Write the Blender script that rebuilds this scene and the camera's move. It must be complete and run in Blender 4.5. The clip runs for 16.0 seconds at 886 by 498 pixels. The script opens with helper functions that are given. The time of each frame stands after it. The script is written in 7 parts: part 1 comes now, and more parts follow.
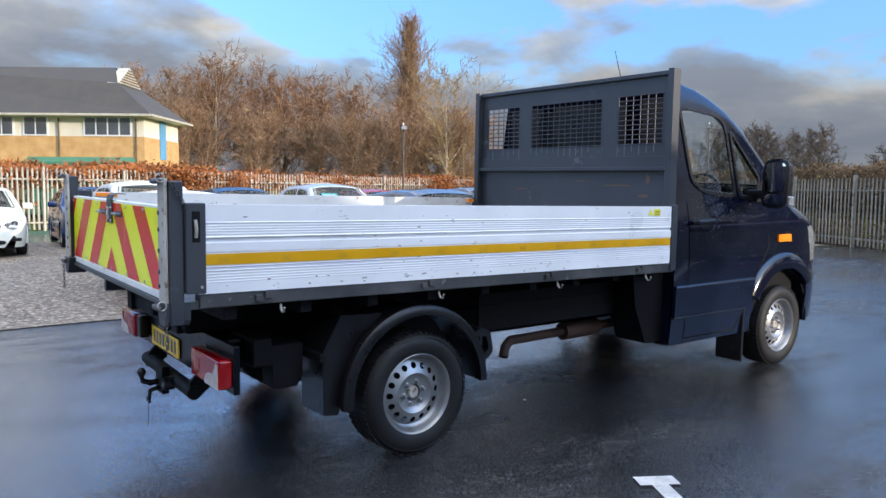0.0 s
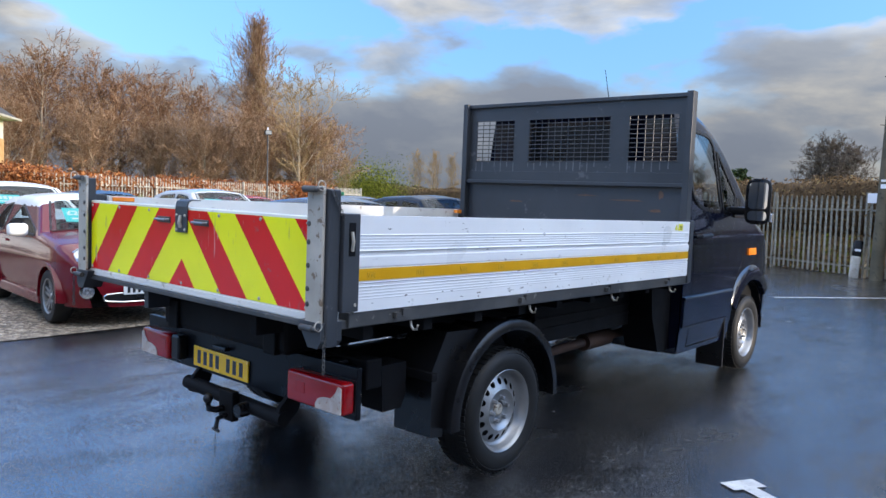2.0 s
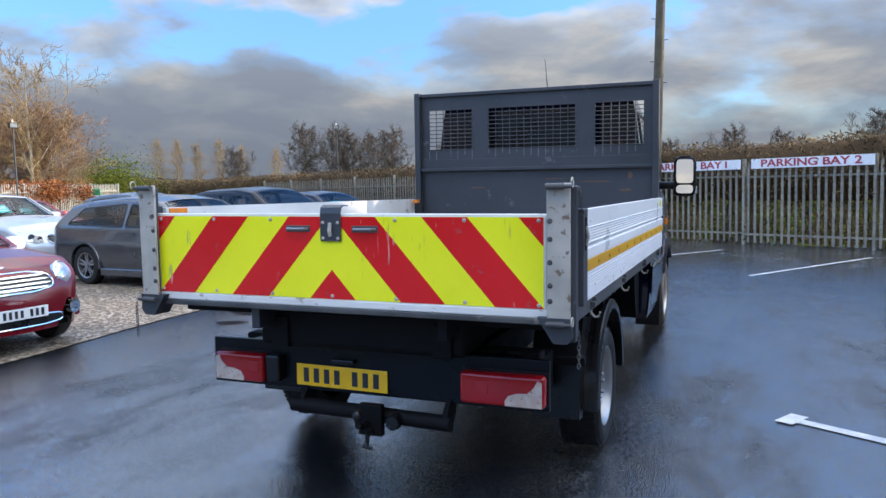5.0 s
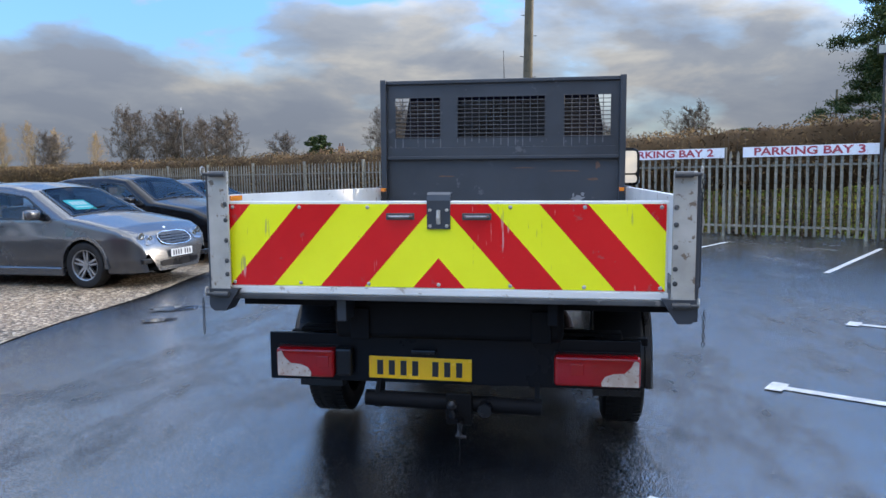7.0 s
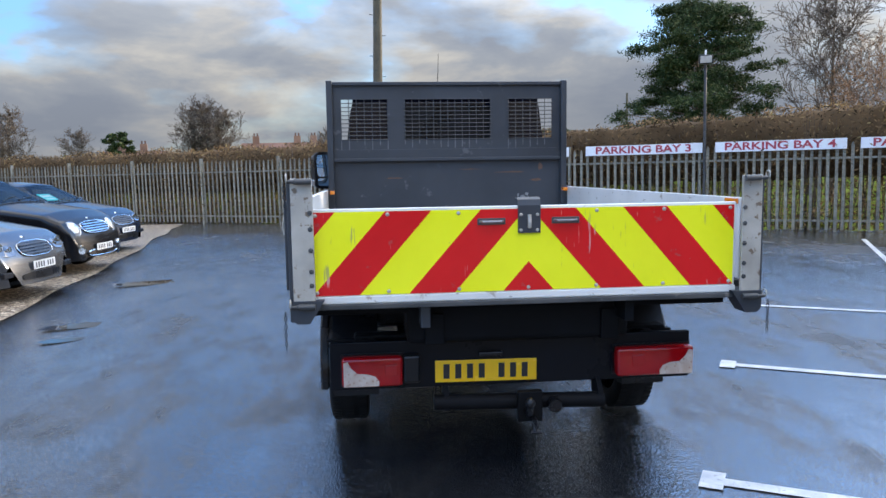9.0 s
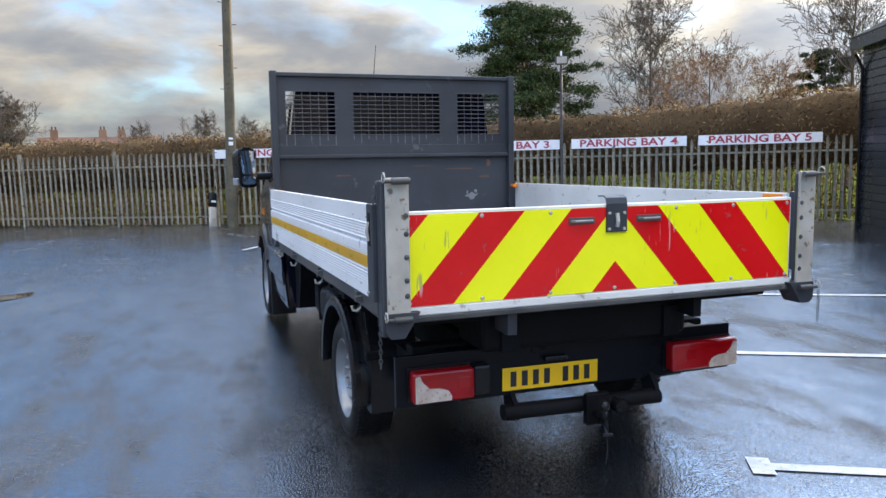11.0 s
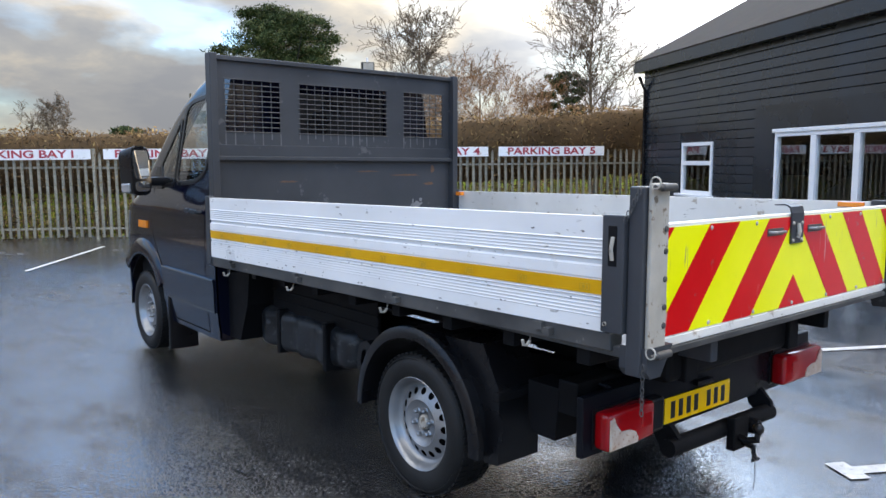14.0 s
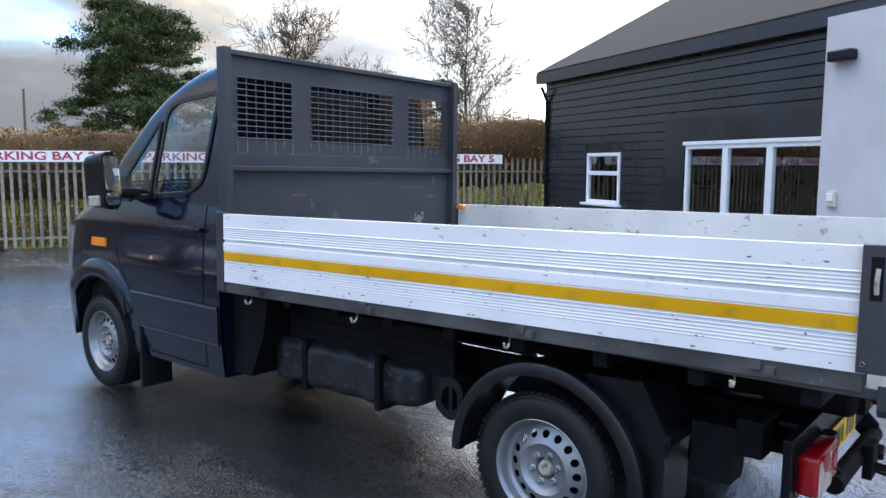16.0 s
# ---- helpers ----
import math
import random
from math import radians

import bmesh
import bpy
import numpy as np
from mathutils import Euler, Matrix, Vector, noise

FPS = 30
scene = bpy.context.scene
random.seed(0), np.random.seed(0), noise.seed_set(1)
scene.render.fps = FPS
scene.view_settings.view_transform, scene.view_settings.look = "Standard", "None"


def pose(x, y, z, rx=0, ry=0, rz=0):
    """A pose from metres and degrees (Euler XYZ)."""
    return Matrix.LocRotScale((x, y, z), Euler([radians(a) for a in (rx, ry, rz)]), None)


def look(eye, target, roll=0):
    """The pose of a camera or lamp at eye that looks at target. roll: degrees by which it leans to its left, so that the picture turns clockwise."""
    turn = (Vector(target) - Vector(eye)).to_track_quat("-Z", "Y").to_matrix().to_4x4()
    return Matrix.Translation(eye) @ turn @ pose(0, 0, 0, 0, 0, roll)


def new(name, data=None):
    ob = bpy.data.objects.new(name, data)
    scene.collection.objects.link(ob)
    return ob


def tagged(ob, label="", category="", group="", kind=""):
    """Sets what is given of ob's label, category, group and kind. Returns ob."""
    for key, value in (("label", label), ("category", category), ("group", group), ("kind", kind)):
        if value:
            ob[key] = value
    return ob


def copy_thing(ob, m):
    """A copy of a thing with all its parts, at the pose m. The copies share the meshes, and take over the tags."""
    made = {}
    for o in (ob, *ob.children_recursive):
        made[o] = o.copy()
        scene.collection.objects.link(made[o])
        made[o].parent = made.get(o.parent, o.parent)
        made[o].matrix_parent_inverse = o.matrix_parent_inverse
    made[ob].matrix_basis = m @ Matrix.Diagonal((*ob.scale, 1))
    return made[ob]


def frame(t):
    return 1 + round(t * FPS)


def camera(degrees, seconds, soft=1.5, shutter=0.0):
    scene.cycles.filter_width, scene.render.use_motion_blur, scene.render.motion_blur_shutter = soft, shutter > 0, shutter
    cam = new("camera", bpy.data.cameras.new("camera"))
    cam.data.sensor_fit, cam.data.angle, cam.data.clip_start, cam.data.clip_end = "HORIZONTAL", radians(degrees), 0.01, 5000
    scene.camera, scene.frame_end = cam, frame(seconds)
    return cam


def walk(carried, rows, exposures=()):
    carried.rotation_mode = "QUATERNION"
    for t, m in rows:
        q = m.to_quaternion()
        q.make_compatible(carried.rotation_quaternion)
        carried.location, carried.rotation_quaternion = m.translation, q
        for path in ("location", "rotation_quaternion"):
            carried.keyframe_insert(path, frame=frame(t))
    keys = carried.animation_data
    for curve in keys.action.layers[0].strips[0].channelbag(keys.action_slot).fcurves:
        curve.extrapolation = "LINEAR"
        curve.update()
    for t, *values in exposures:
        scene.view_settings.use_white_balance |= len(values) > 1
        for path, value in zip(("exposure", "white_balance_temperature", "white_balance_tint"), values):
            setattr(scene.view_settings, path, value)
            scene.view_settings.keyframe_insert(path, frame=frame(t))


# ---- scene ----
cam = camera(61.2, 16.0)
PATH = [
    (0, (4.209, -2.274, 1.436), (2.615, -1.077, 1.277), 0.5),
    (0.5, (4.003, -2.554, 1.442), (2.471, -1.278, 1.297), 0.7),
    (1, (3.775, -2.811, 1.455), (2.315, -1.451, 1.318), 1.1),
    (1.5, (3.485, -2.961, 1.45), (2.105, -1.519, 1.319), 1.4),
    (2, (3.229, -3.18, 1.429), (1.93, -1.665, 1.301), 1.7),
    (2.5, (2.971, -3.393, 1.432), (1.753, -1.812, 1.299), 1.8),
    (3, (2.707, -3.515, 1.452), (1.569, -1.876, 1.317), 1.5),
    (3.5, (2.464, -3.685, 1.447), (1.41, -1.991, 1.305), 0.8),
    (4, (2.213, -3.888, 1.457), (1.255, -2.139, 1.306), -0.2),
    (4.5, (1.914, -4.001, 1.462), (1.063, -2.199, 1.299), -1.0),
    (5, (1.64, -4.152, 1.474), (0.911, -2.298, 1.305), -1.5),
    (5.2, (1.521, -4.211, 1.48), (0.845, -2.337, 1.304), -1.5),
    (7.3, (0.323, -4.459, 1.494), (0.08, -2.485, 1.288), -1.3),
    (7.5, (0.196, -4.453, 1.502), (-0.004, -2.474, 1.296), -1.5),
    (8, (-0.139, -4.515, 1.515), (-0.219, -2.527, 1.307), -1.9),
    (8.5, (-0.425, -4.591, 1.534), (-0.369, -2.603, 1.323), -1.8),
    (9, (-0.698, -4.528, 1.551), (-0.503, -2.55, 1.328), -1.5),
    (9.2, (-0.807, -4.522, 1.555), (-0.558, -2.55, 1.329), -1.3),
    (11.3, (-1.907, -3.983, 1.587), (-1.182, -2.135, 1.343), -1.5),
    (11.5, (-2.005, -3.929, 1.58), (-1.234, -2.1, 1.339), -1.4),
    (12, (-2.205, -3.69, 1.589), (-1.323, -1.91, 1.355), -1.1),
    (12.5, (-2.442, -3.486, 1.582), (-1.454, -1.762, 1.36), -0.9),
    (13, (-2.641, -3.286, 1.602), (-1.556, -1.621, 1.383), -0.7),
    (13.5, (-2.775, -2.976, 1.602), (-1.598, -1.375, 1.374), -0.6),
    (14, (-2.985, -2.708, 1.586), (-1.721, -1.176, 1.351), -0.5),
    (14.5, (-3.148, -2.453, 1.603), (-1.802, -0.993, 1.362), -0.0),
    (15, (-3.236, -2.151, 1.62), (-1.817, -0.762, 1.381), 0.4),
    (15.1, (-3.269, -2.094, 1.617), (-1.835, -0.72, 1.38), 0.7),
    (15.5, (-3.402, -1.879, 1.612), (-1.917, -0.558, 1.384), 0.5),
    (16, (-3.519, -1.608, 1.633), (-1.98, -0.35, 1.411), 0.2),
]
walk(cam, [(t, look(eye, target, roll)) for t, eye, target, roll in PATH], [(0.0, 0.42, 6200, 10), (3.0, 0.45, 6100, 10), (5.0, 0.49, 6050, 10), (7.5, 0.58, 6150, 10), (9.0, 0.66, 6300, 10), (12.5, 0.86, 7200, 10), (14.5, 0.92, 7300, 10), (15.0, 1.0, 7500, 10), (16.0, 0.94, 6800, 10)])

# ---- world, sun ----
SUN = Vector((0.888, 0.410, 0.206)).normalized()
world = bpy.data.worlds.new("world")
scene.world = world
world.use_nodes = True
wn, wl = world.node_tree.nodes, world.node_tree.links
wn.clear()


def wnode(kind, **values):
    n = wn.new(kind)
    for k, v in values.items():
        n.inputs[k].default_value = v
    return n


def wmath(op, a, b=None, clamp=False):
    n = wn.new("ShaderNodeMath")
    n.operation, n.use_clamp = op, clamp
    for i, v in enumerate((a, b)):
        if v is None:
            continue
        if isinstance(v, (int, float)):
            n.inputs[i].default_value = v
        else:
            wl.new(v, n.inputs[i])
    return n.outputs[0]


def wramp(fac, stops):
    n = wn.new("ShaderNodeValToRGB")
    while len(n.color_ramp.elements) < len(stops):
        n.color_ramp.elements.new(0.5)
    for e, (p, c) in zip(n.color_ramp.elements, stops):
        e.position = p
        e.color = (*c, 1) if isinstance(c, tuple) else (c, c, c, 1)
    wl.new(fac, n.inputs[0])
    return n.outputs[0]


def wmix(fac, a, b, blend="MIX"):
    n = wn.new("ShaderNodeMix")
    n.data_type, n.blend_type = "RGBA", blend
    for s, v in ((n.inputs[0], fac), (n.inputs[6], a), (n.inputs[7], b)):
        if isinstance(v, tuple):
            s.default_value = (*v, 1)
        elif isinstance(v, (int, float)):
            s.default_value = v
        else:
            wl.new(v, s)
    return n.outputs[2]


sky = wn.new("ShaderNodeTexSky")
sky.sky_type, sky.sun_disc = "NISHITA", False
sky.sun_elevation, sky.sun_rotation = math.asin(SUN.z), math.atan2(SUN.x, SUN.y)
sky.air_density, sky.dust_density, sky.ozone_density = 1.0, 0.6, 1.5
coord = wn.new("ShaderNodeTexCoord").outputs["Generated"]
sep = wn.new("ShaderNodeSeparateXYZ")
wl.new(coord, sep.inputs[0])
up = wmath("MAXIMUM", sep.outputs[2], 0.0)
cloud_map = wn.new("ShaderNodeMapping")
cloud_map.inputs["Rotation"].default_value = (0, 0, 0.5)
cloud_map.inputs["Scale"].default_value = (1.9, 1.9, 5.2)
cloud_map.inputs["Location"].default_value = (3.1, 1.7, 0)
wl.new(coord, cloud_map.inputs[0])
big = wnode("ShaderNodeTexNoise", Scale=1.15, Detail=9.0, Roughness=0.50, Distortion=0.15)
wl.new(cloud_map.outputs[0], big.inputs["Vector"])
edge = wnode("ShaderNodeTexNoise", Scale=2.9, Detail=9.0, Roughness=0.55, Distortion=0.25)
shift = wn.new("ShaderNodeVectorMath")
shift.inputs[1].default_value = (SUN.x * 0.22, SUN.y * 0.22, 0.4)
wl.new(cloud_map.outputs[0], shift.inputs[0])
wl.new(shift.outputs[0], edge.inputs["Vector"])
# more cloud low down and to the west, open sky higher
low = wmath("ADD", wmath("SUBTRACT", 0.74, wmath("MULTIPLY", up, 1.75)), wmath("ADD", wmath("MULTIPLY", wmath("MULTIPLY", up, up), 1.25), wmath("POWER", up, 4.0)))
west = wn.new("ShaderNodeVectorMath")
west.operation = "DOT_PRODUCT"
west.inputs[1].default_value = Vector((-0.97, 0.10, 0.22)).normalized()
wl.new(coord, west.inputs[0])
low = wmath("ADD", low, wmath("MULTIPLY", wmath("POWER", wmath("MAXIMUM", west.outputs["Value"], 0.0), 6.0), 0.30))
low = wmath("ADD", low, wmath("MULTIPLY", wmath("MAXIMUM", sep.outputs[0], 0.0), 0.16))
cover = wmath("ADD", wmath("MULTIPLY", wmath("SUBTRACT", big.outputs[0], 0.5), 1.7), low)
zenith = wmath("MINIMUM", wmath("ADD", 0.61, wmath("MULTIPLY", wmath("MULTIPLY", up, up), 9.5)), 5.6)
cloud = wramp(cover, [(0.42, 0.0), (0.48, 0.75), (0.56, 1.0)])
tops = wmath("ADD", edge.outputs[0], wmath("MULTIPLY", wmath("SUBTRACT", 0.56, cover), 0.45))
tone = wramp(tops, [(0.34, (0.25, 0.28, 0.345)), (0.47, (0.312, 0.337, 0.387)), (0.56, (0.42, 0.42, 0.43)), (0.68, (0.58, 0.555, 0.515))])
sunward = wn.new("ShaderNodeVectorMath")
sunward.operation = "DOT_PRODUCT"
sunward.inputs[1].default_value = SUN
wl.new(coord, sunward.inputs[0])
near_sun = wmath("MAXIMUM", sunward.outputs["Value"], 0.0)
glow_wide = wmath("MULTIPLY", wmath("POWER", near_sun, 24.0), 4.0)
glow_tight = wmath("MULTIPLY", wmath("POWER", near_sun, 160.0), 12.0)
lit = wmath("MULTIPLY", wmath("ADD", wmath("ADD", 1.0, glow_wide), glow_tight), zenith)
lit_rgb = wn.new("ShaderNodeCombineXYZ")
wl.new(lit, lit_rgb.inputs[0])
wl.new(wmath("MULTIPLY", lit, 0.985), lit_rgb.inputs[1])
wl.new(wmath("MULTIPLY", lit, 0.94), lit_rgb.inputs[2])
clear = wmix(1.0, sky.outputs[0], (0.112, 0.152, 0.218), "MULTIPLY")
rise = wmath("ADD", 0.68, wmath("MULTIPLY", up, 2.5))
rise_rgb = wn.new("ShaderNodeCombineXYZ")
for k in range(3):
    wl.new(rise, rise_rgb.inputs[k])
clear = wmix(1.0, clear, rise_rgb.outputs[0], "MULTIPLY")
mixed = wmix(cloud, clear, wmix(1.0, tone, lit_rgb.outputs[0], "MULTIPLY"))
backg = wn.new("ShaderNodeBackground")
# added brightening high on the sun's side, to light the wet asphalt
high = wmath("MULTIPLY", wmath("SUBTRACT", up, 0.22), 2.6, True)
sun_side_boost = wmath("MULTIPLY", wmath("POWER", near_sun, 5.0), high)
# added fill: the unseen southern sky made brighter to light faces turned south
south_fill = wmath("MULTIPLY", wmath("MULTIPLY", sep.outputs[1], -1.4, True), 0.9)
boost_rgb = wn.new("ShaderNodeCombineXYZ")
for k, (gain, fill_tint) in enumerate(((2.7, 1.0), (2.4, 0.80), (2.0, 0.58))):
    wl.new(wmath("ADD", wmath("ADD", 1.0, wmath("MULTIPLY", south_fill, fill_tint)), wmath("MULTIPLY", sun_side_boost, gain)), boost_rgb.inputs[k])
wl.new(wmix(1.0, mixed, boost_rgb.outputs[0], "MULTIPLY"), backg.inputs[0])
wl.new(backg.outputs[0], wn.new("ShaderNodeOutputWorld").inputs[0])
sun_data = bpy.data.lights.new("sun", "SUN")
sun_data.energy, sun_data.angle, sun_data.color = 4.0, radians(0.6), (1.0, 0.82, 0.62)
sun = new("sun", sun_data)
sun.matrix_world = look(SUN * 80, (0, 0, 0))


# ---- materials ----
def node_mat(name):
    m = bpy.data.materials.new(name)
    m.use_nodes = True
    nt = m.node_tree
    return m, nt, nt.nodes["Principled BSDF"]


def link_noise(nt, scale, detail=4.0, rough=0.55, vec=None, kind="ShaderNodeTexNoise"):
    n = nt.nodes.new(kind)
    n.inputs["Scale"].default_value = scale
    if kind == "ShaderNodeTexNoise":
        n.inputs["Detail"].default_value, n.inputs["Roughness"].default_value = detail, rough
    if vec is None:
        vec = nt.nodes.new("ShaderNodeTexCoord").outputs["Object"]
    nt.links.new(vec, n.inputs["Vector"])
    return n


def ramp(nt, fac, stops):
    n = nt.nodes.new("ShaderNodeValToRGB")
    while len(n.color_ramp.elements) < len(stops):
        n.color_ramp.elements.new(0.5)
    for e, (p, c) in zip(n.color_ramp.elements, stops):
        e.position = p
        e.color = (*c, 1) if isinstance(c, tuple) else (c, c, c, 1)
    nt.links.new(fac, n.inputs[0])
    return n.outputs[0]


def mix(nt, fac, a, b, blend="MIX"):
    n = nt.nodes.new("ShaderNodeMix")
    n.data_type, n.blend_type = "RGBA", blend
    for s, v in ((n.inputs[0], fac), (n.inputs[6], a), (n.inputs[7], b)):
        if isinstance(v, tuple):
            s.default_value = (*v, 1)
        elif isinstance(v, (int, float)):
            s.default_value = v
        else:
            nt.links.new(v, s)
    return n.outputs[2]


def bump(nt, bsdf, height, strength=0.3, distance=0.002):
    b = nt.nodes.new("ShaderNodeBump")
    b.inputs["Strength"].default_value, b.inputs["Distance"].default_value = strength, distance
    nt.links.new(height, b.inputs["Height"])
    nt.links.new(b.outputs[0], bsdf.inputs["Normal"])


def worn(name, a, b, rough=(0.4, 0.6), scale=3.0, metal=0.0, dirt=None, dirt_at=0.66, relief=0.15, coat=0.0, grain=90.0, vary=0.0, spec=0.5, scratch=None, along=(70, 70, 5)):
    """A surface of two near colours, with grain, and dirt or chips where a finer noise peaks."""
    m, nt, p = node_mat(name)
    broad = link_noise(nt, scale, 5)
    fine = link_noise(nt, grain, 3)
    col = ramp(nt, broad.outputs[0], [(0.35, a), (0.65, b)])
    if dirt:
        spots = link_noise(nt, scale * 4.3, 7, 0.65)
        col = mix(nt, ramp(nt, spots.outputs[0], [(dirt_at - 0.04, 0.0), (dirt_at, 1.0)]), col, dirt)
    if scratch:
        mp_ = nt.nodes.new("ShaderNodeMapping")
        mp_.inputs["Scale"].default_value, mp_.inputs["Rotation"].default_value = along, (0.12, 0.10, 0.05)
        nt.links.new(nt.nodes.new("ShaderNodeTexCoord").outputs["Object"], mp_.inputs[0])
        lines_ = link_noise(nt, 1.0, 2, 0.5, mp_.outputs[0])
        where_ = link_noise(nt, 5.5, 3, 0.6)
        fac_ = mix(nt, 1.0, ramp(nt, lines_.outputs[0], [(0.66, 0.0), (0.70, 1.0)]), ramp(nt, where_.outputs[0], [(0.52, 0.0), (0.60, 0.9)]), "MULTIPLY")
        col = mix(nt, fac_, col, scratch)
    if vary:
        info = nt.nodes.new("ShaderNodeObjectInfo")
        col = mix(nt, 1.0, col, ramp(nt, info.outputs["Random"], [(0.0, 1 - vary), (1.0, 1 + vary)]), "MULTIPLY")
    nt.links.new(col, p.inputs["Base Color"])
    nt.links.new(ramp(nt, broad.outputs[0], [(0.3, rough[0]), (0.7, rough[1])]), p.inputs["Roughness"])
    p.inputs["Metallic"].default_value, p.inputs["Coat Weight"].default_value = metal, coat
    p.inputs["Coat Roughness"].default_value, p.inputs["Specular IOR Level"].default_value = 0.05, spec
    if relief:
        bump(nt, p, fine.outputs[0], relief)
    return m


def glass_mat(name, tint=(0.80, 0.86, 0.86), gain=1.0):
    """A thin pane: clear, with mirror gloss by Fresnel."""
    m, nt, p = node_mat(name)
    nt.nodes.remove(p)
    clear_, gloss, blend, fres = (nt.nodes.new("ShaderNode" + k) for k in ("BsdfTransparent", "BsdfGlossy", "MixShader", "LayerWeight"))
    clear_.inputs[0].default_value = (*tint, 1)
    gloss.inputs["Roughness"].default_value = 0.01
    fres.inputs["Blend"].default_value = 0.5
    nt.links.new(ramp(nt, fres.outputs["Facing"], [(0.0, 0.09 * gain), (0.45, 0.13 * gain), (0.65, 0.26 * gain), (0.82, 0.52 * gain), (1.0, 1.0)]), blend.inputs[0])
    nt.links.new(clear_.outputs[0], blend.inputs[1])
    nt.links.new(gloss.outputs[0], blend.inputs[2])
    nt.links.new(blend.outputs[0], nt.nodes["Material Output"].inputs[0])
    return m


def asphalt_mat():
    """Rolled asphalt, damp all over, with smoother films of water lying in patches."""
    m, nt, p = node_mat("wet_asphalt")
    stretch = nt.nodes.new("ShaderNodeMapping")
    stretch.inputs["Rotation"].default_value, stretch.inputs["Scale"].default_value = (0, 0, 0.55), (1.0, 0.45, 1.0)
    nt.links.new(nt.nodes.new("ShaderNodeTexCoord").outputs["Object"], stretch.inputs[0])
    pools = link_noise(nt, 0.55, 6, 0.58, stretch.outputs[0])
    streak = link_noise(nt, 2.6, 5, 0.6, stretch.outputs[0])
    broad = link_noise(nt, 0.16, 3, 0.5)
    stone = link_noise(nt, 150, 3, 0.6)
    chip = link_noise(nt, 92, kind="ShaderNodeTexVoronoi")
    wet = mix(nt, 0.30, mix(nt, 0.4, pools.outputs[0], broad.outputs[0]), streak.outputs[0])
    film = ramp(nt, wet, [(0.41, 0.0), (0.48, 0.75), (0.56, 1.0)])
    col = ramp(nt, chip.outputs["Color"], [(0.12, (0.006, 0.0065, 0.007)), (0.5, (0.022, 0.023, 0.025)), (0.8, (0.045, 0.046, 0.048)), (0.97, (0.10, 0.10, 0.102))])
    col = mix(nt, 1.0, col, ramp(nt, streak.outputs[0], [(0.3, 0.75), (0.7, 1.3)]), "MULTIPLY")
    col = mix(nt, film, col, mix(nt, 1.0, col, (0.55, 0.58, 0.63), "MULTIPLY"))
    nt.links.new(col, p.inputs["Base Color"])
    nt.links.new(ramp(nt, film, [(0.0, 0.30), (1.0, 0.10)]), p.inputs["Roughness"])
    nt.links.new(ramp(nt, film, [(0.0, 0.50), (1.0, 0.80)]), p.inputs["Specular IOR Level"])
    nt.links.new(ramp(nt, film, [(0.0, 0.25), (1.0, 1.0)]), p.inputs["Coat Weight"])
    p.inputs["Coat Roughness"].default_value = 0.12
    bump(nt, p, mix(nt, 0.25, ramp(nt, chip.outputs["Distance"], [(0.0, 1.0), (0.7, 0.0)]), stone.outputs[0]), 1.0, 0.0060)
    b = p.inputs["Normal"].links[0].from_node
    nt.links.new(ramp(nt, film, [(0.0, 1.0), (1.0, 0.30)]), b.inputs["Strength"])
    nt.links.new(b.outputs[0], p.inputs["Coat Normal"])
    return m


def rain_beads(m):
    """Fine drops of water standing on a painted panel."""
    nt = m.node_tree
    p = nt.nodes["Principled BSDF"]
    v = link_noise(nt, 48, kind="ShaderNodeTexVoronoi")
    patch_ = link_noise(nt, 3.5, 3)
    drops = mix(nt, 1.0, ramp(nt, v.outputs["Distance"], [(0.0, 1.0), (0.26, 0.0)]), ramp(nt, patch_.outputs[0], [(0.42, 0.0), (0.58, 1.0)]), "MULTIPLY")
    bump(nt, p, drops, 0.5, 0.004)
    nt.links.new(p.inputs["Normal"].links[0].from_node.outputs[0], p.inputs["Coat Normal"])


def gravel_mat():
    m, nt, p = node_mat("gravel")
    v = link_noise(nt, 26, kind="ShaderNodeTexVoronoi")
    big_n = link_noise(nt, 0.7, 4)
    col = mix(nt, 1.0, ramp(nt, v.outputs["Color"], [(0.15, (0.040, 0.027, 0.015)), (0.5, (0.165, 0.12, 0.075)), (0.7, (0.30, 0.235, 0.16)), (0.92, (0.52, 0.45, 0.35))]), ramp(nt, big_n.outputs[0], [(0.3, 0.7), (0.7, 1.1)]), "MULTIPLY")
    nt.links.new(col, p.inputs["Base Color"])
    p.inputs["Roughness"].default_value = 0.6
    bump(nt, p, v.outputs["Distance"], 1.0, 0.02)
    return m


ASPHALT, GRAVEL = asphalt_mat(), gravel_mat()
GRASS = worn("field_grass", (0.05, 0.072, 0.013), (0.085, 0.10, 0.022), (0.8, 0.9), 0.3, relief=0.6, grain=14, spec=0.0)
LINE = worn("line_paint", (0.36, 0.365, 0.37), (0.56, 0.56, 0.55), (0.3, 0.5), 9, dirt=(0.24, 0.24, 0.24), dirt_at=0.62)
GALV = worn("galvanised_pales", (0.185, 0.165, 0.125), (0.32, 0.29, 0.228), (0.5, 0.7), 5, 0.0, dirt=(0.13, 0.135, 0.085), dirt_at=0.6, vary=0.22)
# weathered far fence; low sunlight is put into its lighter colour
GALV_SUNLIT = worn("weathered_pale_sunlit", (0.32, 0.295, 0.235), (0.45, 0.42, 0.345), (0.5, 0.7), 5, vary=0.1)
SIGN = worn("sign_board", (0.72, 0.72, 0.72), (0.82, 0.82, 0.82), (0.4, 0.5), 2, dirt=(0.52, 0.50, 0.47), dirt_at=0.66)
SIGN_RED = worn("sign_red", (0.34, 0.035, 0.05), (0.42, 0.05, 0.07), (0.4, 0.5), 8)
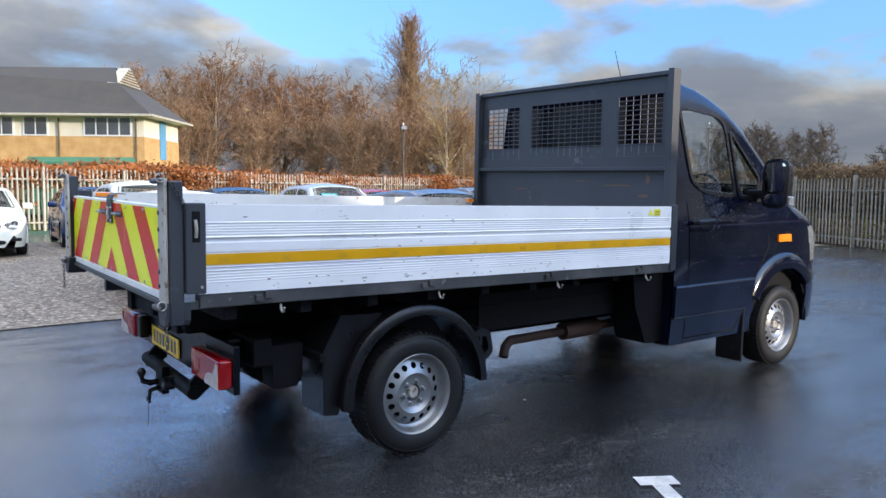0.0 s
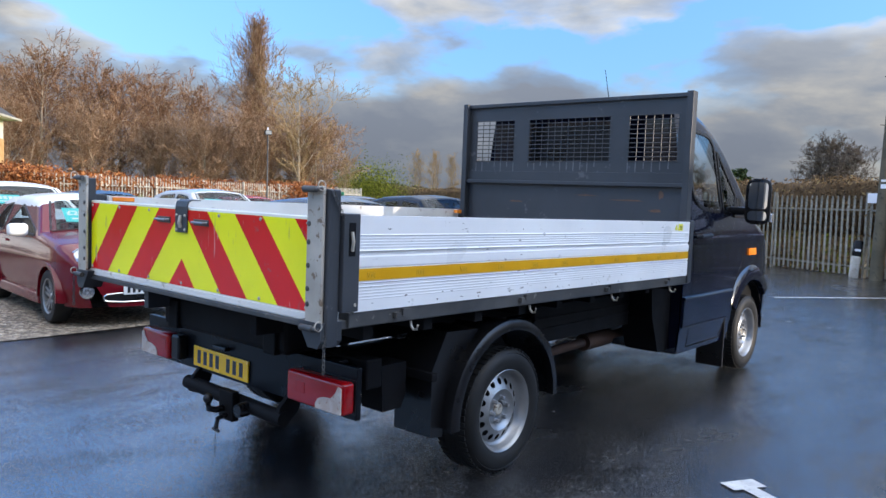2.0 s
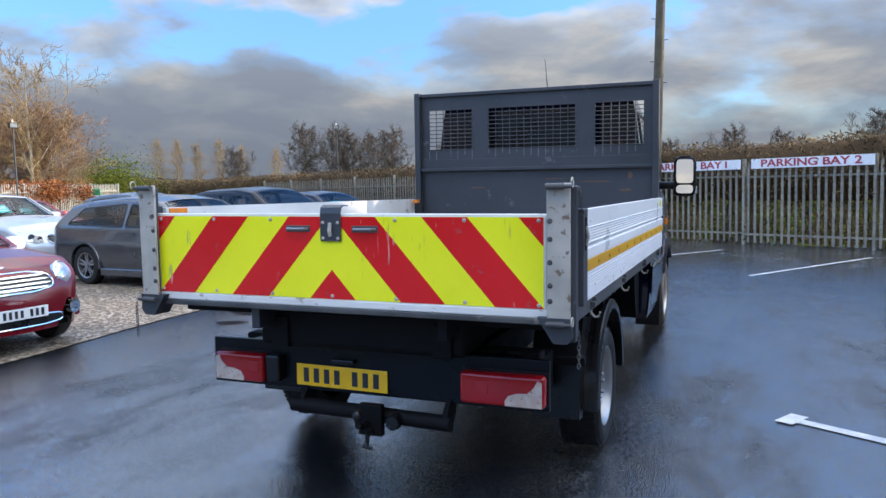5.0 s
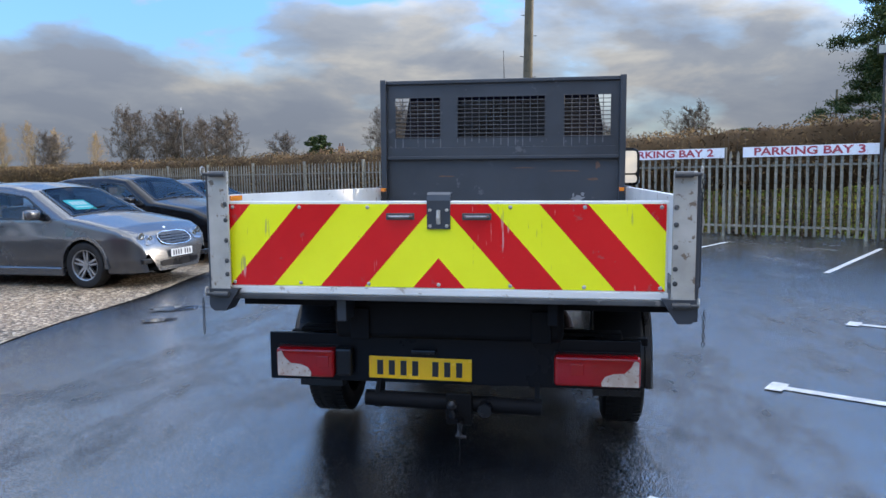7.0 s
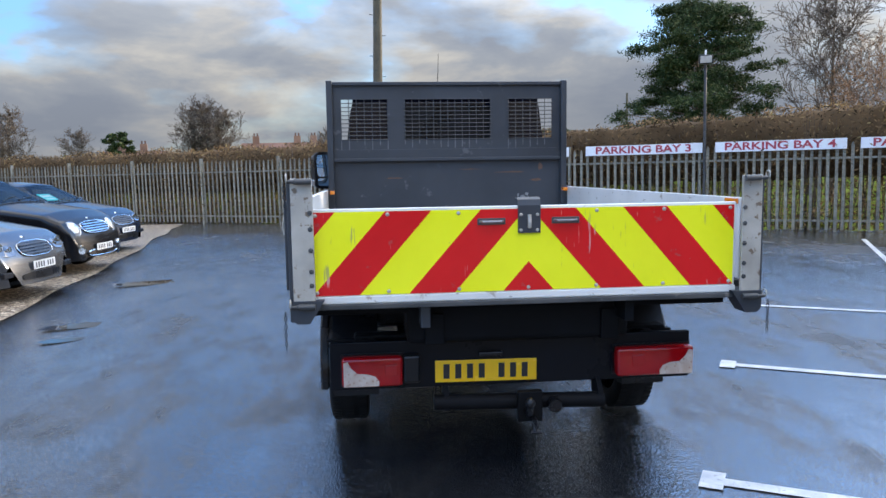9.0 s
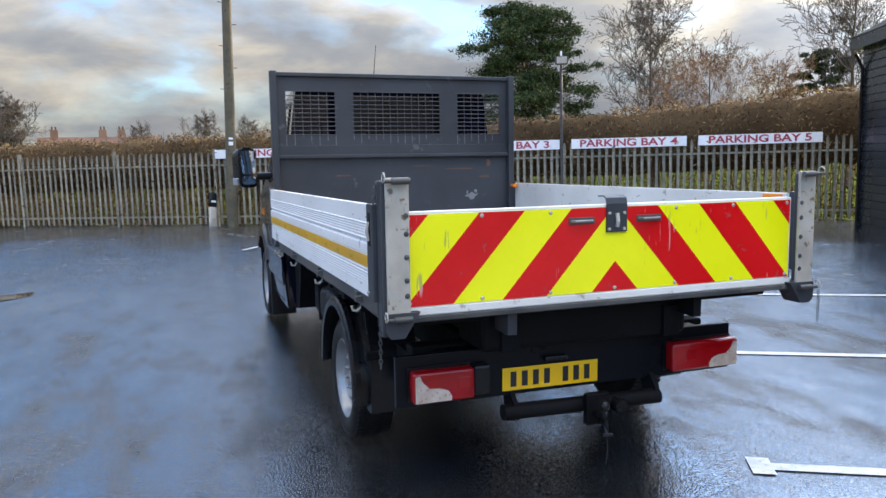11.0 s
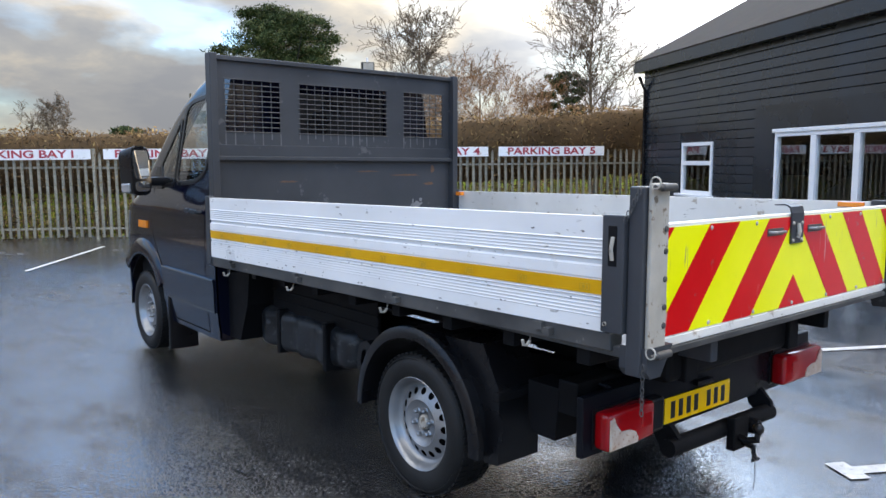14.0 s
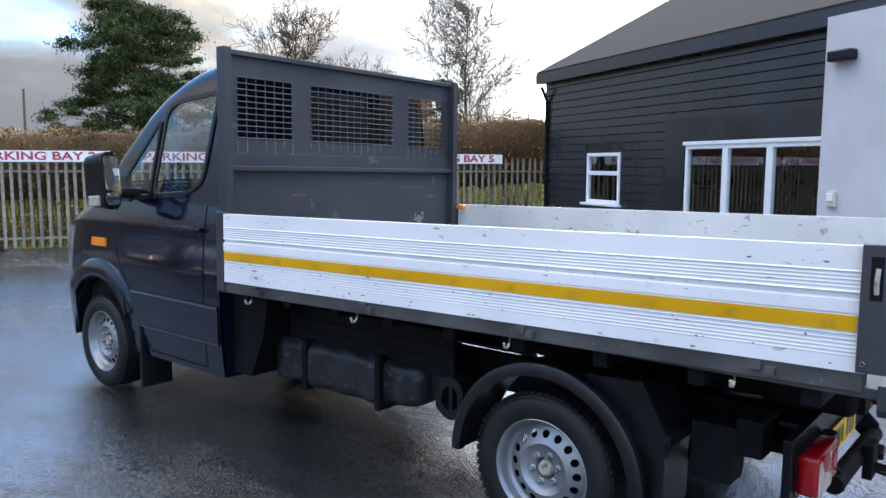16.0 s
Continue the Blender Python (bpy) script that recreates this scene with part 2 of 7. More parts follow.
SHED = worn("black_cladding", (0.009, 0.012, 0.016), (0.017, 0.021, 0.027), (0.20, 0.36), 0.9, relief=0.12, grain=40, spec=0.7)
UPVC = worn("white_frames", (0.74, 0.75, 0.76), (0.80, 0.80, 0.80), (0.25, 0.35), 2, relief=0)
ROOF = worn("felt_roof", (0.026, 0.020, 0.016), (0.048, 0.038, 0.031), (0.8, 0.95), 3, dirt=(0.030, 0.034, 0.018), dirt_at=0.6, relief=0.5, grain=60, spec=0.12)
RENDER = worn("pale_render", (0.50, 0.48, 0.50), (0.58, 0.56, 0.58), (0.7, 0.85), 1.2, relief=0.2)
NAVY = worn("navy_paint", (0.0022, 0.0032, 0.0105), (0.0027, 0.0038, 0.0125), (0.10, 0.15), 1.5, relief=0, coat=0.55, spec=0.2)
rain_beads(NAVY)
STEEL_GREY = worn("grey_painted_steel", (0.025, 0.029, 0.035), (0.039, 0.043, 0.050), (0.38, 0.52), 2.2, dirt=(0.085, 0.088, 0.092), dirt_at=0.68, relief=0.1)
RAIL_GREY = worn("scuffed_grey_steel", (0.040, 0.041, 0.042), (0.085, 0.083, 0.080), (0.45, 0.65), 4, 0.2, dirt=(0.16, 0.15, 0.135), dirt_at=0.67)
BARE = worn("worn_galvanised_steel", (0.33, 0.305, 0.26), (0.47, 0.435, 0.375), (0.42, 0.6), 6, 0.15, dirt=(0.17, 0.125, 0.085), dirt_at=0.63, scratch=(0.10, 0.09, 0.08), along=(90, 90, 12))
ALLOY = worn("white_side_board", (0.70, 0.70, 0.695), (0.77, 0.77, 0.765), (0.26, 0.38), 2.0, dirt=(0.58, 0.57, 0.54), dirt_at=0.70, relief=0.05, scratch=(0.22, 0.21, 0.20), along=(60, 14, 60))
ALLOY_IN = worn("scraped_white_board", (0.60, 0.585, 0.55), (0.72, 0.705, 0.665), (0.4, 0.55), 2.0, dirt=(0.36, 0.31, 0.25), dirt_at=0.655, relief=0.05, grain=200, scratch=(0.20, 0.17, 0.14), along=(20, 14, 60))
BLACK = worn("underbody_black", (0.0035, 0.0035, 0.004), (0.008, 0.008, 0.009), (0.5, 0.75), 4, relief=0.2, spec=0.12)
PLASTIC = worn("black_plastic", (0.005, 0.005, 0.006), (0.009, 0.009, 0.010), (0.22, 0.36), 4, relief=0.05, spec=0.3)
RUBBER = worn("tyre_rubber", (0.006, 0.006, 0.006), (0.013, 0.013, 0.013), (0.5, 0.7), 5, relief=0.25, spec=0.3)
RIM = worn("silver_steel_rim", (0.20, 0.205, 0.21), (0.30, 0.305, 0.31), (0.30, 0.42), 5, 0.65, dirt=(0.22, 0.21, 0.20), dirt_at=0.68)
YELLOW = worn("yellow_sheeting", (0.80, 0.80, 0.008), (0.86, 0.86, 0.015), (0.16, 0.26), 3, dirt=(0.62, 0.62, 0.08), dirt_at=0.74, relief=0.0, spec=0.45, scratch=(0.40, 0.38, 0.10))
RED = worn("red_sheeting", (0.56, 0.006, 0.008), (0.64, 0.009, 0.011), (0.16, 0.26), 3, dirt=(0.46, 0.05, 0.05), dirt_at=0.68, relief=0.0, spec=0.45, scratch=(0.62, 0.30, 0.27))
AMBER_TAPE = worn("amber_tape", (0.58, 0.295, 0.004), (0.66, 0.35, 0.006), (0.3, 0.4), 4, relief=0.05, spec=0.3)
GLASS = glass_mat("window_glass", (0.91, 0.94, 0.94))
CAR_GLASS = glass_mat("tinted_car_glass", (0.58, 0.63, 0.63), 0.36)


# ---- mesh helpers ----
def box(bm, x0, x1, y0, y1, z0, z1, m=None):
    vs = [bm.verts.new((x, y, z)) for x in (x0, x1) for y in (y0, y1) for z in (z0, z1)]
    if m is not None:
        for v in vs:
            v.co = m @ v.co
    fs = [bm.faces.new([vs[i] for i in q]) for q in ((0, 1, 3, 2), (4, 6, 7, 5), (0, 4, 5, 1), (2, 3, 7, 6), (0, 2, 6, 4), (1, 5, 7, 3))]
    return fs


def bbox(x0, x1, y0, y1, z0, z1, r=0.006, m=None, seg=2):
    bm = bmesh.new()
    box(bm, x0, x1, y0, y1, z0, z1)
    if r:
        bmesh.ops.bevel(bm, geom=bm.edges[:], offset=r, segments=seg, affect="EDGES", profile=0.5)
    if m is not None:
        bm.transform(m)
    return bm


def prism(bm, pts, x0, x1, axis="x"):
    """A polygon of (a, b) pairs drawn out along an axis."""
    def place(a, b, c):
        return {"x": (c, a, b), "y": (a, c, b), "z": (a, b, c)}[axis]
    lo = [bm.verts.new(place(a, b, x0)) for a, b in pts]
    hi = [bm.verts.new(place(a, b, x1)) for a, b in pts]
    n = len(pts)
    bm.faces.new(lo[::-1]), bm.faces.new(hi)
    for i in range(n):
        bm.faces.new((lo[i], lo[(i + 1) % n], hi[(i + 1) % n], hi[i]))


def lathe(bm, prof, n=32, m=None):
    """(radius, x) pairs turned about the x axis."""
    rings = [[bm.verts.new((x, r * math.cos(2 * math.pi * k / n), r * math.sin(2 * math.pi * k / n))) for k in range(n)] for r, x in prof]
    for a, b in zip(rings, rings[1:]):
        for k in range(n):
            bm.faces.new((a[k], a[(k + 1) % n], b[(k + 1) % n], b[k]))
    if m is not None:
        for ring in rings:
            for v in ring:
                v.co = m @ v.co


def tube(bm, pts, r, n=8, r_end=None):
    """A round bar along points, tapering to r_end."""
    pts = [Vector(p) for p in pts]
    rings = []
    for i, p in enumerate(pts):
        d = (pts[min(i + 1, len(pts) - 1)] - pts[max(i - 1, 0)]).normalized()
        side = d.cross(Vector((0, 0, 1)) if abs(d.z) < 0.9 else Vector((1, 0, 0))).normalized()
        top = side.cross(d)
        rad = r if r_end is None else r + (r_end - r) * i / (len(pts) - 1)
        rings.append([bm.verts.new(p + rad * (math.cos(2 * math.pi * k / n) * side + math.sin(2 * math.pi * k / n) * top)) for k in range(n)])
    for a, b in zip(rings, rings[1:]):
        for k in range(n):
            bm.faces.new((a[k], a[(k + 1) % n], b[(k + 1) % n], b[k]))
    bm.faces.new(rings[0][::-1]), bm.faces.new(rings[-1])


def to_mesh(name, bm, material, smooth=False):
    bmesh.ops.recalc_face_normals(bm, faces=bm.faces[:])
    me = bpy.data.meshes.new(name)
    bm.to_mesh(me)
    bm.free()
    for m in (material if isinstance(material, (list, tuple)) else [material]):
        me.materials.append(m)
    if smooth:
        me.shade_smooth()
        me.set_sharp_from_angle(angle=radians(smooth if smooth > 1 else 35))
    return me


def part(name, bm, material, parent=None, label="", smooth=False):
    ob = new(name, to_mesh(name, bm, material, smooth))
    if parent:
        ob.parent = parent
    return tagged(ob, label)


def thing(name, label, category, group="", at=None):
    ob = new(name)
    ob.empty_display_size = 0.2
    if at is not None:
        ob.matrix_basis = at
    return tagged(ob, label, category, group)


def setting(name, bm, material, smooth=False, label="", category=""):
    return tagged(part(name, bm, material, None, "", smooth), label, category, "", "structure")


# ---- ground ----
FENCE_A, FENCE_D = Vector((-8.6, 21.6)), Vector((0.8633, -0.5047))
FENCE_N = Vector((0.5047, 0.8633))


def fence_at(s, q=0.0):
    """A place s metres along the boundary fence and q metres out beyond it."""
    p = FENCE_A + s * FENCE_D + q * FENCE_N
    return p.x, p.y


def fall(x, y):
    """The yard falls gently towards the boundary fence and dips to the gravel."""
    q = -(Vector((x, y)) - FENCE_A).dot(FENCE_N)
    dip = min(1.0, max(0.0, (-3.2 - x) / 1.8)) * min(1.0, max(0.0, (14.5 - y) / 4.0))
    return -0.14 * min(1.0, max(0.0, 1 - q / 9.0)) + 0.012 * min(2.2, max(0.0, 0.9 - x)) - 0.10 * dip


def sheet(bm, xs, ys, lift, keep=None):
    grid = {}
    for i, x in enumerate(xs):
        for j, y in enumerate(ys):
            grid[i, j] = bm.verts.new((x, y, fall(x, y) + lift))
    for i in range(len(xs) - 1):
        for j in range(len(ys) - 1):
            if keep is None or keep((xs[i] + xs[i + 1]) / 2, (ys[j] + ys[j + 1]) / 2):
                bm.faces.new((grid[i, j], grid[i + 1, j], grid[i + 1, j + 1], grid[i, j + 1]))


def spread(lo, hi, step):
    n = max(1, round((hi - lo) / step))
    return [lo + (hi - lo) * k / n for k in range(n + 1)]


bm = bmesh.new()
far = [-3000, -900, -300, -120]
sheet(bm, far + spread(-60, 60, 3) + [-v for v in far[::-1]], far + spread(-60, 60, 3) + [-v for v in far[::-1]], -0.16)
setting("ground", bm, GRASS, 80, "short green field grass reaching the horizon", "ground")
bm = bmesh.new()
sheet(bm, spread(-34, 22, 1), spread(-26, 26, 1), -0.004, lambda x, y: (Vector((x, y)) - FENCE_A).dot(FENCE_N) < 0.7 and x > -23.5 - 0.3 * y)
setting("pavement", bm, ASPHALT, 80, "wet dark asphalt car park with damp patches", "asphalt")


# added wall, out of view, so mirrors and paint don't reflect the bright grass
bm = bmesh.new()
box(bm, -33, 20, -25.6, -25.3, -0.1, 2.4)
setting("wall_south", bm, worn("dull_brick", (0.10, 0.075, 0.06), (0.16, 0.12, 0.095), (0.75, 0.9), 1.4, relief=0.3, grain=20), False, "plain brick-coloured wall added out of view behind the camera", "wall")


def gravel_edge(y):
    return -4.62 - 0.055 * y - 0.0022 * y * max(y, 0) + 0.05 * math.sin(y * 1.7)


bm = bmesh.new()
ys = spread(-1.6, 20, 0.3)
rows = []
for y in ys:
    e = gravel_edge(y)
    rows.append([bm.verts.new((x, y + 0.09 * (e - x) * 0, fall(x, y) + 0.006)) for x in (e, e - 0.5, e - 1.5, e - 3, e - 6, e - 9, -18)])
for a, b in zip(rows, rows[1:]):
    for k in range(6):
        bm.faces.new((a[k], a[k + 1], b[k + 1], b[k]))
setting("gravel", bm, GRAVEL, 80, "loose pale brown gravel under the parked cars", "gravel")


def stripe(points, width=0.085, tick=0.0):
    bm = bmesh.new()
    pts = [Vector(p) for p in points]
    d = (pts[-1] - pts[0]).normalized()
    n = Vector((-d.y, d.x))
    steps = spread(0, (pts[-1] - pts[0]).length, 0.5)
    ring = []
    for s in steps:
        c = pts[0] + s * d
        ring.append([bm.verts.new((*(c + k * n * width / 2), fall(*c) + 0.003)) for k in (-1, 1)])
    for a, b in zip(ring, ring[1:]):
        bm.faces.new((a[0], b[0], b[1], a[1]))
    if tick:
        q = [pts[0] - d * 0.02 - n * tick / 2, pts[0] + d * 0.09 - n * tick / 2, pts[0] + d * 0.09 + n * tick / 2, pts[0] - d * 0.02 + n * tick / 2]
        bm.faces.new([bm.verts.new((*v, fall(*v) + 0.005)) for v in q])
    return tagged(part("bay_line", bm, LINE), "worn white painted parking bay line", "road marking", "parking bay lines", "structure")


for a, b in (((-0.70, 10.0), (1.35, 13.5)), ((1.84, 8.3), (4.05, 12.05)), ((4.25, 6.72), (6.5, 10.6)), ((6.85, 5.6), (8.95, 9.2))):
    stripe((a, b))
for a in ((3.2, 2.93), (1.93, 0.77), (0.88, -1.18)):
    stripe((a, (a[0] + 4.1, a[1] - 2.42)), tick=0.205)

WATER, wnt, wp = node_mat("standing_water")
wp.inputs["Base Color"].default_value, wp.inputs["Roughness"].default_value, wp.inputs["IOR"].default_value = (0.012, 0.012, 0.013, 1), 0.03, 1.33
for px, py, rx, ry in ((-3.72, 3.4, 0.30, 0.14), (-3.75, 6.4, 0.62, 0.2), (-3.6, 2.7, 0.2, 0.1)):
    bm = bmesh.new()
    loop = []
    for k in range(26):
        a = 2 * math.pi * k / 26
        w = 1 + 0.45 * noise.noise((px + math.cos(a) * 1.3, py + math.sin(a) * 1.3, 0.5))
        x, y = px + rx * w * math.cos(a), py + ry * w * math.sin(a) + 0.3 * rx * math.cos(a)
        loop.append(bm.verts.new((x, y, fall(px, py) + 0.002)))
    bm.faces.new(loop)
    setting("water", bm, WATER, False, "small shallow puddle on the asphalt", "puddle")

# ---- boundary fence with signs ----
PALE_H, PANEL = 1.93, 2.98


def pale_mesh(height, width=0.066):
    bm = bmesh.new()
    w = width / 2
    prof = [(-w, 0.0), (-w * 0.55, 0.022), (w * 0.55, 0.022), (w, 0.0), (w * 0.5, 0.016), (-w * 0.5, 0.016)]
    lo = [bm.verts.new((x, y, 0)) for x, y in prof]
    mid = [bm.verts.new((x, y, height - 0.07)) for x, y in prof]
    hi = [bm.verts.new((x * 0.12, y, height)) for x, y in prof]
    for a, b in ((lo, mid), (mid, hi)):
        for k in range(6):
            bm.faces.new((a[k], a[(k + 1) % 6], b[(k + 1) % 6], b[k]))
    bm.faces.new(hi)
    return to_mesh("pale", bm, GALV)


fence_turn = math.degrees(math.atan2(FENCE_D.y, FENCE_D.x))
pale = pale_mesh(PALE_H)
bm = bmesh.new()
box(bm, -0.03, 0.03, -0.05, 0.05, 0, 2.06)
post = to_mesh("fence_post", bm, GALV)
bm = bmesh.new()
box(bm, 0, PANEL, -0.035, 0.0, 0.0, 0.045)
rail = to_mesh("rail", bm, GALV)
rng = random.Random(5)
for k in range(-8, 9):
    s0 = 9.08 + (k - 0) * PANEL
    x, y = fence_at(s0)
    ob = thing("palisade_fence", "weathered grey steel palisade fence panel at the yard edge", "fence", "boundary fence panels", pose(x, y, fall(x, y), 0, 0, fence_turn))
    o = new("fence_post", post)
    o.parent = ob
    for z in (0.22, 1.60):
        o = new("rail", rail)
        o.parent = ob
        o.matrix_basis = pose(0, 0, z)
    for j in range(17):
        o = new("pale", pale)
        o.parent = ob
        o.matrix_basis = pose(0.14 + j * (PANEL - 0.14) / 17, -0.06, 0.04, 0, rng.uniform(-0.4, 0.4), 0)


def words(name, text, size, m, material, parent, depth=0.002, wide=1.0):
    cu = bpy.data.curves.new(name, "FONT")
    cu.body, cu.size, cu.extrude, cu.align_x, cu.align_y = text, size, depth, "CENTER", "CENTER"
    cu.offset = size * 0.024
    tmp = bpy.data.objects.new(name, cu)
    me = bpy.data.meshes.new_from_object(tmp)
    bpy.data.objects.remove(tmp)
    me.materials.clear()
    me.materials.append(material)
    ob = new(name, me)
    ob.parent = parent
    ob.matrix_basis = m @ Matrix.Diagonal((wide, 1, 1, 1))
    return ob


for k in range(5):
    s0 = (9.16, 12.30, 15.48, 18.50, 21.44)[k]
    s1 = (12.03, 15.06, 18.22, 21.18, 24.15)[k]
    x, y = fence_at((s0 + s1) / 2, -0.12)
    sign = thing("parking_sign", "long white board with red capitals wired to the fence", "sign", "parking bay signs", pose(x, y, 1.79, 0, 0, fence_turn))
    h = (s1 - s0) / 2
    part("board", bbox(-h, h, -0.006, 0.006, -0.115, 0.115, 0.003), SIGN, sign)
    row_ = [words("word", w_, 0.235, Matrix(), SIGN_RED, sign, 0.002, 1.0) for w_ in ("PARKING", "BAY", str(k + 1))]
    wide_ = [max(v.co.x for v in o.data.vertices) - min(v.co.x for v in o.data.vertices) for o in row_]
    x0 = -1.36 * (sum(wide_) + 0.15) / 2
    for o, w_ in zip(row_, wide_):
        o.matrix_basis = pose(x0 + 0.68 * w_, -0.009, 0, 90, 0, 0) @ Matrix.Diagonal((1.36, 1, 1, 1))
        x0 += 1.36 * (w_ + 0.075)

# ---- shed ----
SHED_0, SHED_D = Vector((11.24, 7.45)), Vector((-0.48, -0.877)).normalized()
SHED_N = Vector((-SHED_D.y, SHED_D.x))
shed_m = Matrix(((SHED_D.x, SHED_N.x, 0, SHED_0.x), (SHED_D.y, SHED_N.y, 0, SHED_0.y), (0, 0, 1, -0.13), (0, 0, 0, 1)))


def segs_mesh(name, segs, material, sides=4):
    """Tapered bars from (start, end, radius, end radius) rows, as one mesh."""
    a = np.array([s[0] for s in segs], float)
    b = np.array([s[1] for s in segs], float)
    ra, rb = np.array([s[2] for s in segs]), np.array([s[3] for s in segs])
    d = b - a
    d /= np.maximum(np.linalg.norm(d, axis=1, keepdims=True), 1e-6)
    ref = np.where(np.abs(d[:, 2:3]) < 0.9, np.array([[0, 0, 1.0]]), np.array([[1.0, 0, 0]]))
    u = np.cross(d, ref)
    u /= np.maximum(np.linalg.norm(u, axis=1, keepdims=True), 1e-6)
    v = np.cross(d, u)
    verts = []
    for k in range(sides):
        t = 2 * math.pi * k / sides
        o = math.cos(t) * u + math.sin(t) * v
        verts += [a + o * ra[:, None], b + o * rb[:, None]]
    n = len(segs)
    verts = np.stack(verts, 1).reshape(-1, 3)
    base = np.arange(n)[:, None] * 2 * sides
    faces = np.concatenate([base + np.array([[2 * k, 2 * ((k + 1) % sides), 2 * ((k + 1) % sides) + 1, 2 * k + 1]]) for k in range(sides)])
    return quads(name, verts, faces, material)


def quads(name, verts, faces, material):
    me = bpy.data.meshes.new(name)
    n = len(faces)
    me.vertices.add(len(verts))
    me.vertices.foreach_set("co", np.asarray(verts, np.float32).ravel())
    k = faces.shape[1]
    me.loops.add(n * k)
    me.loops.foreach_set("vertex_index", np.asarray(faces, np.int32).ravel())
    me.polygons.add(n)
    me.polygons.foreach_set("loop_start", np.arange(0, n * k, k, dtype=np.int32))
    me.polygons.foreach_set("loop_total", np.full(n, k, dtype=np.int32))
    me.update(calc_edges=True)
    me.validate()
    me.materials.append(material)
    return me


def leaves(name, places, size, material, gen, long=1.6):
    """Small four-cornered leaves at the places, turned at random."""
    n = len(places)
    u = gen.normal(size=(n, 3))
    u /= np.linalg.norm(u, axis=1, keepdims=True)
    w = gen.normal(size=(n, 3))
    v = np.cross(u, w)
    v /= np.linalg.norm(v, axis=1, keepdims=True)
    s = size * gen.uniform(0.6, 1.3, (n, 1))
    c = np.asarray(places)
    verts = np.stack([c - u * s * long, c + v * s * 0.6, c + u * s * long, c - v * s * 0.6], 1).reshape(-1, 3)
    return quads(name, verts, np.arange(n)[:, None] * 4 + np.arange(4)[None], material)


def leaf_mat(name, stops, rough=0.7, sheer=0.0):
    m, nt, p = node_mat(name)
    g = nt.nodes.new("ShaderNodeNewGeometry")
    n = link_noise(nt, 0.8, 3)
    nt.links.new(mix(nt, 1.0, ramp(nt, g.outputs["Random Per Island"], stops), ramp(nt, n.outputs[0], [(0.3, 0.65), (0.7, 1.25)]), "MULTIPLY"), p.inputs["Base Color"])
    p.inputs["Roughness"].default_value = rough
    p.inputs["Specular IOR Level"].default_value = 0.12
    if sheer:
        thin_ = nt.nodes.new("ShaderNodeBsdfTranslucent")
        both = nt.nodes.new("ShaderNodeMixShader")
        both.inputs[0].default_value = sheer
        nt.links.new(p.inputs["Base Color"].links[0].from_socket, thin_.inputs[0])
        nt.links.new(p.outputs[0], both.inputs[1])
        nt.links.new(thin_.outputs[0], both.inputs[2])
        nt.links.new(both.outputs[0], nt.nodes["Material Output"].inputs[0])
    return m


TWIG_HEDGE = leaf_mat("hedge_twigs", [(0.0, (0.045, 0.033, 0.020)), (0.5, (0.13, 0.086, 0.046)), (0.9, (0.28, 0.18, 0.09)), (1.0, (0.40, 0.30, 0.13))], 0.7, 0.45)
BEECH = leaf_mat("beech_leaves", [(0.0, (0.12, 0.036, 0.013)), (0.6, (0.26, 0.092, 0.028)), (1.0, (0.38, 0.17, 0.06))])
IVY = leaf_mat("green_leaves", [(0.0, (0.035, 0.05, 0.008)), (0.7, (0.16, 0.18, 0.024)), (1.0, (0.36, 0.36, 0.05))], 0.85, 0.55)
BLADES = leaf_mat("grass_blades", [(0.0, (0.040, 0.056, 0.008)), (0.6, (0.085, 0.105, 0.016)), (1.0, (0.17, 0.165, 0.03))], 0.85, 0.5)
NEEDLES = leaf_mat("pine_needles", [(0.0, (0.018, 0.034, 0.012)), (0.6, (0.042, 0.068, 0.024)), (1.0, (0.11, 0.115, 0.04))])
SCRUB = leaf_mat("scrub_twigs", [(0.0, (0.045, 0.045, 0.018)), (0.5, (0.10, 0.080, 0.034)), (1.0, (0.20, 0.14, 0.07))], 0.9)
BARK = worn("brown_bark", (0.085, 0.058, 0.038), (0.15, 0.105, 0.072), (0.8, 0.95), 2.5, relief=0.4, grain=20)
BARK_PALE = worn("pale_bark", (0.28, 0.22, 0.15), (0.50, 0.42, 0.31), (0.8, 0.95), 2.0, relief=0.4, grain=20)
TWIG_BROWN = leaf_mat("brown_twigs", [(0.0, (0.10, 0.050, 0.027)), (0.7, (0.24, 0.130, 0.068)), (1.0, (0.42, 0.27, 0.16))], 0.9)
TWIG_TAN = leaf_mat("tan_twigs", [(0.0, (0.15, 0.082, 0.046)), (0.7, (0.31, 0.19, 0.108)), (1.0, (0.48, 0.34, 0.22))], 0.9)
TWIG_GOLD = leaf_mat("golden_twigs", [(0.0, (0.24, 0.165, 0.08)), (1.0, (0.40, 0.28, 0.14))], 0.9)
TWIG_GREY = leaf_mat("grey_twigs", [(0.0, (0.065, 0.052, 0.042)), (0.8, (0.13, 0.105, 0.085)), (1.0, (0.20, 0.165, 0.13))], 0.9)


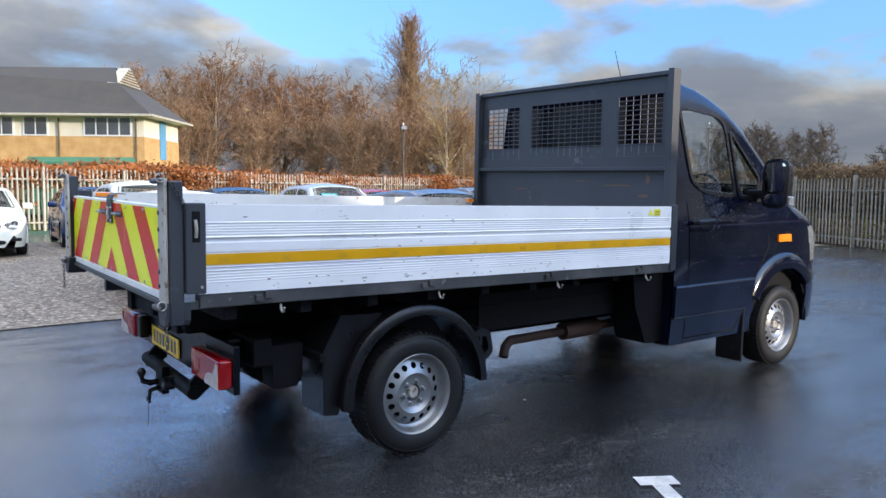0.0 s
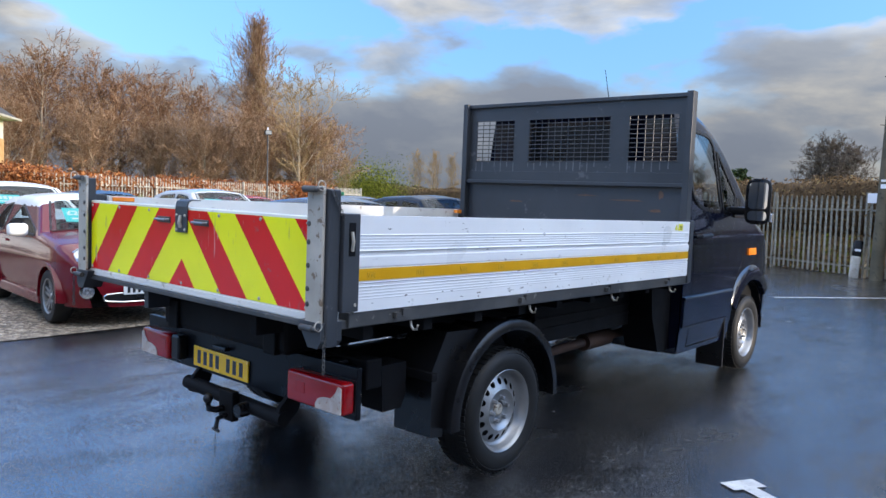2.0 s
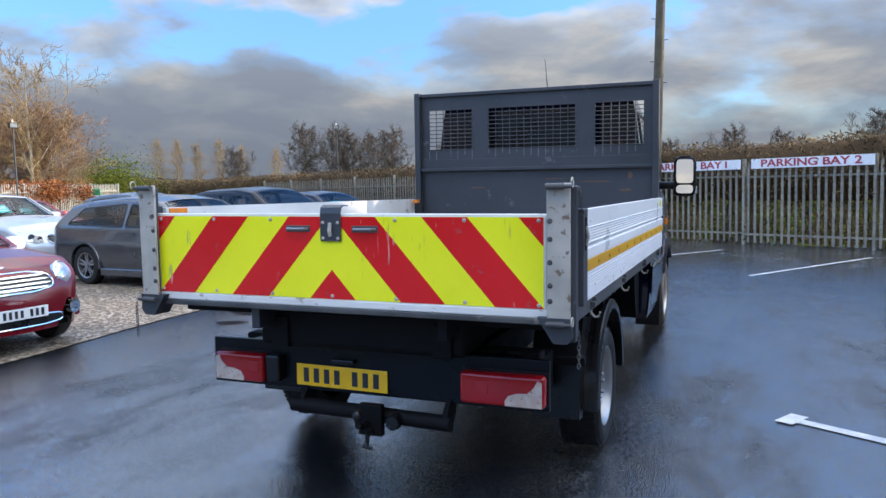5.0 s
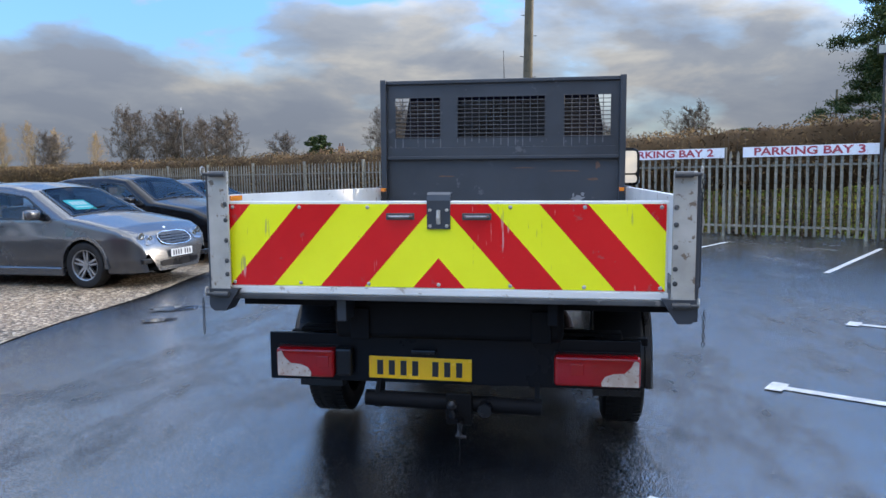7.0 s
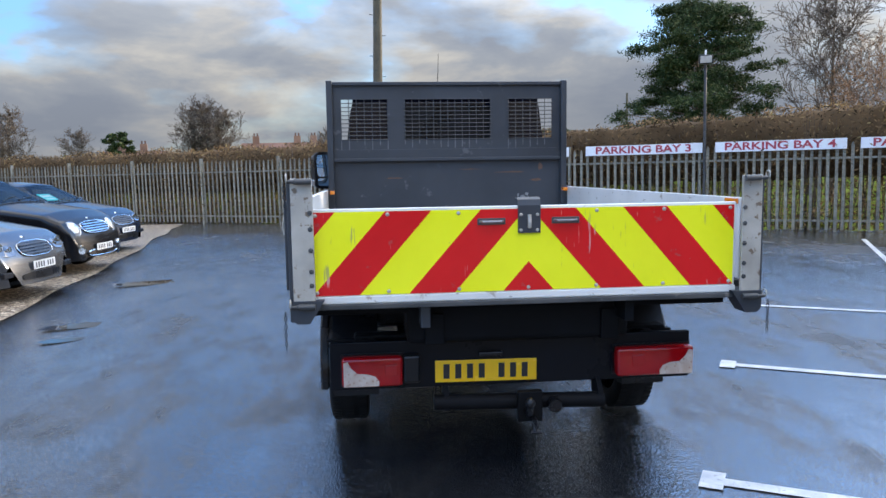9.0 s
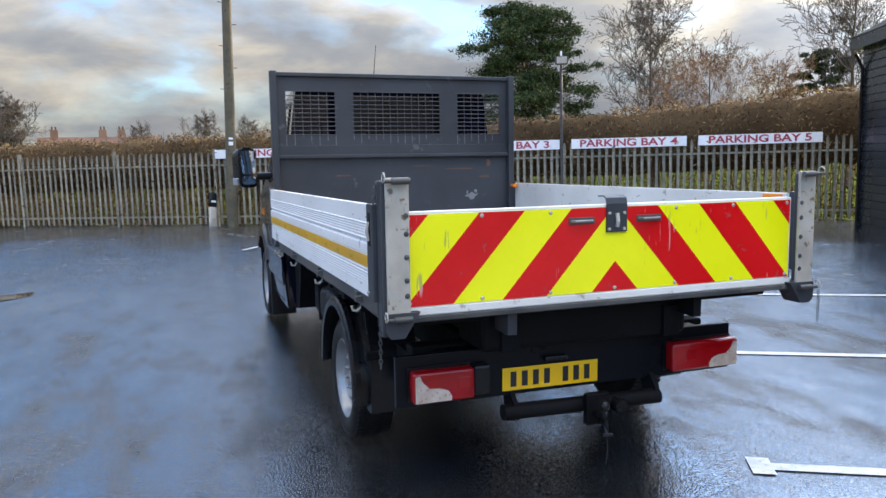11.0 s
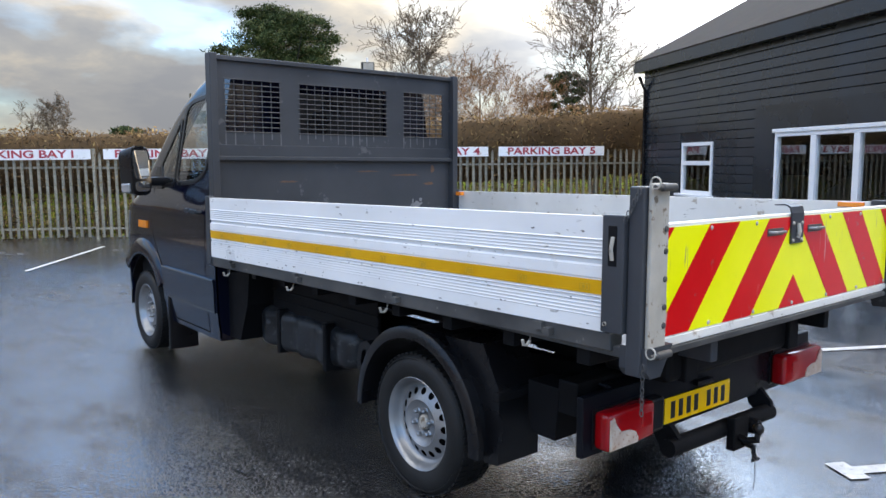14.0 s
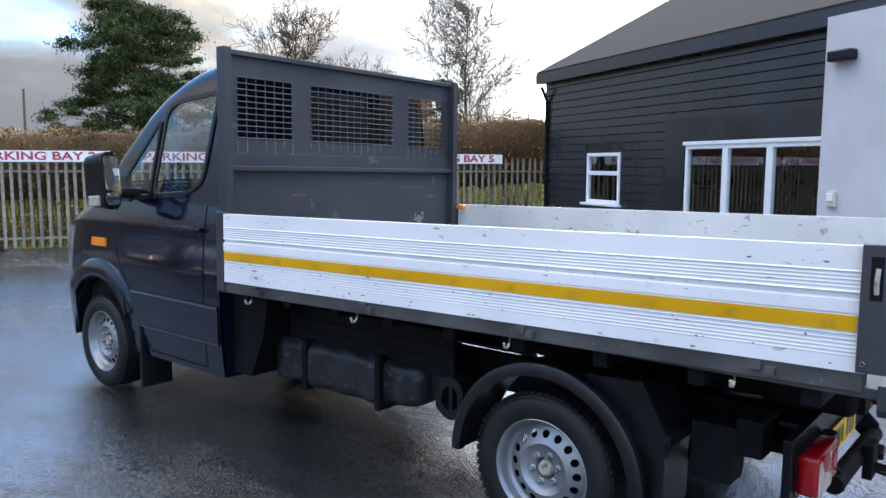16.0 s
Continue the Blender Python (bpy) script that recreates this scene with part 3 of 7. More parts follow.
def grow(gen, height, spread, limbs, steep, twigs, twig_r, trunk_r, start=0.2, lean=0.03, drop=0.0):
    """Rows of trunk and limb bars, and rows of twig bars, for a bare tree."""
    wood, fine = [], []
    p = np.zeros(3)
    spine = [p]
    n = 9
    for k in range(n):
        p = p + np.array([gen.normal(0, lean), gen.normal(0, lean), 1.0]) * height * 0.94 / n
        spine.append(p)
    for k in range(n):
        wood.append((spine[k], spine[k + 1], trunk_r * (1 - k / n) + 0.012, trunk_r * (1 - (k + 1) / n) + 0.012))

    def branch(o, d, length, r, level):
        q, steps = o, 4
        for j in range(steps):
            d = d + gen.normal(0, 0.13, 3) + np.array([0, 0, 0.06 if level < 2 else -drop])
            d /= np.linalg.norm(d)
            e = q + d * length / steps
            (wood if level < 1 else fine).append((q, e, max(r * (1 - j / steps), twig_r), max(r * (1 - (j + 1) / steps), twig_r * 0.7)))
            if level < 3:
                for _ in range(twigs[level]):
                    side = gen.normal(size=3)
                    side -= d * side.dot(d)
                    side /= np.linalg.norm(side)
                    nd = d * gen.uniform(0.5, 0.9) + side * gen.uniform(0.5, 0.9) + np.array([0, 0, 0.15])
                    branch(q + (e - q) * gen.random(), nd / np.linalg.norm(nd), length * gen.uniform(0.34, 0.55), r * 0.45, level + 1)
            q = e
    for k in range(limbs):
        f = start + (1 - start) * (k + gen.random()) / limbs
        o = spine[int(f * n)] + (spine[min(int(f * n) + 1, n)] - spine[int(f * n)]) * (f * n % 1)
        a = 2.4 * k + gen.uniform(-0.4, 0.4)
        d = np.array([math.cos(a), math.sin(a), steep * gen.uniform(0.7, 1.3)])
        shape = math.sin(math.pi * min(0.95, 0.25 + 0.62 * (f - start) / (1 - start))) * (1.12 - 0.45 * f)
        branch(o, d / np.linalg.norm(d), spread * shape * gen.uniform(0.8, 1.15), trunk_r * 0.4 * (1.1 - f), 0)
    return wood, fine


def bare_tree(name, label, seed, at, turn=0.0, bark=BARK, twig=TWIG_BROWN, group="bare winter trees", **shape):
    gen = np.random.default_rng(seed)
    wood, fine = grow(gen, **shape)
    tree = thing(name, label, "tree", group, pose(at[0], at[1], -0.15, 0, 0, turn))
    for part_name, rows_, mat_, sides in (("trunk", wood, bark, 6), ("crown", fine, twig, 3)):
        o = new(part_name, segs_mesh(part_name, rows_, mat_, sides))
        o.parent = tree
        if part_name == "crown":
            tagged(o, kind="stuff")
    return tree


BIRCH = dict(height=11.5, spread=4.1, limbs=20, steep=1.3, twigs=(2, 1, 1), twig_r=0.016, trunk_r=0.17, start=0.22, drop=0.02)
wood_a = bare_tree("birch_tree", "bare brown birch with fine drooping twigs", 11, (-63.2, 15.5), 0, BARK_PALE, TWIG_TAN, "woodland trees", **BIRCH)
wood_b = bare_tree("birch_tree", "bare brown birch with fine drooping twigs", 12, (-60.0, 21.0), 0, BARK_PALE, TWIG_BROWN, "woodland trees", **{**BIRCH, "height": 11.4, "spread": 4.6})
wood_c = bare_tree("oak_tree", "broad bare oak with a dense brown crown", 13, (-57.5, 26.5), 0, BARK, TWIG_BROWN, "woodland trees", height=10.3, spread=5.8, limbs=16, steep=0.9, twigs=(2, 1, 1), twig_r=0.018, trunk_r=0.22, start=0.18, drop=0.0)
wood_d = bare_tree("scrub_tree", "bushy bare brown willow scrub by the fence", 14, (-46.0, 31.5), 0, BARK_PALE, TWIG_TAN, "woodland trees", height=6.6, spread=4.8, limbs=20, steep=1.1, twigs=(2, 2, 1), twig_r=0.013, trunk_r=0.10, start=0.06, drop=0.0)
tr = random.Random(21)
for src, spots in ((wood_a, ((-66, 12), (-60, 17.5), (-58.5, 23.5), (-66, 21), (-67, 27))),
                   (wood_b, ((-64, 19), (-57, 29.5), (-62, 31), (-70, 23), (-56.5, 20))),
                   (wood_c, ((-55.5, 32.0), (-53, 36.0), (-60, 35), (-56, 24), (-59, 14.5), (-66, 30))),
                   (wood_d, ((-52, 27), (-50.5, 31), (-49, 34.5), (-47, 37), (-54, 22.5), (-56, 17.5), (-44, 36), (-48, 28.5)))):
    for x, y in spots:
        k = tr.uniform(0.82, 1.05)
        t = copy_thing(src, pose(x, y, -0.15, 0, 0, tr.uniform(0, 360)))
        t.scale = (k, k, k)
bare_tree("poplar_tree", "tall narrow bare poplar with upright brown branches", 31, (-60.5, 41.6), 0, BARK, TWIG_TAN, "woodland trees", height=18.5, spread=6.4, limbs=84, steep=4.6, twigs=(2, 2, 0), twig_r=0.016, trunk_r=0.22, start=0.12, drop=-0.22)
bare_tree("maple_tree", "wide bare maple with pale limbs and golden twigs", 32, (-43.8, 34.0), 0, BARK_PALE, TWIG_GOLD, "woodland trees", height=11.0, spread=5.4, limbs=16, steep=0.9, twigs=(2, 1, 1), twig_r=0.015, trunk_r=0.18, start=0.14, drop=-0.02)
round_a = bare_tree("lime_tree", "round bare tree standing in the far fields", 41, (-61.1, 98.1), 0, BARK, TWIG_GREY, "far field trees", height=10.8, spread=5.2, limbs=18, steep=1.1, twigs=(2, 2, 1), twig_r=0.022, trunk_r=0.25, start=0.12, drop=0.0)
for x, y, k in ((-55.5, 101.5, 0.92), (-49.5, 104.5, 0.94), (-41.6, 108.0, 0.7), (-25.5, 117, 1.1), (-27.5, 119, 1.05), (-23.5, 118, 1.0), (-62.3, 110, 1.05), (-57, 113, 0.95), (14.0, 74.8, 0.68), (1.2, 76.4, 0.58), (6, 80, 0.55), (-5, 78, 0.5), (-70, 92, 0.7)):
    t = copy_thing(round_a, pose(x, y, -0.2, 0, 0, tr.uniform(0, 360)))
    t.scale = (k, k, k)
pale_a = bare_tree("willow_tree", "pale golden bare willow in the distance", 42, (-91.9, 99.8), 0, BARK_PALE, TWIG_GOLD, "far willows", height=10.5, spread=3.6, limbs=20, steep=3.2, twigs=(2, 2, 1), twig_r=0.007, trunk_r=0.12, start=0.1, drop=0.0)
for x, y, k in ((-89.4, 101.8, 1), (-87, 104, 0.95), (-84, 106.4, 1.0), (-81, 108.5, 0.9), (-64.0, 57.0, 0.62), (-76, 112, 0.85)):
    t = copy_thing(pale_a, pose(x, y, -0.2, 0, 0, tr.uniform(0, 360)))
    t.scale = (k, k, k)
bare_tree("ash_tree", "bare ash tree with upright branches behind the hedge", 51, (17.8, 23.9), 0, BARK, TWIG_GREY, "trees behind the hedge", height=7.8, spread=3.9, limbs=15, steep=1.5, twigs=(2, 2, 1), twig_r=0.011, trunk_r=0.11, start=0.1, drop=0.0)
bare_tree("ash_tree", "bare ash tree with upright branches behind the shed", 52, (26.2, 21.2), 0, BARK, TWIG_GREY, "trees behind the hedge", height=9.8, spread=5.0, limbs=15, steep=1.3, twigs=(2, 2, 1), twig_r=0.012, trunk_r=0.14, start=0.15, drop=0.0)
bare_tree("hawthorn_bush", "brown hawthorn bush keeping some orange leaves", 53, (17.0, 19.2), 0, BARK, TWIG_BROWN, "trees behind the hedge", height=5.2, spread=3.0, limbs=18, steep=1.0, twigs=(2, 2, 1), twig_r=0.006, trunk_r=0.07, start=0.05, drop=0.0)
bare_tree("hawthorn_bush", "brown hawthorn bush keeping some orange leaves", 54, (20.5, 19.5), 0, BARK, TWIG_BROWN, "trees behind the hedge", height=4.6, spread=2.8, limbs=16, steep=1.0, twigs=(2, 2, 1), twig_r=0.006, trunk_r=0.07, start=0.05, drop=0.0)


def evergreen(name, label, seed, at, height, spread, clumps, count, leaf):
    """A conifer: bent trunk, limbs, and needle clumps on their ends with gaps between."""
    gen = np.random.default_rng(seed)
    tree = thing(name, label, "tree", "", pose(at[0], at[1], -0.15))
    wood, cloud_pts = [], []
    top_ = np.array([gen.normal(0, 0.3), gen.normal(0, 0.3), height])
    for k in range(8):
        a, b = top_ * k / 8, top_ * (k + 1) / 8
        wood.append((a, b, 0.03 * height * (1 - k / 9) * 0.6, 0.03 * height * (1 - (k + 1) / 9) * 0.6))
    for k in range(clumps):
        f = 0.20 + 0.80 * (k / clumps) ** 0.9
        a = 2.4 * k + gen.uniform(-0.5, 0.5)
        r = spread * (1.0 - 0.60 * f ** 2.6) * gen.uniform(0.40, 1.05)
        c = np.array([r * math.cos(a), r * math.sin(a), height * f])
        wood.append((top_ * max(0.1, f - 0.08), c, 0.05, 0.02))
        for _ in range(6):
            cc = c + gen.normal(0, 1, 3) * np.array([0.55, 0.55, 0.13]) * spread * 0.24
            wood.append((c, cc, 0.02, 0.01))
            ell = np.array([1.0, 1.0, 0.5]) * spread * gen.uniform(0.07, 0.16)
            pts = gen.normal(0, 0.55, (count, 3)) * ell + cc
            cloud_pts.append(pts)
    o = new("trunk", segs_mesh("trunk", wood, BARK, 6))
    o.parent = tree
    o = new("crown", leaves("crown", np.concatenate(cloud_pts), leaf, NEEDLES, gen, 2.4))
    o.parent = tree
    tagged(o, kind="stuff")
    return tree


evergreen("pine_tree", "large dark green pine with layered needle clumps", 61, (20.0, 41.1), 11.2, 4.5, 76, 230, 0.048)
evergreen("conifer_tree", "small dark green conifer behind the shed", 62, (27.0, 23.6), 6.2, 1.7, 30, 90, 0.05)
evergreen("conifer_tree", "small dark green conifer on the far field edge", 63, (-36.4, 109.8), 7.6, 2.4, 22, 60, 0.14)
evergreen("yew_bush", "rounded dark evergreen bush behind the hedge", 64, (14.1, 53.9), 4.3, 2.0, 22, 60, 0.08)
gen0 = np.random.default_rng(70)
pts = gen0.normal(0, 1, (9000, 3)) * np.array([2.2, 2.2, 1.3]) + np.array([-65.0, 61.5, 3.2])
o = new("green_scrub", leaves("green_scrub", pts[pts[:, 2] > -0.1], 0.085, IVY, gen0))
tagged(o, "dense green scrub at the field edge", "bush", "", "stuff")

# ---- hedges ----
def hedge(name, label, a, d, n_out, length, height, depth, count, leaf, material, seed, low=0.0, thin=0.35, lift=0.0, core=0.0):
    """A clipped hedge along a line: stems, and leaves or twigs denser towards the top."""
    gen = np.random.default_rng(seed)
    s = gen.uniform(0, length, count)
    f = gen.random(count)
    keep = gen.random(count) < thin + (1 - thin) * np.clip((f - 0.42) / 0.2, 0, 1)
    s, f = s[keep], f[keep]
    h = np.interp(s, *zip(*height))
    wob = 0.06 * np.sin(s * 1.9) + 0.04 * np.sin(s * 4.7 + 1)
    q = gen.normal(0, 0.36, len(s)) * depth
    z = low + (h + wob + gen.normal(0, 0.03, len(s)) - low) * f - 0.12 * (q / depth) ** 2
    pts = np.stack([a[0] + s * d.x + q * n_out.x, a[1] + s * d.y + q * n_out.y, z + lift], 1)
    ob = thing(name, label, "hedge")
    if core:
        m_, k_ = int(length * 4), 7
        ss, grid_ = np.linspace(0, length, m_), []
        for fz, fq in ((core, -0.20), (0.75, -0.30), (0.93, -0.26), (0.955, 0.0), (0.93, 0.26), (0.75, 0.30), (core, 0.20)):
            hh = np.interp(ss, *zip(*height))
            qq = (fq + gen.normal(0, 0.035, m_)) * depth
            zz = hh * (fz + gen.normal(0, 0.015, m_)) + lift
            grid_.append(np.stack([a[0] + ss * d.x + qq * n_out.x, a[1] + ss * d.y + qq * n_out.y, zz], 1))
        vv = np.stack(grid_, 1).reshape(-1, 3)
        idx = np.arange(m_ - 1)[:, None] * k_ + np.arange(k_)[None]
        nxt = np.roll(idx, -1, 1)
        o = new("core", quads("core", vv, np.stack([idx, nxt, nxt + k_, idx + k_], 2).reshape(-1, 4), material))
        o.parent = ob
        tagged(o, kind="stuff")
    o = new("twig_mass", leaves("twig_mass", pts, leaf, material, gen, 2.2))
    o.parent = ob
    tagged(o, kind="stuff")
    rows_ = []
    for _ in range(int(length * 24)):
        t = gen.uniform(0, length)
        q0 = gen.normal(0, 0.2) * depth
        base = np.array([a[0] + t * d.x + q0 * n_out.x, a[1] + t * d.y + q0 * n_out.y, lift])
        hh = np.interp(t, *zip(*height)) * gen.uniform(0.7, 1.0)
        tip = base + np.array([gen.normal(0, 0.18), gen.normal(0, 0.18), hh])
        mid = (base + tip) / 2 + gen.normal(0, 0.06, 3)
        r = gen.uniform(0.008, 0.022)
        rows_ += [(base, mid, r, r * 0.7), (mid, tip, r * 0.7, 0.004)]
    o = new("stem_mass", segs_mesh("stem_mass", rows_, BARK, 4))
    o.parent = ob
    tagged(o, kind="stuff")
    return ob


HSTART = FENCE_A - 30 * FENCE_D + 0.75 * FENCE_N
hedge("boundary_hedge", "clipped brown winter hedge thick with twigs behind the fence", HSTART, FENCE_D, FENCE_N, 62, ((0, 2.35), (30, 2.42), (44, 2.50), (50, 2.78), (55, 3.12), (62, 3.2)), 1.0, 220000, 0.026, TWIG_HEDGE, 81, 0.0, 0.66, -0.14, 0.42)
gen0 = np.random.default_rng(82)
n_ivy = 24000
s = gen0.uniform(8, 62, n_ivy)
q = gen0.normal(0, 0.25, n_ivy) + 0.2
z = np.abs(gen0.normal(0, 0.8, n_ivy)) * (0.55 + 0.45 * np.sin(s * 0.9) * np.sin(s * 2.3 + 1)) - 0.12
o = new("ivy", leaves("ivy", np.stack([HSTART.x + s * FENCE_D.x + q * FENCE_N.x, HSTART.y + s * FENCE_D.y + q * FENCE_N.y, z], 1), 0.022, IVY, gen0))
tagged(o, "green weeds and ivy under the hedge", "plant", "", "stuff")
# rough grass of the field beyond, upright blades
n_grass = 60000
s = gen0.uniform(-4, 47, n_grass)
q = 0.8 + 26 * gen0.random(n_grass) ** 1.7
base = np.stack([HSTART.x + s * FENCE_D.x + q * FENCE_N.x, HSTART.y + s * FENCE_D.y + q * FENCE_N.y, np.full(n_grass, -0.18)], 1)
a = gen0.uniform(0, 2 * math.pi, n_grass)
wid = np.stack([np.cos(a), np.sin(a), np.zeros(n_grass)], 1) * (0.010 + 0.0022 * q)[:, None]
tip = np.stack([gen0.normal(0, 0.06, n_grass), gen0.normal(0, 0.06, n_grass), gen0.uniform(0.12, 0.34, n_grass)], 1)
verts = np.stack([base - wid, base + wid, base + tip + wid * 0.3, base + tip - wid * 0.3], 1).reshape(-1, 3)
o = new("field_grass", quads("field_grass", verts, np.arange(n_grass)[:, None] * 4 + np.arange(4)[None], BLADES))
tagged(o, "rough yellow-green grass beyond the hedge", "grass", "", "stuff")
LEFT_A, LEFT_D = Vector((-20.2, -6.0)), Vector((-0.287, 0.958)).normalized()
LEFT_N = Vector((-LEFT_D.y, LEFT_D.x))
hedge("beech_hedge", "beech hedge with copper-orange winter leaves behind the fence", LEFT_A + 0.45 * LEFT_N, LEFT_D, LEFT_N, 33, ((0, 2.15), (9, 2.2), (12, 2.35), (16, 2.1), (24, 2.05), (30, 2.2), (33, 1.9)), 0.9, 30000, 0.05, BEECH, 83, 0.6, 0.10, 0.0, 0.8)
gen0 = np.random.default_rng(84)
clumps = []
for c, n, r in ((13.2, 1800, 0.75), (15.8, 500, 0.4), (21.5, 400, 0.5), (29.5, 1500, 0.8), (32.2, 500, 0.5)):
    s = gen0.normal(c, r, n)
    clumps.append(np.stack([LEFT_A.x + s * LEFT_D.x + gen0.normal(-0.12, 0.12, n) * LEFT_N.x, LEFT_A.y + s * LEFT_D.y + gen0.normal(-0.12, 0.12, n) * LEFT_N.y, 1.65 + gen0.normal(0, 0.28, n)], 1))
o = new("beech_shoots", leaves("beech_shoots", np.concatenate(clumps), 0.045, BEECH, gen0))
tagged(o, "copper beech shoots growing out through the fence", "plant", "", "stuff")

row_a, row_d = Vector((-84.0, 61.0)), Vector((0.72, 0.694)).normalized()
hedge("field_hedgerow", "far brown and green hedgerow across the fields", row_a, row_d, Vector((-row_d.y, row_d.x)), 40, ((0, 4.2), (8, 3.6), (15, 3.9), (24, 3.2), (40, 2.6)), 3.0, 26000, 0.10, SCRUB, 85, 0.0, 0.8, -0.1, 0.2)

# weathered fence along the far side of the yard, colour lightened for sunlight
pale2 = pale_mesh(1.98, 0.07)
pale2.materials.clear()
pale2.materials.append(GALV_SUNLIT)
bm = bmesh.new()
box(bm, -0.035, 0.035, -0.05, 0.05, 0, 2.05)
post2 = to_mesh("fence_post", bm, GALV_SUNLIT)
bm = bmesh.new()
box(bm, 0, 2.75, -0.035, 0.0, 1.62, 1.67)
rail2 = to_mesh("rail", bm, GALV_SUNLIT)
left_turn = math.degrees(math.atan2(LEFT_D.y, LEFT_D.x))
for k in range(13):
    p = LEFT_A + k * 2.75 * LEFT_D
    ob = thing("palisade_fence", "pale weathered palisade fence panel in low sunlight", "fence", "far fence panels", pose(p.x, p.y, 0, 0, 0, left_turn + 180) @ pose(-2.75, 0, 0))
    for nm, me, x in (("fence_post", post2, 0), ("rail", rail2, 0)):
        o = new(nm, me)
        o.parent = ob
    o = new("rail", rail2)
    o.parent = ob
    o.matrix_basis = pose(0, 0, -1.38)
    for j in range(17):
        o = new("pale", pale2)
        o.parent = ob
        o.matrix_basis = pose(0.14 + j * 2.61 / 17, -0.06, 0.04, 0, rng.uniform(-0.5, 0.5), 0)

p = LEFT_A + 33.2 * LEFT_D
notice = thing("notice_board", "small green and white notice on the fence end", "sign", "", pose(p.x + 0.12, p.y, 1.15, 0, 0, left_turn - 90))
part("board", bbox(-0.3, 0.3, -0.012, 0.012, 0, 0.62, 0.004), worn("notice_green", (0.05, 0.30, 0.14), (0.06, 0.36, 0.17), (0.4, 0.5), 4, relief=0), notice)
part("panel", bbox(-0.24, 0.24, -0.018, -0.012, 0.08, 0.28, 0.002), UPVC, notice)
part("prop", bbox(-0.03, 0.03, 0.012, 0.06, -1.15, 0.5, 0.004), GALV_SUNLIT, notice)

# ---- poles and floodlights ----
POLE_WOOD = worn("weathered_pole", (0.070, 0.058, 0.034), (0.125, 0.105, 0.066), (0.7, 0.9), 2.2, dirt=(0.05, 0.045, 0.03), dirt_at=0.62, relief=0.4, grain=30)
pole = thing("utility_pole", "tall weathered wooden utility pole by the fence", "pole", "", pose(-0.42, 16.55, -0.14, 0, 1.7, 0))
bm = bmesh.new()
tube(bm, [(0, 0, 0), (0, 0, 3), (0, 0, 6), (0, 0, 9.2)], 0.145, 16, 0.105)
part("shaft", bm, POLE_WOOD, pole, "", 40)
for z, h in ((2.33, 0.05), (2.2, 0.1)):
    part("tag", bbox(-0.06, 0.05, -0.15, -0.138, z - h / 2, z + h / 2, 0.002), UPVC, pole)
for k in range(5):
    bm = bmesh.new()
    z = 3.6 + 0.55 * k
    sgn = 1 if k % 2 else -1
    tube(bm, [(sgn * 0.10, 0, z), (sgn * 0.22, 0, z + 0.01)], 0.009, 6)
    part("step_iron", bm, BLACK, pole)


def floodlight(at, h, turn, label):
    ob = thing("floodlight", label, "lamp", "floodlights", pose(*at, fall(*at), 0, 0, turn))
    bm = bmesh.new()
    tube(bm, [(0, 0, 0), (0, 0, h)], 0.035, 10, 0.03)
    part("pole", bm, RAIL_GREY, ob, "", 40)
    head = part("lamp_head", bbox(-0.15, 0.15, -0.11, 0.02, h - 0.16, h + 0.04, 0.01), PLASTIC, ob)
    part("lens", bbox(-0.125, 0.125, -0.118, -0.108, h - 0.14, h + 0.02, 0.003), bpy.data.materials.get("flood_glass") or worn("flood_glass", (0.30, 0.31, 0.30), (0.42, 0.43, 0.42), (0.05, 0.15), 7, 0.4, relief=0), head)
    part("sensor", bbox(-0.02, 0.02, -0.02, 0.02, h + 0.04, h + 0.16, 0.004), UPVC, ob)
    return ob


floodlight((7.08, 12.22), 3.97, -20, "small floodlight on a thin grey steel post at the fence")
floodlight((-23.5, 16.3), 4.15, 70, "twin security floodlight on a pale post by the far fence")
floodlight((-18.05, 31.0), 4.85, 20, "floodlight and camera on a tall post beside the hedge")
drum = thing("feed_sack", "white sack with a dark printed top leaning by the pole", "sack", "", pose(-0.93, 16.72, -0.14, -6, 6, 20) @ Matrix.Diagonal((0.72, 0.8, 0.9, 1.0)))
bm = bbox(-0.15, 0.15, -0.07, 0.07, 0, 0.62, 0.05, None, 3)
for v in bm.verts:
    v.co += 0.02 * noise.noise_vector(v.co * 7)
part("sack_body", bm, BARE, drum, "crumpled white lower part", 50)
bm = bbox(-0.14, 0.14, -0.06, 0.06, 0.60, 1.04, 0.04, None, 3)
for v in bm.verts:
    v.co += 0.02 * noise.noise_vector(v.co * 6)
part("sack_top", bm, PLASTIC, drum, "dark upper part", 50)
part("plain_bar", bbox(-0.09, 0.09, -0.075, -0.066, 0.74, 0.80, 0.002), SIGN, drum)

# ---- shed with black cladding ----
GABLE, EAVE, RISE = 10.0, 3.86, 2.65
bm = bmesh.new()
W0, W1, WZ0, WZ1 = 1.74, 2.88, 1.02, 2.02
D0, D1, DZ = 4.75, 7.55, 2.11
TOPZ = 3.70
for s0, s1, z0, z1 in ((0, W0, 0, TOPZ), (W0, W1, 0, WZ0), (W0, W1, WZ1, TOPZ), (W1, D0, 0, TOPZ), (D0, D1, DZ, TOPZ), (D1, 7.75, 0, TOPZ)):
    box(bm, s0, s1, 0.0, 0.15, z0, z1, shed_m)
front = setting("wall_shed", bm, SHED, False, "black horizontally boarded shed front", "wall")
bm = bmesh.new()
prism(bm, [(0.15, 0), (GABLE, 0), (GABLE, EAVE - 0.05), (GABLE / 2, EAVE + RISE - 0.1), (0.15, EAVE - 0.05)], 0.0, 0.15, "x")
bm.transform(shed_m)
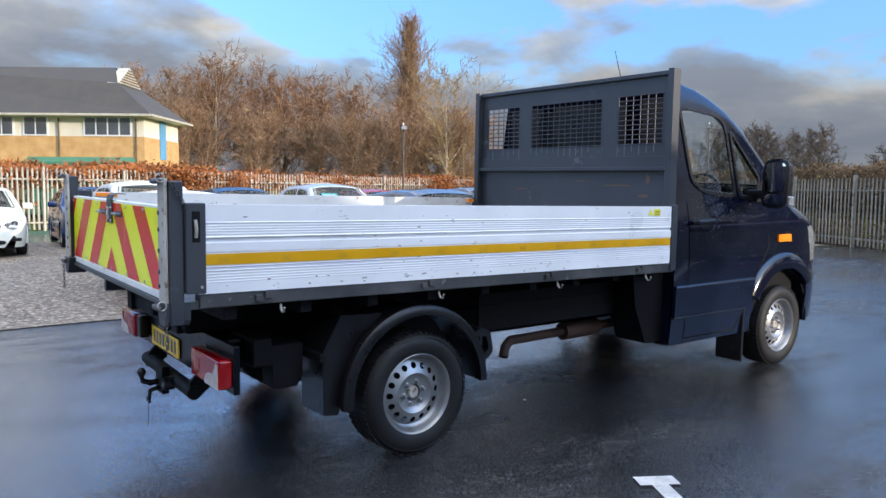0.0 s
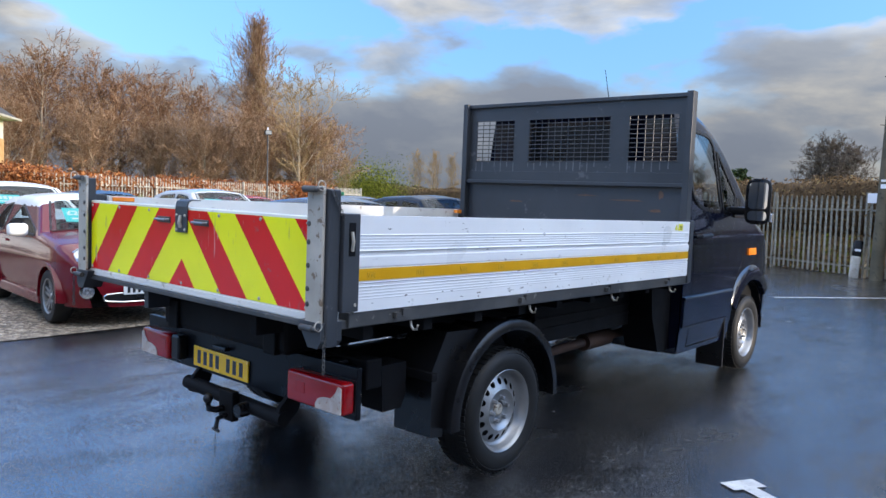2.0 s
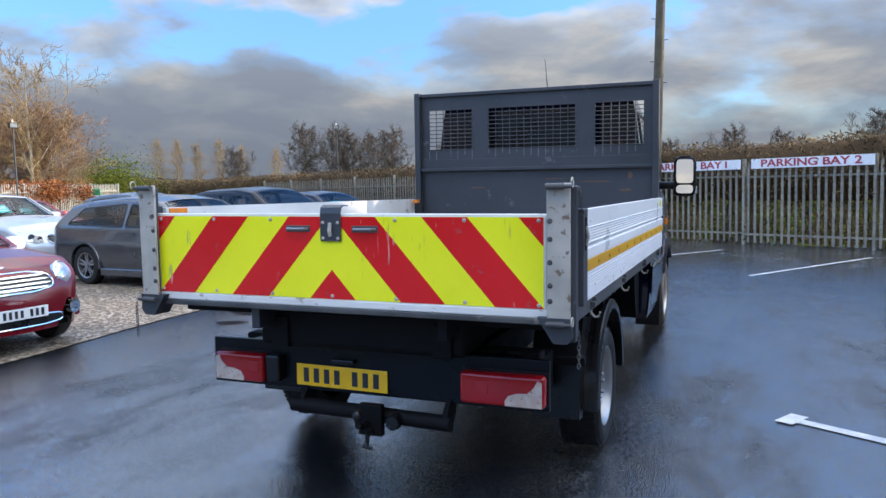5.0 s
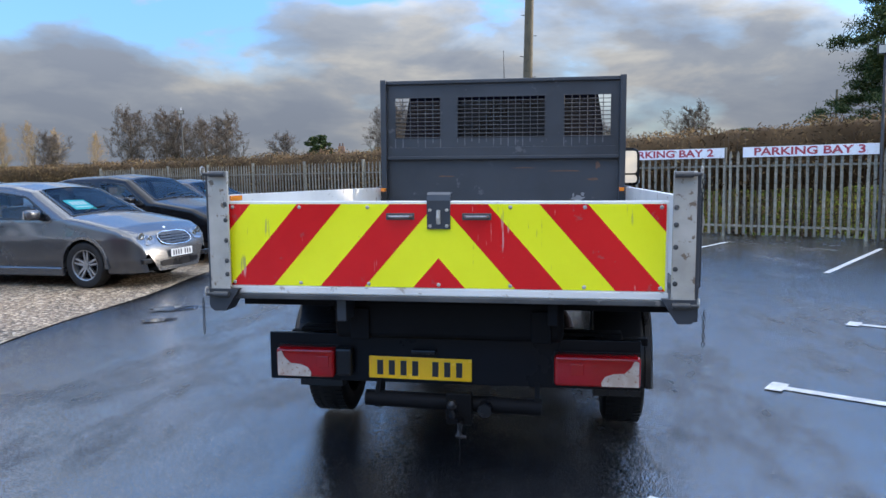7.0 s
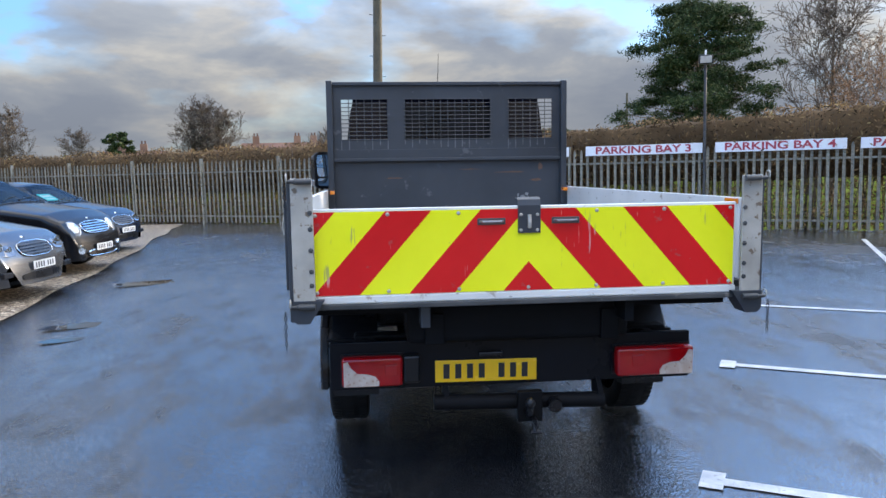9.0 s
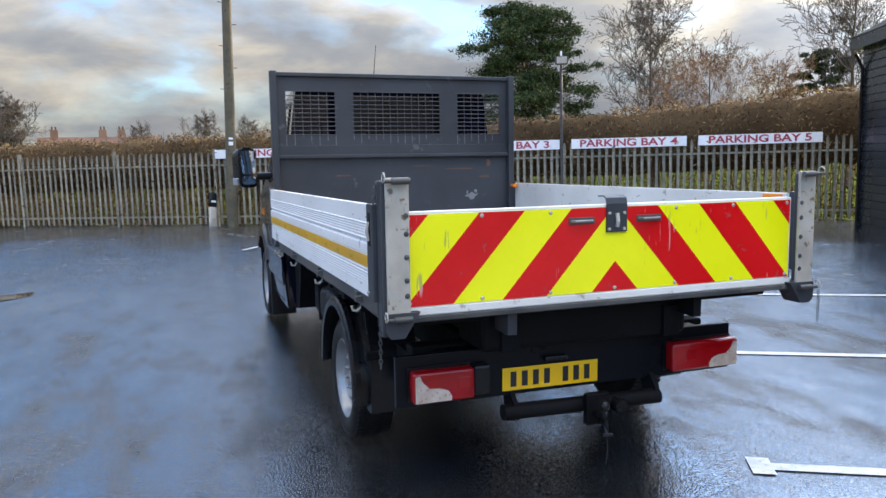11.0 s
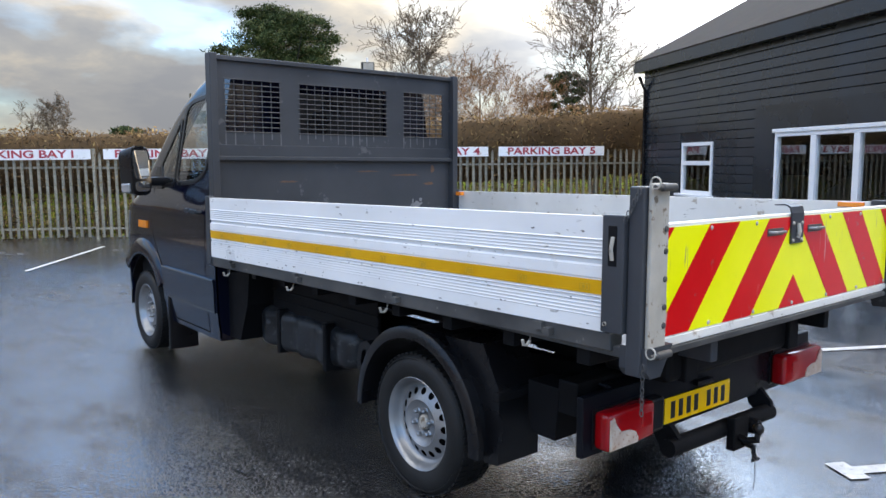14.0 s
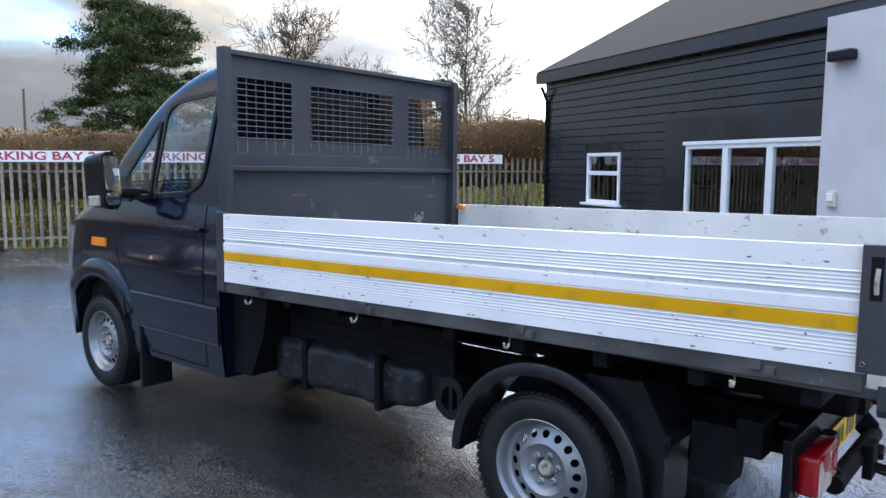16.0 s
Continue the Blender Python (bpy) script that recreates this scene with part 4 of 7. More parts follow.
setting("wall_shed_gable", bm, SHED, False, "black boarded shed gable end", "wall")
bm = bmesh.new()
prism(bm, [(0.15, 0), (GABLE, 0), (GABLE, EAVE - 0.05), (GABLE / 2, EAVE + RISE - 0.1), (0.15, EAVE - 0.05)], 15.85, 16.0, "x")
bm.transform(shed_m)
setting("wall_shed_end", bm, SHED)
bm = bmesh.new()
box(bm, 0.15, 15.85, GABLE - 0.15, GABLE, 0, EAVE - 0.05, shed_m)
setting("wall_shed_back", bm, SHED)
bm = bmesh.new()
box(bm, 0.15, 15.85, 0.15, GABLE - 0.15, 0.0, 0.05, shed_m)
setting("floor_shed", bm, RAIL_GREY)
bm = bmesh.new()
prism(bm, [(-0.20, EAVE - 0.10), (GABLE / 2, EAVE + RISE), (GABLE + 0.28, EAVE - 0.02), (GABLE + 0.28, EAVE + 0.06), (GABLE / 2, EAVE + RISE + 0.09), (-0.20, EAVE - 0.02)], -0.12, 16.2, "x")
bm.transform(shed_m)
roof = setting("roof_shed", bm, ROOF, False, "dark felted shed roof with mossy edges", "roof")
bm = bmesh.new()
box(bm, -0.12, 16.2, -0.22, -0.18, EAVE - 0.28, EAVE - 0.06, shed_m)
setting("trim_fascia", bm, SHED, False, "dark painted fascia board under the eaves", "trim")
bm = bmesh.new()
box(bm, -0.12, 16.2, -0.18, 0.0, EAVE - 0.27, EAVE - 0.24, shed_m)
setting("trim_soffit", bm, SHED)
bm = bmesh.new()
tube(bm, [shed_m @ Vector(p) for p in ((0.12, -0.06, 0.0), (0.12, -0.06, 3.2), (0.12, -0.2, 3.5))], 0.035, 8)
pipe_ob = tagged(part("drain_pipe", bm, PLASTIC, None, "", 40), "black plastic drain pipe on the shed corner", "pipe")

BOARD_H = 0.157


def board_mesh(length):
    bm = bmesh.new()
    prism(bm, [(0.0, 0.0), (-0.024, 0.0), (-0.020, BOARD_H - 0.020), (-0.004, BOARD_H - 0.003), (0.0, BOARD_H - 0.003)], 0, length, "x")
    return to_mesh("board", bm, SHED)


made = {}
for r in range(23):
    z = 0.02 + r * BOARD_H
    spans = [(0.0, 4.2)] if z < 2.5 else [(0.0, 7.75)]
    if z + BOARD_H > WZ0 - 0.08 and z < WZ1 + 0.08:
        spans = [(0.0, W0 - 0.06), (W1 + 0.06, 4.2)]
    for a, b in spans:
        key = round(b - a, 3)
        if key not in made:
            made[key] = board_mesh(b - a)
        o = new("board", made[key])
        o.parent = front
        o.matrix_basis = shed_m @ pose(a, 0, z)
bm = bmesh.new()
box(bm, 4.2, 7.75, -0.035, -0.002, DZ + 0.02, 2.56, shed_m)
box(bm, 4.2, D0 - 0.02, -0.035, -0.002, 0, DZ + 0.02, shed_m)
setting("trim_door_surround", bm, SHED, False, "flat black panel surrounding the glazed doors", "trim")


def glazing(name, label, s0, s1, z0, z1, bars, transoms):
    ob = new(name)
    ob.matrix_basis = shed_m
    tagged(ob, label, "window", "", "structure")
    f = 0.065
    for nm, a in (("window_frame", (s0, s1, z1 - f, z1)), ("window_frame", (s0, s1, z0, z0 + f)), ("window_frame", (s0, s0 + f, z0 + f, z1 - f)), ("window_frame", (s1 - f, s1, z0 + f, z1 - f))):
        part(nm, bbox(a[0], a[1], -0.03, 0.05, a[2], a[3], 0.006), UPVC, ob)
    for b in bars:
        part("mullion", bbox(b - 0.06, b + 0.06, -0.03, 0.05, z0 + f, z1 - f, 0.006), UPVC, ob)
    for z in transoms:
        part("transom", bbox(s0 + f, s1 - f, -0.03, 0.05, z - 0.04, z + 0.04, 0.006), UPVC, ob)
    cuts = [s0 + f] + list(bars) + [s1 - f]
    for a, b in zip(cuts, cuts[1:]):
        p = part("pane", bbox(a - 0.01, b + 0.01, 0.008, 0.016, z0 + f - 0.01, z1 - f + 0.01, 0), GLASS, ob)
        p.visible_shadow = False
    return ob


w1 = glazing("window_1", "white framed shed window with a small top light", W0, W1, WZ0, WZ1, (), (1.62,))
part("window_sill", bbox(W0 - 0.08, W1 + 0.08, -0.13, 0.0, WZ0 - 0.05, WZ0, 0.008), UPVC, w1)
glazing("door_1", "white framed glazed doors in four leaves", D0, D1, 0.0, DZ, (5.68, 6.58), ())
part("trim_door_head", bbox(D0 - 0.05, D1 + 0.1, -0.05, 0.0, DZ, DZ + 0.06, 0.006), UPVC, None).matrix_basis = shed_m
tagged(bpy.data.objects["trim_door_head"], "white strip over the glazed doors", "trim", "", "structure")
for nm, s0, s1, hgt in (("desk", 5.2, 6.9, 0.75), ("cabinet", 2.0, 2.6, 1.3)):
    ob = thing(nm, "dark office furniture behind the shed glazing", nm, "", shed_m @ pose(0, 2.0, 0.05))
    part("body", bbox(s0, s1, 0, 0.6, 0, hgt, 0.01), RAIL_GREY, ob)
bm = bmesh.new()
box(bm, 7.75, 13.0, -0.35, 0.14, 0, 3.66, shed_m)
setting("wall_porch", bm, RENDER, False, "pale rendered entrance block beside the shed", "wall")
porch = thing("wall_lamp", "dark bulkhead lamp on the rendered entrance wall", "lamp", "", shed_m @ pose(8.06, -0.35, 3.14))
part("lamp_body", bbox(-0.17, 0.17, -0.16, 0, -0.07, 0.07, 0.03, None, 3), PLASTIC, porch)
box_ob = thing("alarm_box", "small cream keypad box on the entrance wall", "box", "", shed_m @ pose(7.99, -0.35, 1.35))
part("case", bbox(-0.06, 0.06, -0.06, 0, -0.10, 0.10, 0.012), worn("cream_plastic", (0.55, 0.50, 0.38), (0.62, 0.56, 0.44), (0.4, 0.5), 5, relief=0), box_ob)
part("cover", bbox(-0.045, 0.045, -0.075, -0.06, -0.03, 0.08, 0.006), UPVC, box_ob)

# ---- house beyond the far fence ----
HOUSE_U, HOUSE_V = Vector((0.6, 0.8)), Vector((-0.8, 0.6))
house_m = Matrix(((0.6, -0.8, 0, -36.0), (0.8, 0.6, 0, 8.7), (0, 0, 1, 0.0), (0, 0, 0, 1)))
BRICK = worn("yellow_brick", (0.42, 0.24, 0.085), (0.54, 0.34, 0.14), (0.75, 0.9), 2.0, relief=0.3, grain=30)
CREAM = worn("cream_panels", (0.66, 0.62, 0.50), (0.72, 0.68, 0.56), (0.5, 0.6), 1.0, relief=0)
SLATE = worn("slate_roof", (0.034, 0.029, 0.023), (0.056, 0.048, 0.038), (0.6, 0.8), 1.5, relief=0.4, grain=8)
house = thing("office_building", "yellow brick office with cream upper panels and slate roof", "building", "", house_m)
U0, V1 = -16.0, 5.0
part("wall", bbox(U0, 0, 0, V1, 0, 3.98, 0), BRICK, house, "yellow brick lower wall")
part("upper_wall", bbox(U0 + 0.02, -0.02, 0.02, V1 - 0.02, 3.98, 5.05, 0), CREAM, house, "cream panelled upper wall")
bm = bmesh.new()
e0, ov, rz = 5.05, 0.6, 7.85
RU, GU, GZ, GV = -2.45, -1.75, 6.85, 1.45
ev = [bm.verts.new(p) for p in ((U0 - ov, -ov, e0), (ov, -ov, e0), (ov, V1 + ov, e0), (U0 - ov, V1 + ov, e0))]
rv = [bm.verts.new((U0 - ov, 2.5, rz)), bm.verts.new((RU, 2.5, rz))]
gv = [bm.verts.new((GU, 2.5 - GV, GZ)), bm.verts.new((GU, 2.5 + GV, GZ))]
bm.faces.new((ev[0], ev[1], gv[0], rv[1], rv[0])), bm.faces.new((ev[2], ev[3], rv[0], rv[1], gv[1])), bm.faces.new((ev[1], ev[2], gv[1], gv[0])), bm.faces.new((ev[3], ev[0], rv[0])), bm.faces.new(ev[::-1])
roof_h = part("roof", bm, SLATE, house, "dark slate hipped roof")
LOUVRE = worn("cream_louvre", (0.36, 0.33, 0.25), (0.44, 0.41, 0.32), (0.5, 0.6), 3, relief=0)
bm = bmesh.new()
prism(bm, [(2.5 - GV, GZ), (2.5 + GV, GZ), (2.5, rz - 0.02)], RU + 0.15, GU + 0.06, "x")
vent = part("gable_vent", bm, LOUVRE, house)
for k in range(6):
    z = GZ + 0.08 + k * 0.14
    h = GV * (1 - (z - GZ) / (rz - GZ)) - 0.1
    part("louvre_slat", bbox(GU + 0.06, GU + 0.10, 2.5 - h, 2.5 + h, z, z + 0.05, 0), BARK, vent)
part("gutter", bbox(U0 - ov, ov, -ov - 0.08, -ov, 4.97, 5.09, 0.02), LOUVRE, house)
part("gutter", bbox(ov, ov + 0.08, -ov, V1 + ov, 4.97, 5.09, 0.02), LOUVRE, house)
part("soffit", bbox(U0 - ov, ov, -ov, V1 + ov, 4.98, 5.03, 0), CREAM, house)
DARKGLASS = worn("dark_glass", (0.05, 0.06, 0.07), (0.09, 0.10, 0.12), (0.05, 0.1), 1.0, relief=0)
for a, b, bars in ((-3.1, -0.62, 4), (-6.2, -4.9, 2), (-9.1, -6.65, 4), (-12.4, -9.8, 4)):
    win = part("window", bbox(a, b, -0.03, 0.01, 4.0, 4.97, 0.005), UPVC, house)
    for k in range(bars):
        w = (b - a - 0.1) / bars
        part("pane", bbox(a + 0.05 + w * k + 0.04, a + 0.05 + w * (k + 1) - 0.04, -0.045, -0.03, 4.07, 4.92, 0), DARKGLASS, win)
part("blue_panel", bbox(0.0, 0.04, 2.1, 2.95, 2.9, 4.95, 0.005), worn("blue_paint", (0.10, 0.28, 0.45), (0.14, 0.34, 0.50), (0.4, 0.5), 2, relief=0), house)
for u in (-4.35, -0.4):
    bm = bmesh.new()
    tube(bm, [(u, -0.06, 0), (u, -0.06, 4.9)], 0.04, 8)
    part("down_pipe", bm, BARK, house)
net = thing("green_netting", "green netting over a low frame beside the office", "netting", "", house_m @ pose(0, -1.2, 0))
bm = bmesh.new()
prism(bm, [(0, 0), (0, 2.65), (0.5, 2.9), (1.0, 2.65), (1.0, 0)], -5.6, -0.3, "x")
part("cover", bm, worn("net_green", (0.04, 0.14, 0.08), (0.06, 0.19, 0.11), (0.6, 0.8), 3, relief=0.2), net)



# ---- far beyond the hedge ----
FAR_ROOF = worn("far_roof_tiles", (0.10, 0.050, 0.035), (0.16, 0.085, 0.06), (0.8, 0.9), 0.6, relief=0.3, grain=4)
FAR_BRICK = worn("far_brick", (0.22, 0.12, 0.08), (0.30, 0.17, 0.11), (0.8, 0.9), 0.8, relief=0.2, grain=6)


def far_house(at, turn, length, ridge, stacks):
    """A house of which the roof and chimneys rise over the hedge."""
    ob = thing("house", "brick house with a tiled roof far over the fields", "house", "far houses", pose(at[0], at[1], -0.2, 0, 0, turn))
    h = length / 2
    part("wall", bbox(-h, h, -3.5, 3.5, 0, ridge - 2.4, 0), FAR_BRICK, ob)
    bm = bmesh.new()
    prism(bm, [(-3.9, ridge - 2.5), (0, ridge), (3.9, ridge - 2.5)], -h - 0.3, h + 0.3, "x")
    part("roof", bm, FAR_ROOF, ob, "weathered tiled roof")
    for x in stacks:
        stack = part("chimney", bbox(x - 0.55, x + 0.55, -0.4, 0.4, ridge - 1.0, ridge + 1.1, 0.03), FAR_BRICK, ob)
        for dx in (-0.25, 0.25):
            part("chimney_pot", bbox(x + dx - 0.12, x + dx + 0.12, -0.12, 0.12, ridge + 1.1, ridge + 1.6, 0.02), FAR_ROOF, stack)


far_house((-12.6, 125.6), 8, 17.0, 6.2, (-6.4, 0.4, 3.1))
far_house((-37.1, 120.0), 14, 9.0, 5.2, (-2.0, 1.2))
bm = bmesh.new()
tube(bm, [(29.3, 80.3, -0.2), (29.3, 80.3, 4.5), (29.35, 80.3, 9.2)], 0.16, 8, 0.12)
tagged(part("utility_pole", bm, POLE_WOOD, None, "", 40), "far dark wooden utility pole in the fields", "pole")

# ---- vehicle shells ----
def lerp_list(pts, v):
    if v <= pts[0][0]:
        return pts[0][1]
    for (a, fa), (b, fb) in zip(pts, pts[1:]):
        if v <= b:
            return fa + (fb - fa) * (v - a) / (b - a)
    return pts[-1][1]


def inside(poly, y, z):
    hit = False
    for (y0, z0), (y1, z1) in zip(poly, poly[1:] + poly[:1]):
        if (z0 > z) != (z1 > z) and y < (y1 - y0) * (z - z0) / (z1 - z0) + y0:
            hit = not hit
    return hit


def rounded(poly, r=0.05, n=4):
    """The polygon with its corners rounded."""
    out = []
    pts = [Vector(p) for p in poly]
    for i, p in enumerate(pts):
        a, b = pts[i - 1], pts[(i + 1) % len(pts)]
        ra = min(r, (a - p).length * 0.45)
        rb = min(r, (b - p).length * 0.45)
        p0, p1 = p + (a - p).normalized() * ra, p + (b - p).normalized() * rb
        for k in range(n + 1):
            t = k / n
            out.append(tuple((1 - t) ** 2 * p0 + 2 * t * (1 - t) * p + t * t * p1))
    return out


class Shell:
    """A vehicle body along y: the outline from tail to nose, half widths by height, rounded nose and tail in plan."""

    def __init__(self, prof, zbot, half, nose, tail, edge=0.08, crown=0.05, bulge=0.06):
        self.prof, self.zbot, self.half, self.nose, self.tail, self.edge, self.crown, self.bulge = prof, zbot, half, nose, tail, edge, crown, bulge
        self.y0, self.y1 = prof[0][0], prof[-1][0]

    def top(self, y):
        return lerp_list(self.prof, y)

    def w(self, y, z):
        x = lerp_list(self.half, z)
        for f, (r, amount) in ((self.y1 - y, self.nose), (y - self.y0, self.tail)):
            if f < r:
                k = min(1.0, (r - f) / r)
                x -= amount * (1 - math.sqrt(max(0.0, 1 - k * k)))
        d = self.top(y) - z
        if d < self.edge:
            k = min(1.0, (self.edge - d) / self.edge)
            x -= self.edge * 0.8 * (1 - math.sqrt(max(0.0, 1 - k * k)))
        return x

    def at(self, y, z, side, off=0.0):
        return Vector((side * (self.w(y, z) + off), y, z))

    def body(self, holes=(), arches=(), screens=(), ny=60, nz=22, nu=10, rear_open=False):
        bm = bmesh.new()
        ys = spread(self.y0, self.y1, (self.y1 - self.y0) / ny)
        for side in (1, -1):
            cols = []
            for y in ys:
                t = self.top(y)
                cols.append([(y, self.zbot + (t - self.zbot) * (1 - (1 - k / nz) ** 1.3)) for k in range(nz + 1)])
            vs = [[bm.verts.new(self.at(y, z, side)) for y, z in c] for c in cols]
            for i in range(len(cols) - 1):
                for k in range(nz):
                    cy = (cols[i][k][0] + cols[i + 1][k][0]) / 2
                    cz = (cols[i][k][1] + cols[i + 1][k + 1][1]) / 2
                    if any(inside(h, cy, cz) for h in holes) or any((cy - a) ** 2 + (cz - b) ** 2 < r * r or (abs(cy - a) < r and cz < b) for a, b, r in arches):
                        continue
                    q = (vs[i][k], vs[i + 1][k], vs[i + 1][k + 1], vs[i][k + 1])
                    if len({tuple(round(c, 5) for c in v.co) for v in q}) == 4:
                        bm.faces.new(q)
        rows = []
        fine = [p for y in ys for p in [(y, self.top(y))]]
        for y, z in fine:
            wdt = self.w(y, z)
            front = min(1.0, max(0.0, (self.bulge_start() - z) / 0.3)) if y > (self.y0 + self.y1) / 2 else 0.0
            back = min(1.0, max(0.0, (self.bulge_start() - z) / 0.3)) if y <= (self.y0 + self.y1) / 2 else 0.0
            rows.append([bm.verts.new((u * wdt, y + (front - back) * self.bulge * (1 - u * u), z + self.crown * (1 - u * u) * (1 - max(front, back)))) for u in (2 * k / nu - 1 for k in range(nu + 1))])
        for i in range(len(rows) - 1):
            ym = (ys[i] + ys[i + 1]) / 2
            for k in range(nu):
                um = abs(2 * (k + 0.5) / nu - 1)
                if any(a < ym < b and um < 0.9 for a, b in screens):
                    continue
                bm.faces.new((rows[i][k], rows[i][k + 1], rows[i + 1][k + 1], rows[i + 1][k]))
        bmesh.ops.remove_doubles(bm, verts=bm.verts[:], dist=0.0005)
        return bm

    def bulge_start(self):
        return self.prof[-1][1] + 0.75

    def over(self, u, y, off=0.0):
        """A point on the bonnet, screen or roof at y, u from -1 to 1 across."""
        z = self.top(y)
        n = Vector((0, -(self.top(y + 0.02) - self.top(y - 0.02)) / 0.04, 1)).normalized()
        return Vector((u * self.w(y, z), y, z + self.crown * (1 - u * u))) + n * off

    def patch(self, left, right, z0, z1, side, off, n=12, m=12, thick=0.0):
        """A panel on the flank between two front-to-rear limits given by height."""
        bm = bmesh.new()
        rows = []
        for k in range(n + 1):
            z = z0 + (z1 - z0) * k / n
            a, b = lerp_list(left, z), lerp_list(right, z)
            rows.append([bm.verts.new(self.at(a + (b - a) * j / m, z, side, off)) for j in range(m + 1)])
        for p, q in zip(rows, rows[1:]):
            for j in range(m):
                bm.faces.new((p[j], p[j + 1], q[j + 1], q[j]))
        rim = [rows[0], rows[-1], [r[0] for r in rows], [r[-1] for r in rows]]
        for line in rim:
            inner = [bm.verts.new(v.co - Vector((side * (off + 0.01), 0, 0))) for v in line]
            for j in range(len(line) - 1):
                bm.faces.new((line[j], line[j + 1], inner[j + 1], inner[j]))
        return bm

    def pane(self, poly, side, off=0.0):
        bm = bmesh.new()
        vs = [bm.verts.new(self.at(y, z, side, off)) for y, z in poly]
        c = bm.verts.new(sum((v.co for v in vs), Vector()) / len(vs) + Vector((side * 0.004, 0, 0)))
        for a, b in zip(vs, vs[1:] + vs[:1]):
            bm.faces.new((a, b, c))
        return bm

    def seal(self, line, side, width=0.03, off=0.006, closed=True):
        bm = bmesh.new()
        pts = [Vector(p) for p in line]
        n = len(pts)
        rings = []
        for i, p in enumerate(pts):
            a = pts[i - 1] if closed or i else p
            b = pts[(i + 1) % n] if closed or i < n - 1 else p
            d = (b - a).normalized()
            nn = Vector((-d.y, d.x)) * width / 2
            rings.append([bm.verts.new(self.at(*(p + s * nn), side, o)) for s, o in ((-1, 0.0), (-0.8, off), (0.8, off), (1, 0.0))])
        for i in range(n if closed else n - 1):
            a, b = rings[i], rings[(i + 1) % n]
            for k in range(3):
                bm.faces.new((a[k], b[k], b[k + 1], a[k + 1]))
        return bm

    def screen(self, y0, y1, u=0.9, off=0.002, n=8):
        bm = bmesh.new()
        rows = [[bm.verts.new(self.over(u * (2 * k / n - 1), y, off)) for k in range(n + 1)] for y in spread(y0, y1, (y1 - y0) / n)]
        for a, b in zip(rows, rows[1:]):
            for k in range(n):
                bm.faces.new((a[k], a[k + 1], b[k + 1], b[k]))
        return bm


def arch_band(cy, cz, r0, r1, x_in, x_out, a0, a1, n=20):
    """A curved band over a wheel: flat lip outward, from radius r0 to r1, between two angles."""
    bm = bmesh.new()
    rings = []
    for k in range(n + 1):
        a = radians(a0 + (a1 - a0) * k / n)
        c, s = math.cos(a), math.sin(a)
        mid = (r0 + r1) / 2
        rings.append([bm.verts.new((x, cy + r * c, cz + r * s)) for x, r in ((x_in, r1), (x_in + (x_out - x_in) * 0.7, r1), (x_out, mid + (r1 - mid) * 0.4), (x_out, r0), (x_in, r0))])
    for a, b in zip(rings, rings[1:]):
        for k in range(5):
            bm.faces.new((a[k], b[k], b[(k + 1) % 5], a[(k + 1) % 5]))
    bm.faces.new(rings[0]), bm.faces.new(rings[-1][::-1])
    return bm


